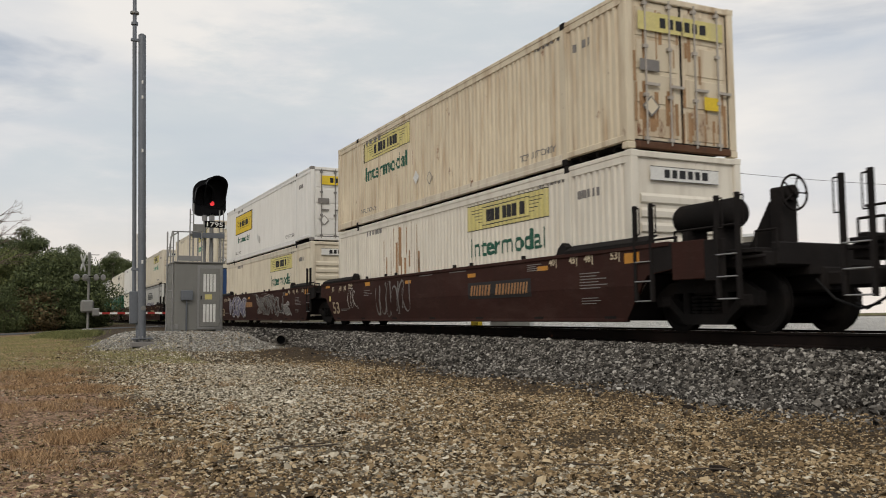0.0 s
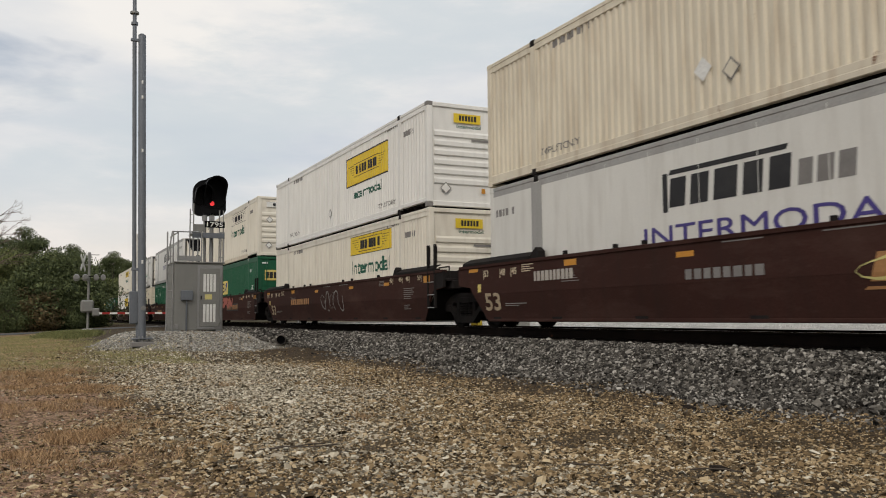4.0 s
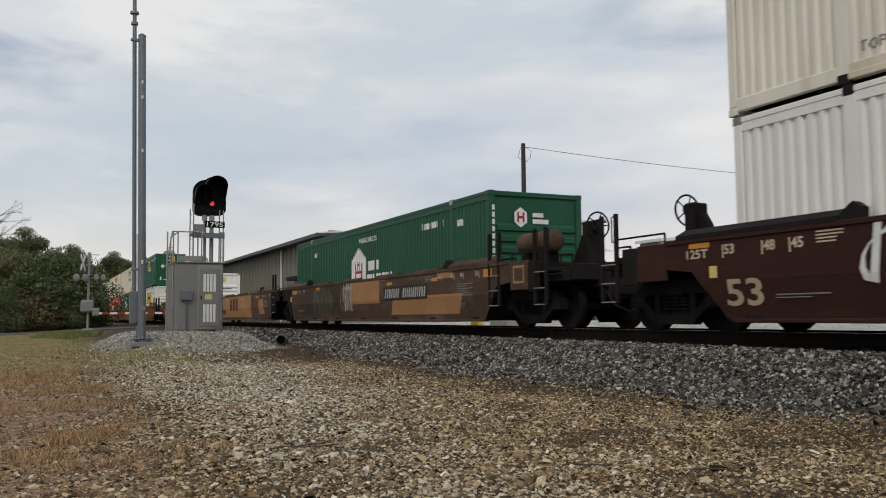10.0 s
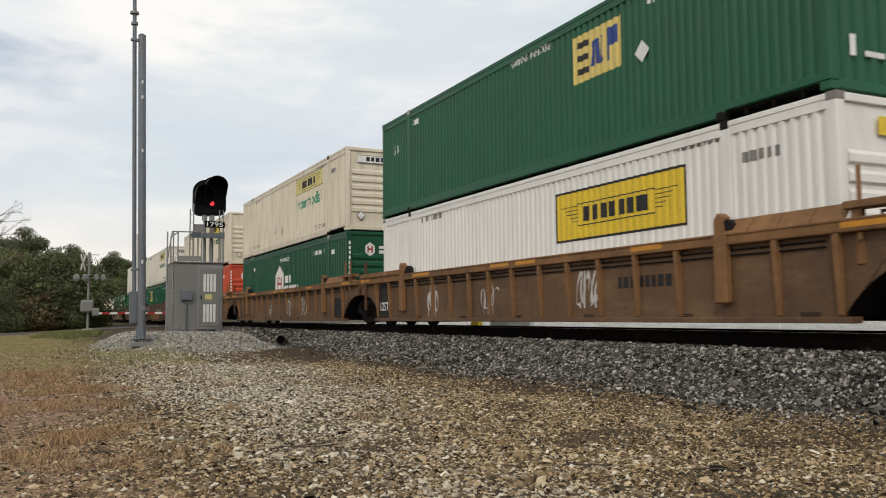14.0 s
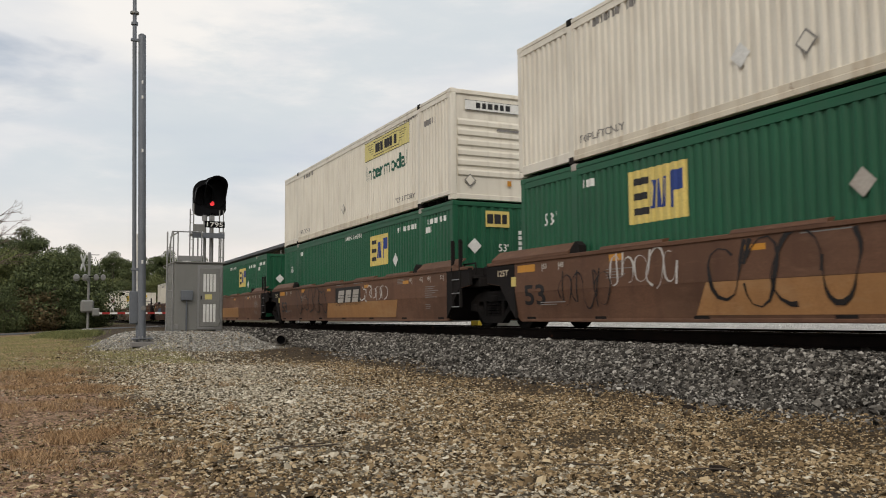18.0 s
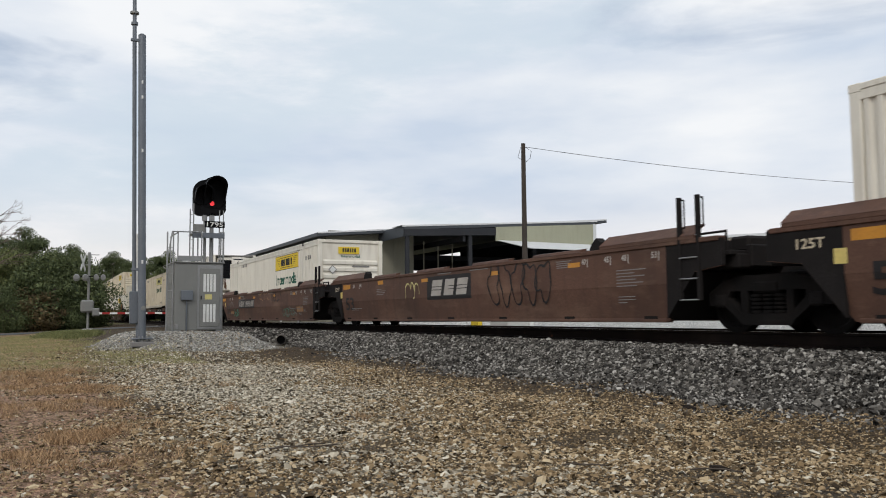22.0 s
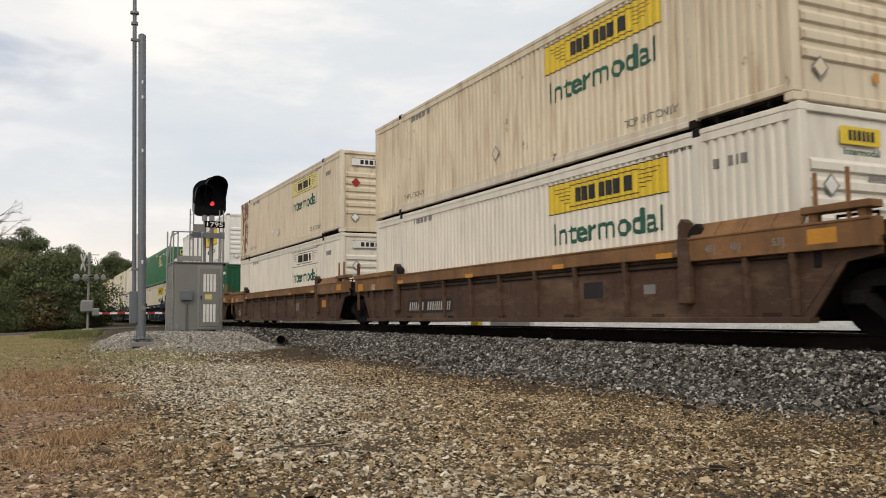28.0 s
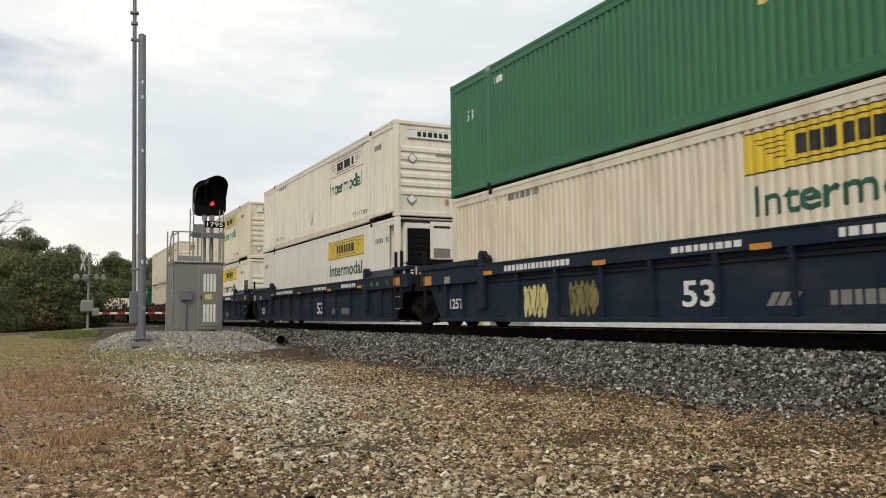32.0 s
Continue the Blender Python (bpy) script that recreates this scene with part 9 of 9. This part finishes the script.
def tree_kind(key, height, radius, leaves, size, mat, low):
    rng = np.random.default_rng(sum(map(ord, key)))
    me, c = crown_mesh(rng, height, radius, leaves, size, mat, low)
    TREES[key] = (me, trunk_geo(rng, height, 0.03 * height, c).mesh("trunk", M["bark"]))


tree_kind("round", 7.4, 3.4, 42000, 0.07, "leaf", 0.05)
tree_kind("tall", 9.0, 3.0, 38000, 0.08, "leaf_dark", 0.08)
tree_kind("bush", 3.2, 2.2, 14000, 0.062, "leaf_dark", 0.03)
tree_kind("autumn", 2.8, 1.8, 3600, 0.11, "leaf_brown", 0.03)


def tree(key, x, y, scale, turn, label):
    ob = thing("tree" if key in ("round", "tall") else "bush", label, "tree" if key in ("round", "tall") else "bush", group="trees by the crossing")
    crown, stem = TREES[key]
    part("trunk", stem, None, ob)
    part("crown", crown, None, ob)
    ob.matrix_basis = pose(x, y, float(ground_z(x, y)) - 0.05, 0, 0, turn) @ Matrix.Diagonal((scale * 1.05, scale * 1.05, scale * 1.05, 1))


def build_trees():
    rng = random.Random(5)
    green, dark = "leafy green broadleaf tree in a dense roadside clump", "dark green broadleaf tree in a dense roadside clump"
    for x, y, s, key in ((-74, 0.9, 0.92, "round"), (-71, -1.6, 0.98, "round"), (-77, -0.9, 0.86, "tall"), (-70, -4.6, 0.92, "round"), (-75, -4.0, 0.84, "tall"),
                         (-78, 2.2, 0.72, "tall"), (-72, -7.8, 0.95, "round"), (-80, -7.0, 0.9, "tall"), (-70, -11, 1.0, "round"), (-76, -12, 0.95, "tall"),
                         (-84, 1.2, 0.8, "round"), (-92, 2.6, 0.8, "tall"), (-102, 3.6, 0.85, "round"), (-115, 4.2, 0.9, "round"), (-90, -2.0, 0.9, "tall"), (-95, -9, 1.0, "tall")):
        tree(key, x, y, 0.97 * s, rng.uniform(0, 360), green if key == "round" else dark)
    for x, y, s, key in ((-66.5, 0.2, 0.9, "autumn"), (-68, 1.8, 0.8, "bush"), (-67, -2.2, 0.9, "bush"), (-66.5, -4.5, 0.8, "bush"), (-69, 2.6, 0.7, "bush"), (-67, -7.0, 0.9, "bush"),
                         (-68, -0.8, 1.0, "autumn"), (-72, 3.2, 1.2, "bush"), (-70.5, 2.0, 1.5, "bush"), (-69, 0.6, 1.5, "bush"), (-85, 3.9, 0.9, "bush")):
        tree(key, x, y, s, rng.uniform(0, 360), "low dark green bush under the trees" if key == "bush" else "low brownish bush at the roadside")
    for x, y, s, key in ((-150, 19, 1.15, "round"), (-165, 21, 1.25, "tall"), (-140, 23, 1.0, "tall"), (-180, 18, 1.3, "round"), (-195, 22, 1.3, "tall"), (-210, 17, 1.3, "round"),
                         (-228, 19, 1.4, "tall"), (-160, 26, 1.25, "round"), (-250, 16, 1.4, "round"), (-270, 14, 1.5, "tall"), (-300, 8, 1.6, "round"), (-190, 28, 1.3, "tall"),
                         (-330, 12, 1.7, "tall"), (-330, 3, 1.7, "round"),
                         (-185, 15.5, 1.35, "round"), (-205, 15, 1.5, "tall"), (-232, 14.6, 1.6, "round"), (-260, 19, 1.7, "tall"), (-172, 16.5, 1.2, "tall"), (-240, 24, 1.6, "round")):
        tree(key, x, y, 1.04 * s, rng.uniform(0, 360), "distant green tree beyond the track")


build_trees()


def bare_tree():
    rng = random.Random(11)
    ob = thing("bare_tree", "leafless thin-branched tree at the yard's edge", "tree", pose(-45.0, -3.0, float(ground_z(-45, -3.0)) + 0.0) @ Matrix.Diagonal((1, 1, 1.17, 1)))
    part("trunk", Geo().rod((0, 0, -0.1), (0.1, 0.2, 3.0), 0.13, 10, 0.09).rod((0.1, 0.2, 3.0), (0.0, 0.6, 5.2), 0.09, 8, 0.05), "bark", ob)
    for i in range(9):
        g = Geo()
        a = Vector((0.05, 0.2 + 0.04 * i, 2.2 + 0.32 * i))
        stack = [(a, Vector((rng.uniform(-0.5, 0.5), rng.uniform(0.2, 1.0), rng.uniform(0.2, 0.7))).normalized(), 1.5 - 0.06 * i, 0.022, 0)]
        while stack:
            p, d, ln, r, lv = stack.pop()
            q = p + d * ln
            g.rod(tuple(p), tuple(q), r, 4, r * 0.6, cap=False)
            if lv < 4:
                for _ in range(2 + (lv > 1)):
                    nd = (d + Vector((rng.uniform(-0.6, 0.6), rng.uniform(-0.5, 0.6), rng.uniform(-0.4, 0.5)))).normalized()
                    stack.append((p.lerp(q, rng.uniform(0.55, 1.0)), nd, ln * rng.uniform(0.45, 0.7), r * 0.55, lv + 1))
        part("branch", g, "bark_pale", ob)


bare_tree()


# ---- stones and grass ----
def stone_material(name, cols):
    m = bpy.data.materials.new(name)
    m.use_nodes = True
    n, l = m.node_tree.nodes, m.node_tree.links
    b = n["Principled BSDF"]
    geo, ramp, nz, mx = n.new("ShaderNodeNewGeometry"), n.new("ShaderNodeValToRGB"), n.new("ShaderNodeTexNoise"), n.new("ShaderNodeMixRGB")
    ramp.color_ramp.elements.remove(ramp.color_ramp.elements[1])
    for i, c in enumerate(cols):
        e = ramp.color_ramp.elements[0] if i == 0 else ramp.color_ramp.elements.new(i / (len(cols) - 1))
        e.color = (*c, 1)
    l.new(geo.outputs["Random Per Island"], ramp.inputs["Fac"])
    tc = n.new("ShaderNodeTexCoord")
    l.new(tc.outputs["Object"], nz.inputs["Vector"])
    nz.inputs["Scale"].default_value, nz.inputs["Detail"].default_value = 45, 5
    mx.blend_type = "MULTIPLY"
    mx.inputs["Fac"].default_value = 0.5
    l.new(ramp.outputs["Color"], mx.inputs["Color1"])
    l.new(nz.outputs["Fac"], mx.inputs["Color2"])
    l.new(mx.outputs["Color"], b.inputs["Base Color"])
    b.inputs["Roughness"].default_value = 0.88
    b.inputs["Specular IOR Level"].default_value = 0.25
    return m


M["limestone"] = stone_material("limestone", [(0.045, 0.034, 0.022), (0.22, 0.185, 0.13), (0.43, 0.37, 0.272), (0.60, 0.53, 0.40), (0.84, 0.78, 0.64)])
M["tan_stone"] = stone_material("tan_stone", [(0.038, 0.025, 0.013), (0.132, 0.09, 0.046), (0.25, 0.17, 0.088), (0.40, 0.28, 0.15), (0.69, 0.55, 0.35)])
M["ballast"] = stone_material("ballast", [(0.016, 0.014, 0.012), (0.048, 0.0435, 0.0375), (0.104, 0.0945, 0.082), (0.187, 0.172, 0.151), (0.55, 0.52, 0.465)])
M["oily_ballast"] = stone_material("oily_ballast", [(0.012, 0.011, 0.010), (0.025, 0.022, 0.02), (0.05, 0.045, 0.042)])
M["pad_stone"] = stone_material("pad_stone", [(0.10, 0.094, 0.082), (0.26, 0.248, 0.22), (0.41, 0.393, 0.35), (0.66, 0.64, 0.585)])
CUBE = np.array([(x, y, z) for x in (-1, 1) for y in (-1, 1) for z in (-1, 1)], np.float32)
CUBE[1::2, :2] *= 0.72
CUBE_F = np.array([(0, 1, 3, 2), (4, 6, 7, 5), (0, 4, 5, 1), (2, 3, 7, 6), (1, 5, 7, 3)], np.int32)


def stones(name, x, y, size, flat, mat, rng, sink=0.25, lift=0.0, vary=0.33, tip=0.5):
    """Crushed stones lying on the ground: broken, tilted little blocks."""
    n = len(x)
    s = size * np.exp(rng.normal(size=n) * vary)
    v = CUBE[None] * (0.42 + 0.16 * rng.random((n, 8, 3)))
    v = v * np.stack([s * (0.8 + 0.6 * rng.random(n)), s * (0.6 + 0.5 * rng.random(n)), s * flat * (0.7 + 0.6 * rng.random(n))], -1)[:, None]
    for a, b, ang in ((1, 2, rng.normal(size=n) * tip), (0, 2, rng.normal(size=n) * tip), (0, 1, rng.random(n) * 6.283)):
        c, sn = np.cos(ang)[:, None], np.sin(ang)[:, None]
        va, vb = v[:, :, a].copy(), v[:, :, b].copy()
        v[:, :, a], v[:, :, b] = va * c - vb * sn, va * sn + vb * c
    z = ground_z(x, y) + s * flat * (0.5 - sink) + lift * rng.random(n)
    v = (v + np.stack([x, y, z], -1)[:, None]).reshape(-1, 3).astype(np.float32)
    f = (CUBE_F[None] + 8 * np.arange(n, dtype=np.int32)[:, None, None]).reshape(-1)
    me = bpy.data.meshes.new(name)
    me.vertices.add(len(v))
    me.vertices.foreach_set("co", v.ravel())
    me.loops.add(len(f))
    me.loops.foreach_set("vertex_index", f)
    me.polygons.add(len(f) // 4)
    me.polygons.foreach_set("loop_start", np.arange(0, len(f), 4, dtype=np.int32))
    me.update(calc_edges=True)
    me.polygons.foreach_set("use_smooth", np.zeros(len(f) // 4, bool))
    me.materials.append(M[mat])
    return new(name, me)


def scatter(rng, n, x0, x1, y0, y1, keep):
    x, y = rng.uniform(x0, x1, n), rng.uniform(y0, y1, n)
    k = rng.random(n) < keep(x, y)
    return x[k], y[k]


def patchy(x, y, scale, seed):
    """A soft random field between 0 and 1."""
    rng = np.random.default_rng(seed)
    out = 0
    for i in range(7):
        a, p = rng.random() * 6.28, rng.random() * 6.28
        k = scale * (0.6 + 1.4 * rng.random())
        out = out + np.sin(k * (x * np.cos(a) + y * np.sin(a)) + p + 0.8 * np.sin(k * 0.7 * (x * np.sin(a) - y * np.cos(a)) + 2 * p))
    return 0.5 + 0.5 * np.tanh(out / 2.6)


WORN = ((-8.0, 1.15, 0.45, 0.24), (-6.6, 0.85, 0.4, 0.2), (-6.5, -0.13, 0.4, 0.2), (-7.0, 0.3, 0.35, 0.15), (-10.5, 1.3, 0.7, 0.2))


def worn_spots(x, y):
    """Trodden hollows where the soil shows: 1 in the middle, 0 outside."""
    out = np.zeros_like(x)
    for cx, cy, rx, ry in WORN:
        out = np.maximum(out, smooth(1.25, 0.6, np.hypot((x - cx) / rx, (y - cy) / ry) + 0.5 * (patchy(x, y, 5.0, 70) - 0.5)))
    return out


def build_stones():
    rng = np.random.default_rng(3)

    def yard(x, y):
        wob = y + 1.6 * (patchy(x, y, 0.5, 1) - 0.5) + 0.9 * (patchy(x, y, 1.6, 2) - 0.5)
        inside = smooth(0.3, 2.2 + 0.10 * (x + 10) * (x > -10), wob) * smooth(6.3, 4.6, wob)
        bare = (smooth(0.62, 0.80, patchy(x, y, 1.5, 4)) * 0.75 + smooth(0.66, 0.8, patchy(x, y, 4.0, 44)) * 0.5) * smooth(-16, -9, x)
        return np.clip(inside * (1.0 - 0.8 * bare) * (1.0 - 0.9 * worn_spots(x, y)), 0, 1) * 0.93 + 0.07 + 0.10 * smooth(2.5, 0.5, wob) * patchy(x, y, 2.4, 77)

    for n, x0, x1, size in ((145000, -10.5, -3.2, 0.0225), (100000, -19, -10.5, 0.024), (18000, -30, -19, 0.032)):
        x, y = scatter(rng, n, x0, x1, -0.9, 7.7, yard)
        # pale clean stone in the trodden middle, brown fines towards the track and down the line
        pale = smooth(5.4, 3.4, y + 0.10 * (x + 12) * smooth(-12, -4, x) + 1.5 * (patchy(x, y, 0.7, 14) - 0.5)) * (0.55 + 0.45 * patchy(x, y, 1.3, 15))
        pale = pale * (1 - 0.85 * smooth(-8.5, -6.1, x) * smooth(2.1, 3.3, y + 0.8 * (patchy(x, y, 1.8, 16) - 0.5)))
        k = rng.random(len(x)) < 0.10 + (0.75 + 0.15 * smooth(-9, -12, x)) * pale * smooth(0.6, 2.6 - 0.8 * smooth(-9, -12, x), y)
        tagged(stones("gravel", x[k], y[k], size, 0.31, "limestone", rng, vary=0.37), "loose pale crushed limestone over the yard", "gravel", kind="stuff")
        k = ~k
        tagged(stones("brown_gravel", x[k], y[k], size * 0.86, 0.33, "tan_stone", rng, vary=0.4), "small brown stones trodden into the soil", "gravel", kind="stuff")

    x, y = scatter(rng, 46000, -9.5, -3.2, -0.9, 7.5, lambda x, y: 0.55 + 0.45 * patchy(x, y, 2.2, 33))
    tagged(stones("grit", x, y, 0.0115, 0.5, "tan_stone", rng), "fine brown grit between the stones", "gravel", kind="stuff")

    x, y = scatter(rng, 260, -6.6, -3.6, 0.9, 3.2, lambda x, y: smooth(0.35, 0.8, patchy(x, y, 1.4, 90)) * smooth(1.3, 2.0, y + 0.3 * (x + 5)))
    tagged(stones("pebble", x, y, 0.032, 0.4, "limestone", rng, 0.3, 0.0, 0.3, 0.25), "larger pale flat pebbles among the gravel", "gravel", kind="stuff")

    # ballast that has rolled down off the bank
    x, y = scatter(rng, 16000, -22, -3.2, 6.0, 7.75, lambda x, y: 0.4 * smooth(6.0, 7.7, y + 0.6 * (patchy(x, y, 1.8, 61) - 0.5)) ** 1.3)
    tagged(stones("ballast", x, y, 0.03, 0.7, "ballast", rng, 0.3, 0.0, 0.35, 0.6), "grey crushed-stone ballast along the track", "ballast", kind="stuff")
    # the yard goes on behind and beside the camera, thinner
    x, y = scatter(rng, 30000, -3.2, 9.0, -3.5, 7.3, lambda x, y: smooth(9, -3.2, x) * smooth(-3.5, 0.5, y) * smooth(7.3, 5.5, y) * 0.8)
    tagged(stones("gravel", x, y, 0.024, 0.42, "limestone", rng), "loose pale crushed limestone over the yard", "gravel", kind="stuff")
    x, y = scatter(rng, 20000, -3.2, 16.0, 7.0, 9.55, lambda x, y: smooth(7.15, 8.25, y) * smooth(16, -3.2, x))
    tagged(stones("ballast", x, y, 0.042, 0.8, "ballast", rng, 0.3, 0.03, 0.3, 0.8), "grey crushed-stone ballast along the track", "ballast", kind="stuff")

    def clear(x, y):
        """Keeps the mouth of the drain pipe free."""
        return (np.hypot((x + 28.0) / 1.3, (y - 7.35) / 0.5) > 1) * 1.0

    def bank(x, y):
        return clear(x, y) * smooth(7.15, 8.25, y + 0.7 * (patchy(x, y, 1.6, 9) - 0.5) + 0.4 * (patchy(x, y, 5.0, 19) - 0.5)) ** 1.5

    for n, x0, x1, size in ((86000, -15, -3.2, 0.031), (50000, -30, -15, 0.036), (15000, -62, -30, 0.052)):
        x, y = scatter(rng, n, x0, x1, 6.9, 9.55, bank)
        ob = stones("ballast", x, y, size, 0.8, "ballast", rng, 0.3, 0.03, 0.3, 0.8)
        tagged(ob, "grey crushed-stone ballast along the track", "ballast", kind="stuff")
    # the stones between the rails are much darker than the bank's
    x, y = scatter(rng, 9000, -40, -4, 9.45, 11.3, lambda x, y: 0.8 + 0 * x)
    tagged(stones("oily_ballast", x, y, 0.042, 0.7, "oily_ballast", rng, 0.5), "near-black ballast between the rails", "ballast", kind="stuff")

    def pad(x, y):
        return clear(x, y) * smooth(1.1, 0.92, np.hypot((x + 30.0) / 6.4, (y - 4.65) / np.where(y > 4.65, 2.6, 3.2)) + 0.12 * patchy(x, y, 1.5, 3)) * (y < 8)

    x, y = scatter(rng, 44000, -36, -22.5, 0.9, 8, pad)
    tagged(stones("pad_gravel", x, y, 0.03, 0.55, "pad_stone", rng), "pale gravel round the signal house", "gravel", kind="stuff")


build_stones()


def build_grass():
    rng = np.random.default_rng(8)
    M["dry_grass"] = leaf_material("dry_grass", (0.12, 0.068, 0.036), (0.54, 0.36, 0.2))
    M["green_grass"] = leaf_material("green_grass", (0.15, 0.145, 0.06), (0.40, 0.355, 0.17))

    M["verge_green"] = leaf_material("verge_green", (0.075, 0.08, 0.03), (0.22, 0.23, 0.09))

    def blades(name, cx, cy, per, spread, tall, mat, label):
        n = len(cx) * per
        x = np.repeat(cx, per) + rng.normal(size=n) * spread
        y = np.repeat(cy, per) + rng.normal(size=n) * spread
        h = tall * (0.4 + 0.8 * rng.random(n))
        a = rng.random(n) * 6.283
        w = 0.0012 + 0.0014 * rng.random(n) + 0.00022 * np.abs(x)
        lean = h * (0.3 + 0.9 * rng.random(n))
        b = rng.random(n) * 6.283
        z = ground_z(x, y) - 0.01
        dx, dy = np.cos(a) * w, np.sin(a) * w
        tx, ty = x + np.cos(b) * lean, y + np.sin(b) * lean
        q = np.stack([np.stack([x - dx, y - dy, z], -1), np.stack([x + dx, y + dy, z], -1),
                      np.stack([tx + dx * 0.3, ty + dy * 0.3, z + h], -1), np.stack([tx - dx * 0.3, ty - dy * 0.3, z + h], -1)], 1)
        tagged(new(name, quads_mesh(name, q, M[mat])), label, "grass", kind="stuff")

    x, y = scatter(rng, 1500, -20, -4, -1.9, 1.9, lambda x, y: smooth(0.5, 0.72, patchy(x, y, 1.6, 21)) * smooth(1.5, 0.2, y + 0.8 * (patchy(x, y, 1.5, 2) - 0.5)))
    blades("dry_grass", x, y, 60, 0.075, 0.06, "dry_grass", "tufts of dry reddish-brown grass on bare soil")
    # a clump of longer straw on the bare soil
    x, y = scatter(rng, 120, -9.0, -7.6, -0.1, 0.85, lambda x, y: smooth(1.0, 0.4, np.hypot((x + 8.25) / 0.75, (y - 0.35) / 0.4)))
    blades("straw", x, y, 40, 0.05, 0.075, "dry_grass", "clump of dry orange-brown straw on bare soil")
    x, y = scatter(rng, 5200, -50, -17, -9, 2.4, lambda x, y: smooth(2.6, 1.2, y + 0.8 * (patchy(x, y, 0.9, 5) - 0.5)))
    blades("short_grass", x, y, 18, 0.13, 0.05, "green_grass", "short yellowish-green grass by the track")
    x, y = scatter(rng, 900, -26, -19, 1.5, 3.4, lambda x, y: 0.5 + 0 * x)
    blades("short_grass", x, y, 14, 0.1, 0.05, "green_grass", "short yellowish-green grass by the track")
    x, y = scatter(rng, 1900, -53, -38, -2.4, 2.6, lambda x, y: smooth(1.0, 0.5, np.hypot((x + 45) / 6.5, (y - 1.3) / 1.5)))
    blades("verge_grass", x, y, 40, 0.2, 0.2, "verge_green", "longer green grass on the road verge")
    cx = np.array([-9.7, -13.2, -8.2, -11.0])
    cy = np.array([1.96, 2.6, 3.0, 0.9])
    blades("weed", cx, cy, 60, 0.07, 0.09, "dry_grass", "small weeds in the gravel")


build_grass()


def twigs():
    rng = random.Random(41)
    for x, y, ln, turn in ((-6.55, 1.56, 0.62, 92), (-6.62, 1.7, 0.4, 80), (-7.14, 0.19, 0.46, 58), (-5.0, 3.3, 0.3, 60), (-8.4, 2.9, 0.35, 20), (-9.6, 1.1, 0.4, 120), (-7.3, 4.2, 0.25, 5), (-4.45, 3.95, 0.35, 70)):
        g, p, a = Geo(), [(0.0, 0.0, 0.0)], 0.0
        for i in range(6):
            a += rng.uniform(-0.35, 0.35)
            q = (p[-1][0] + ln / 6 * math.cos(a), p[-1][1] + ln / 6 * math.sin(a), rng.uniform(-0.004, 0.012))
            p.append(q)
        g.path(p, 0.006, 5)
        ob = thing("twig", "thin dark dry twig lying on the gravel", "twig", pose(x, y, float(ground_z(x, y)) + 0.014, 0, 0, turn), "twigs")
        part("stem", g, "bark", ob)
    for x, y, turn in ((-7.39, 6.58, 20), (-4.37, 4.14, 70)):
        ob = thing("wood_scrap", "dark splinter of tie wood on the gravel", "wood scrap", pose(x, y, float(ground_z(x, y)) + 0.02, 0, 8, turn), "wood scraps")
        part("splinter", Geo().prism([(-0.07, -0.015), (0.06, -0.012), (0.08, 0.008), (0.015, 0.022), (-0.065, 0.016)], -0.025, 0.022), "tie_wood", ob)


twigs()


# ---- what moves ----
def motions():
    times = [2.0 * i for i in range(17)]
    for ob, s, z in ROLLING:
        walk(ob, [(t, pose(s + run(t), YC, z)) for t in times])
    first = WHEELS[0]
    rows = []
    for i in range(32 * FPS + 1):
        t = i / FPS
        rows.append((t, Matrix.Rotation(run(t) / WHEEL_R, 4, "Y")))
    walk(first, rows)
    act, slot = first.animation_data.action, first.animation_data.action_slot
    for w in WHEELS[1:]:
        w.rotation_mode = "QUATERNION"
        w.animation_data_create().action = act
        w.animation_data.action_slot = slot


motions()
